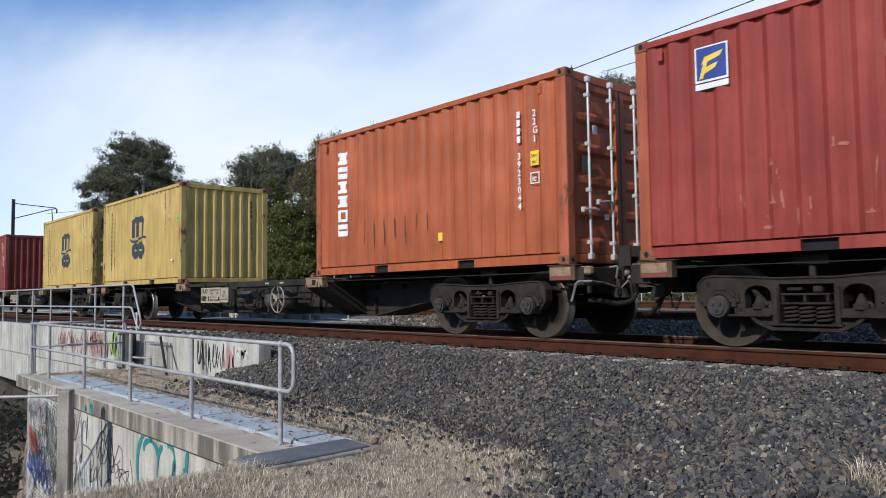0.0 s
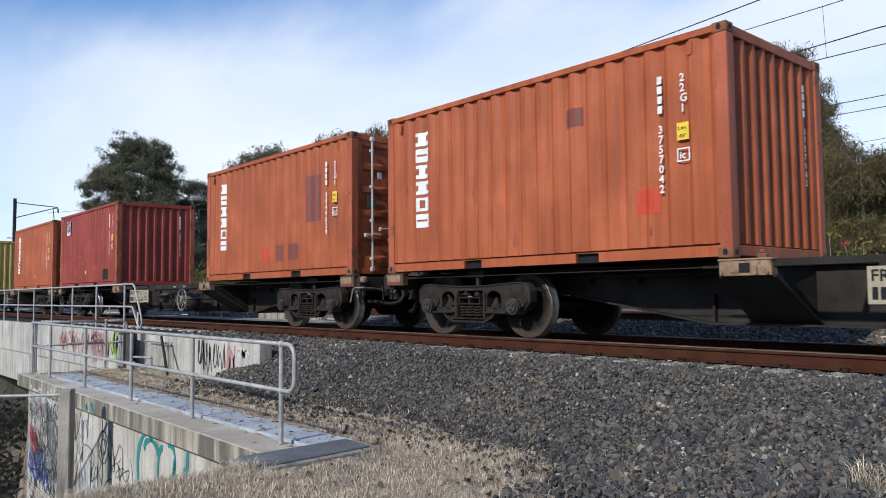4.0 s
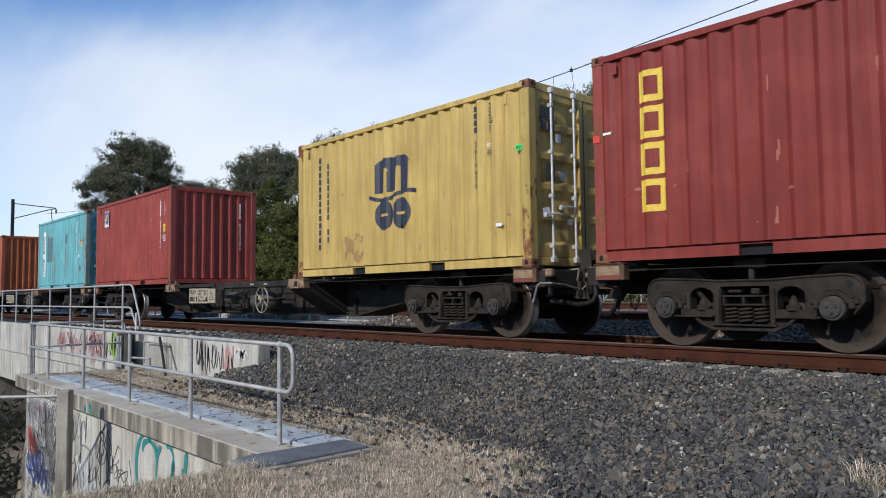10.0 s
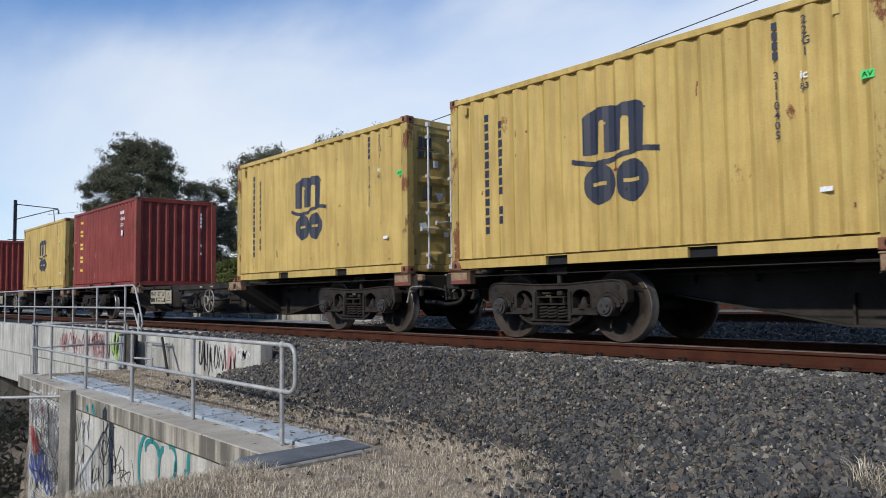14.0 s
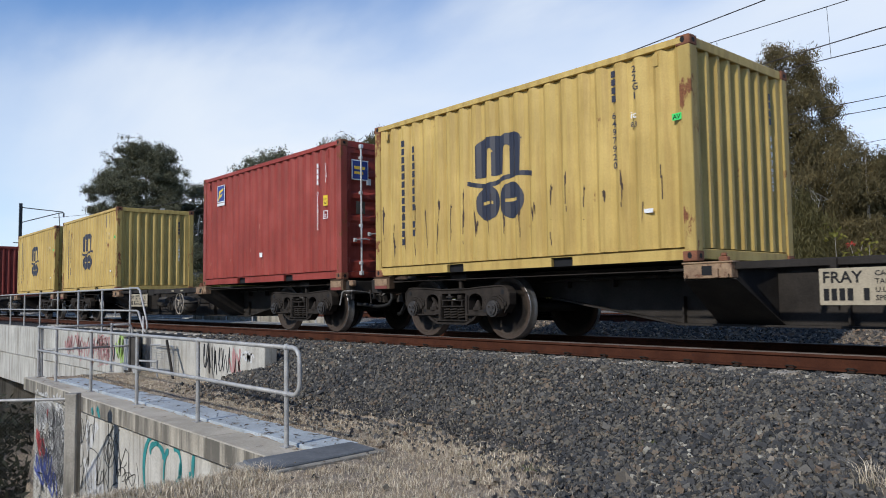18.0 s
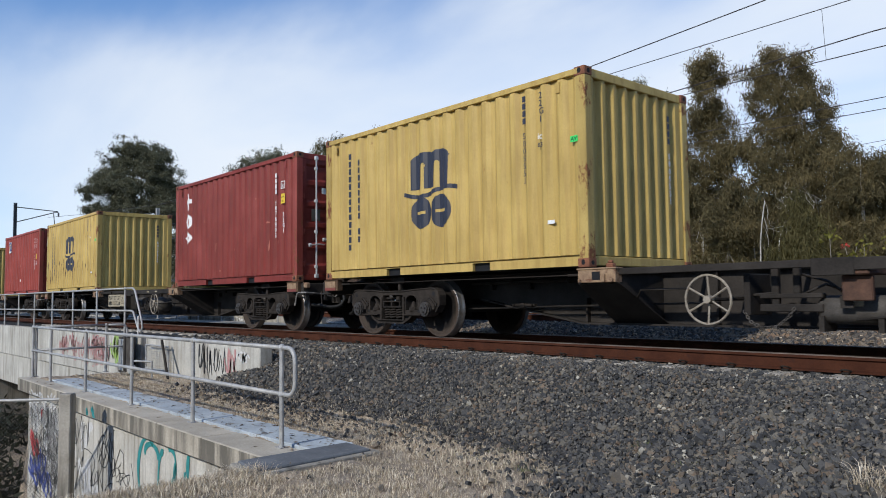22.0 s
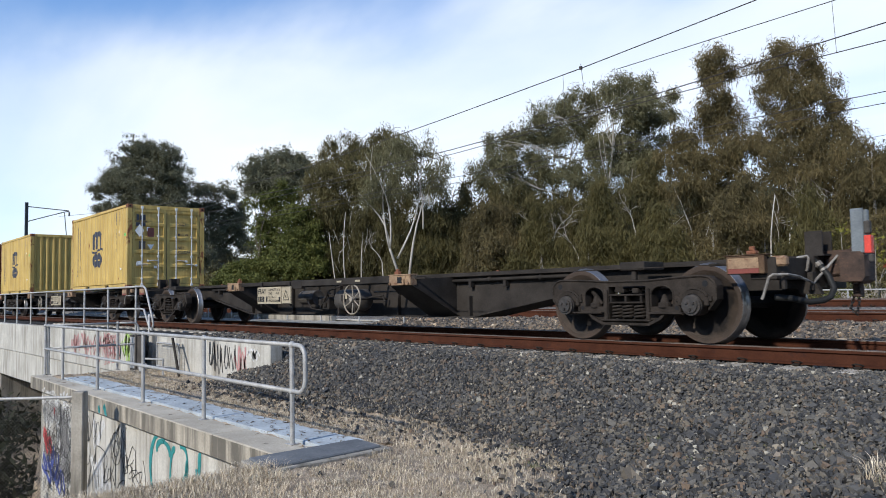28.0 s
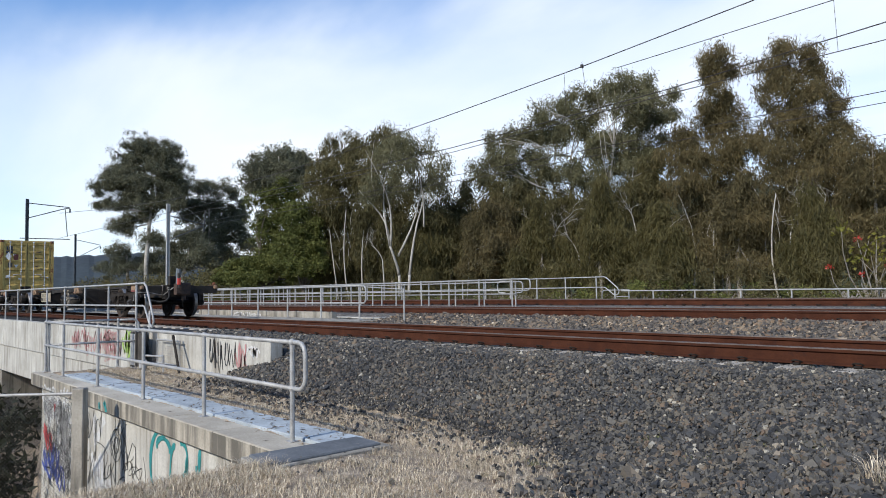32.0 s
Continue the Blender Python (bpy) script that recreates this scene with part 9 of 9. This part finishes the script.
def flowering_shrub():
    t = tagged(new("coral_shrub"), "bare-stemmed shrub with red flowers and yellow leaves", "shrub")
    x, y = -12.2, 35.0
    t.matrix_basis = pose(x, y, float(ground_z(x, y)) - 0.1)
    rng = np.random.default_rng(5)
    bm, tips = bmesh.new(), []
    for k in range(16):
        p = VIEW_SIDE * float(rng.normal() * 1.3 + 0.2) + Vector((0, 0, 1.2 + 2.8 * rng.random()))
        tube(bm, curved((0, 0, 0), p, 0.12, rng, 4), [0.05, 0.04, 0.03, 0.02, 0.01], 5)
        tips.append(tuple(p))
    part("stem", bm, M["bark_mid"], t, smooth=True)
    M["petal"] = plain("red_petals", (0.38, 0.030, 0.014), 0.6)
    M["leaf_yellow"] = leaf_material("yellow_leaves", [(0.15, (0.06, 0.065, 0.012)), (0.5, (0.15, 0.14, 0.025)), (0.85, (0.26, 0.22, 0.05))])
    for k in range(5):
        part_of("flower_head", leaves_mesh("flowers", tips[k:k + 1], 24, np.array((0.09, 0.09, 0.06)), 0.10, 0.035, -0.6, k), M["petal"], t, "red flower head")
    part_of("foliage", leaves_mesh("leaves", tips[8:], 40, np.array((0.3, 0.3, 0.25)), 0.2, 0.06, 0.4, 2), M["leaf_yellow"], t, "yellow-green leaves")


flowering_shrub()


def ridge(name, label, pts, tone, seed):
    """A wooded ridge in the distance: a rough-topped bank along (x, y, height) stations."""
    rng = np.random.default_rng(seed)
    V, F, n = [], [], 0
    st = np.array(pts, float)
    m = 160
    s = np.linspace(0, len(st) - 1, m)
    X, Y, H = (np.interp(s, range(len(st)), st[:, i]) for i in range(3))
    H = H * (1 + 0.012 * rng.normal(size=m))
    for k in range(5):
        f = (0, 0.45, 0.75, 0.93, 1.0)[k]
        back = k * 0.05
        V += [(x * (1 + back), y * (1 + back), h * f - (1.5 if k == 0 else 0)) for x, y, h in zip(X, Y, H)]
    for k in range(4):
        for i in range(m - 1):
            F += [k * m + i, k * m + i + 1, (k + 1) * m + i + 1, (k + 1) * m + i]
    me = mesh_np(name, V, F, 4)
    tagged(part_of(name, me, surface(name + "_woods", tuple(c * 0.75 for c in tone), tuple(c * 1.25 for c in tone), 0.02, 0.95, 0, 0.2, 0.0, 0.5)), label, "hill", kind="structure")


# the far ridge's bluish tone has distance haze mixed into the surface colour
ridge("far_ridge", "far wooded ridge, blue-green from haze put into its colour", [(-900, -60, 34), (-820, 100, 40), (-790, 150, 46), (-720, 260, 52), (-650, 330, 46), (-560, 420, 42), (-420, 520, 30)], (0.026, 0.036, 0.043), 3)
ridge("near_hill", "wooded hill rising behind the trees", [(-260, 200, 14), (-215, 235, 34), (-175, 258, 54), (-140, 270, 50), (-90, 285, 30), (-40, 300, 22)], (0.030, 0.040, 0.022), 4)

# ---- overhead wires and masts ----


def wire(label, pts, r=0.012):
    t = tagged(new("overhead_wire"), label, "wire", "overhead wires")
    part("cable", tubes((pts, r), n=5), M["wire"], t)
    return t


def sag(x0, z0, x1, z1, y, dip, n=14):
    return [(x0 + (x1 - x0) * i / n, y, z0 + (z1 - z0) * i / n - dip * 4 * (i / n) * (1 - i / n)) for i in range(n + 1)]


def build_wires():
    m_ = wire("carrying wire over the second track", [(30, 15, 8.6), (0, 15, 7.15), (-7.3, 15, 6.64), (-11.9, 15, 6.32), (-17.3, 15, 6.04), (-24.8, 15, 5.72), (-31.6, 15, 5.63), (-39.8, 15, 5.80), (-50, 15, 6.3), (-62, 15, 7.1)], 0.013)
    part("dropper", tubes(([(-11.9, 15, 6.44), (-11.75, 15, 5.25)], 0.006), n=4), M["wire"], m_)
    part("dropper", tubes(([(-12.49, 15, 6.29), (-12.45, 15, 5.3)], 0.005), n=4), M["wire"], m_)
    part("clamp", boxes((-11.93, -11.87, 14.97, 15.03, 6.29, 6.37)), M["wire"], m_)
    wire("contact wire over the second track", [(20, 15, 5.6), (-4.9, 15, 5.46), (-9.5, 15, 5.20), (-16.9, 15, 5.03), (-24.8, 15, 4.99), (-32.8, 15, 5.10), (-62, 15, 5.2)], 0.012)
    k = wire("contact wire over the third track", [(20, 19.4, 6.5), (-6.35, 19.4, 6.46), (-12.3, 19.4, 6.40), (-21.9, 19.4, 6.14), (-30, 19.4, 6.06), (-62, 19.4, 6.0)], 0.013)
    wire("carrying wire over the third track", [(30, 19.4, 9.2), (-5, 19.4, 7.85), (-7.5, 19.4, 7.77), (-14, 19.4, 7.62)], 0.012)
    part("dropper", tubes(([(-7.48, 19.4, 7.78), (-7.43, 19.4, 6.46)], 0.006), n=4), M["wire"], k)
    wire("feeder wire beyond the third track", sag(20, 6.6, -60, 6.5, 24, 0.25), 0.013)
    wire("feeder wire beyond the third track", sag(20, 6.1, -60, 6.2, 24, 0.15), 0.012)
    wire("thin line running into the she-oaks", sag(20, 10.6, -16.5, 8.6, 43.5, 0.2), 0.014)
    wire("thin line running into the she-oaks", sag(20, 9.9, -16.5, 8.0, 43.5, 0.2), 0.014)

    def mast(x, y, z0, z1, mat, label, arms):
        t = tagged(new("catenary_mast"), label, "mast", "catenary masts")
        part("column", boxes((x - 0.09, x + 0.09, y - 0.10, y - 0.082, z0, z1), (x - 0.09, x + 0.09, y + 0.082, y + 0.10, z0, z1), (x - 0.016, x + 0.016, y - 0.081, y + 0.081, z0, z1), bevel=0.0), mat, t)
        for a in arms:
            part("arm", tubes((a, 0.035), n=6), M["mast"], t)
        for a in arms[:1]:
            e = a[-1]
            part("insulator", tubes(([(e[0], e[1], e[2] - 0.05), (e[0], e[1], e[2] - 0.35)], 0.06), n=8), M["mast"], t)
        return t

    mast(-60.5, 12.5, -1.5, 7.86, M["mast"], "dark steel catenary mast with a slanting arm", [[(-60.4, 12.5, 6.45), (-60.0, 14.9, 7.25), (-59.9, 15.2, 7.3)], [(-60.4, 12.5, 7.55), (-60.0, 15.2, 7.35)], [(-61.2, 12.2, 5.05), (-60.2, 15.3, 5.0)], [(-60.0, 14.9, 7.2), (-60.1, 15.1, 5.2)]])
    mast(-45.8, 17.2, -0.5, 6.35, M["galv"], "galvanised catenary mast with a bracket arm", [[(-45.7, 17.3, 4.15), (-45.4, 19.3, 5.05)], [(-45.7, 17.3, 5.6), (-45.4, 19.3, 5.15)], [(-45.4, 19.3, 5.05), (-45.4, 19.4, 6.05)]])
    mast(-92.1, 24, -1.0, 7.95, M["mast"], "far dark catenary mast with a slanting arm", [[(-92, 24, 5.2), (-91.0, 26.4, 6.6)], [(-92, 24, 7.3), (-91.0, 26.4, 6.7)]])
    mast(-120.0, 12.5, -1.0, 7.9, M["mast"], "far dark catenary mast", [[(-120, 12.5, 6.4), (-119.8, 15.0, 7.2)]])
    p = tagged(new("marker_post"), "thin grey marker post beside the second track", "post")
    part("post", tubes(([(-16.1, 12.45, -0.16), (-16.1, 12.45, 0.76)], 0.022), n=8), M["galv"], p)
    part("arm", tubes(([(-16.1, 12.45, 0.74), (-17.75, 12.42, 0.82)], 0.014), n=6), M["galv"], p)


build_wires()

# ---- movement ----
RUN = (55.2267, -2.0526, 0.1935, -0.1305)


def run_at(t):
    """How far along its way the train has come since the thirteenth second, in metres toward -x."""
    u = (t - 13.0) / 10.0
    return sum(c * u ** (i + 1) for i, c in enumerate(RUN))


def motions():
    """The train rolls past; every wheel set turns with it."""
    for thing, x, z in TRAIN:
        walk(thing, [(float(t), pose(x - run_at(t), TRACK_Y, z)) for t in range(33)])
    for ws, x in WHEELS:
        walk(ws, [(i * 0.1, Matrix.Translation((x, 0, 0.462)) @ Matrix.Rotation(-run_at(i * 0.1) / 0.462, 4, "Y")) for i in range(321)])


motions()
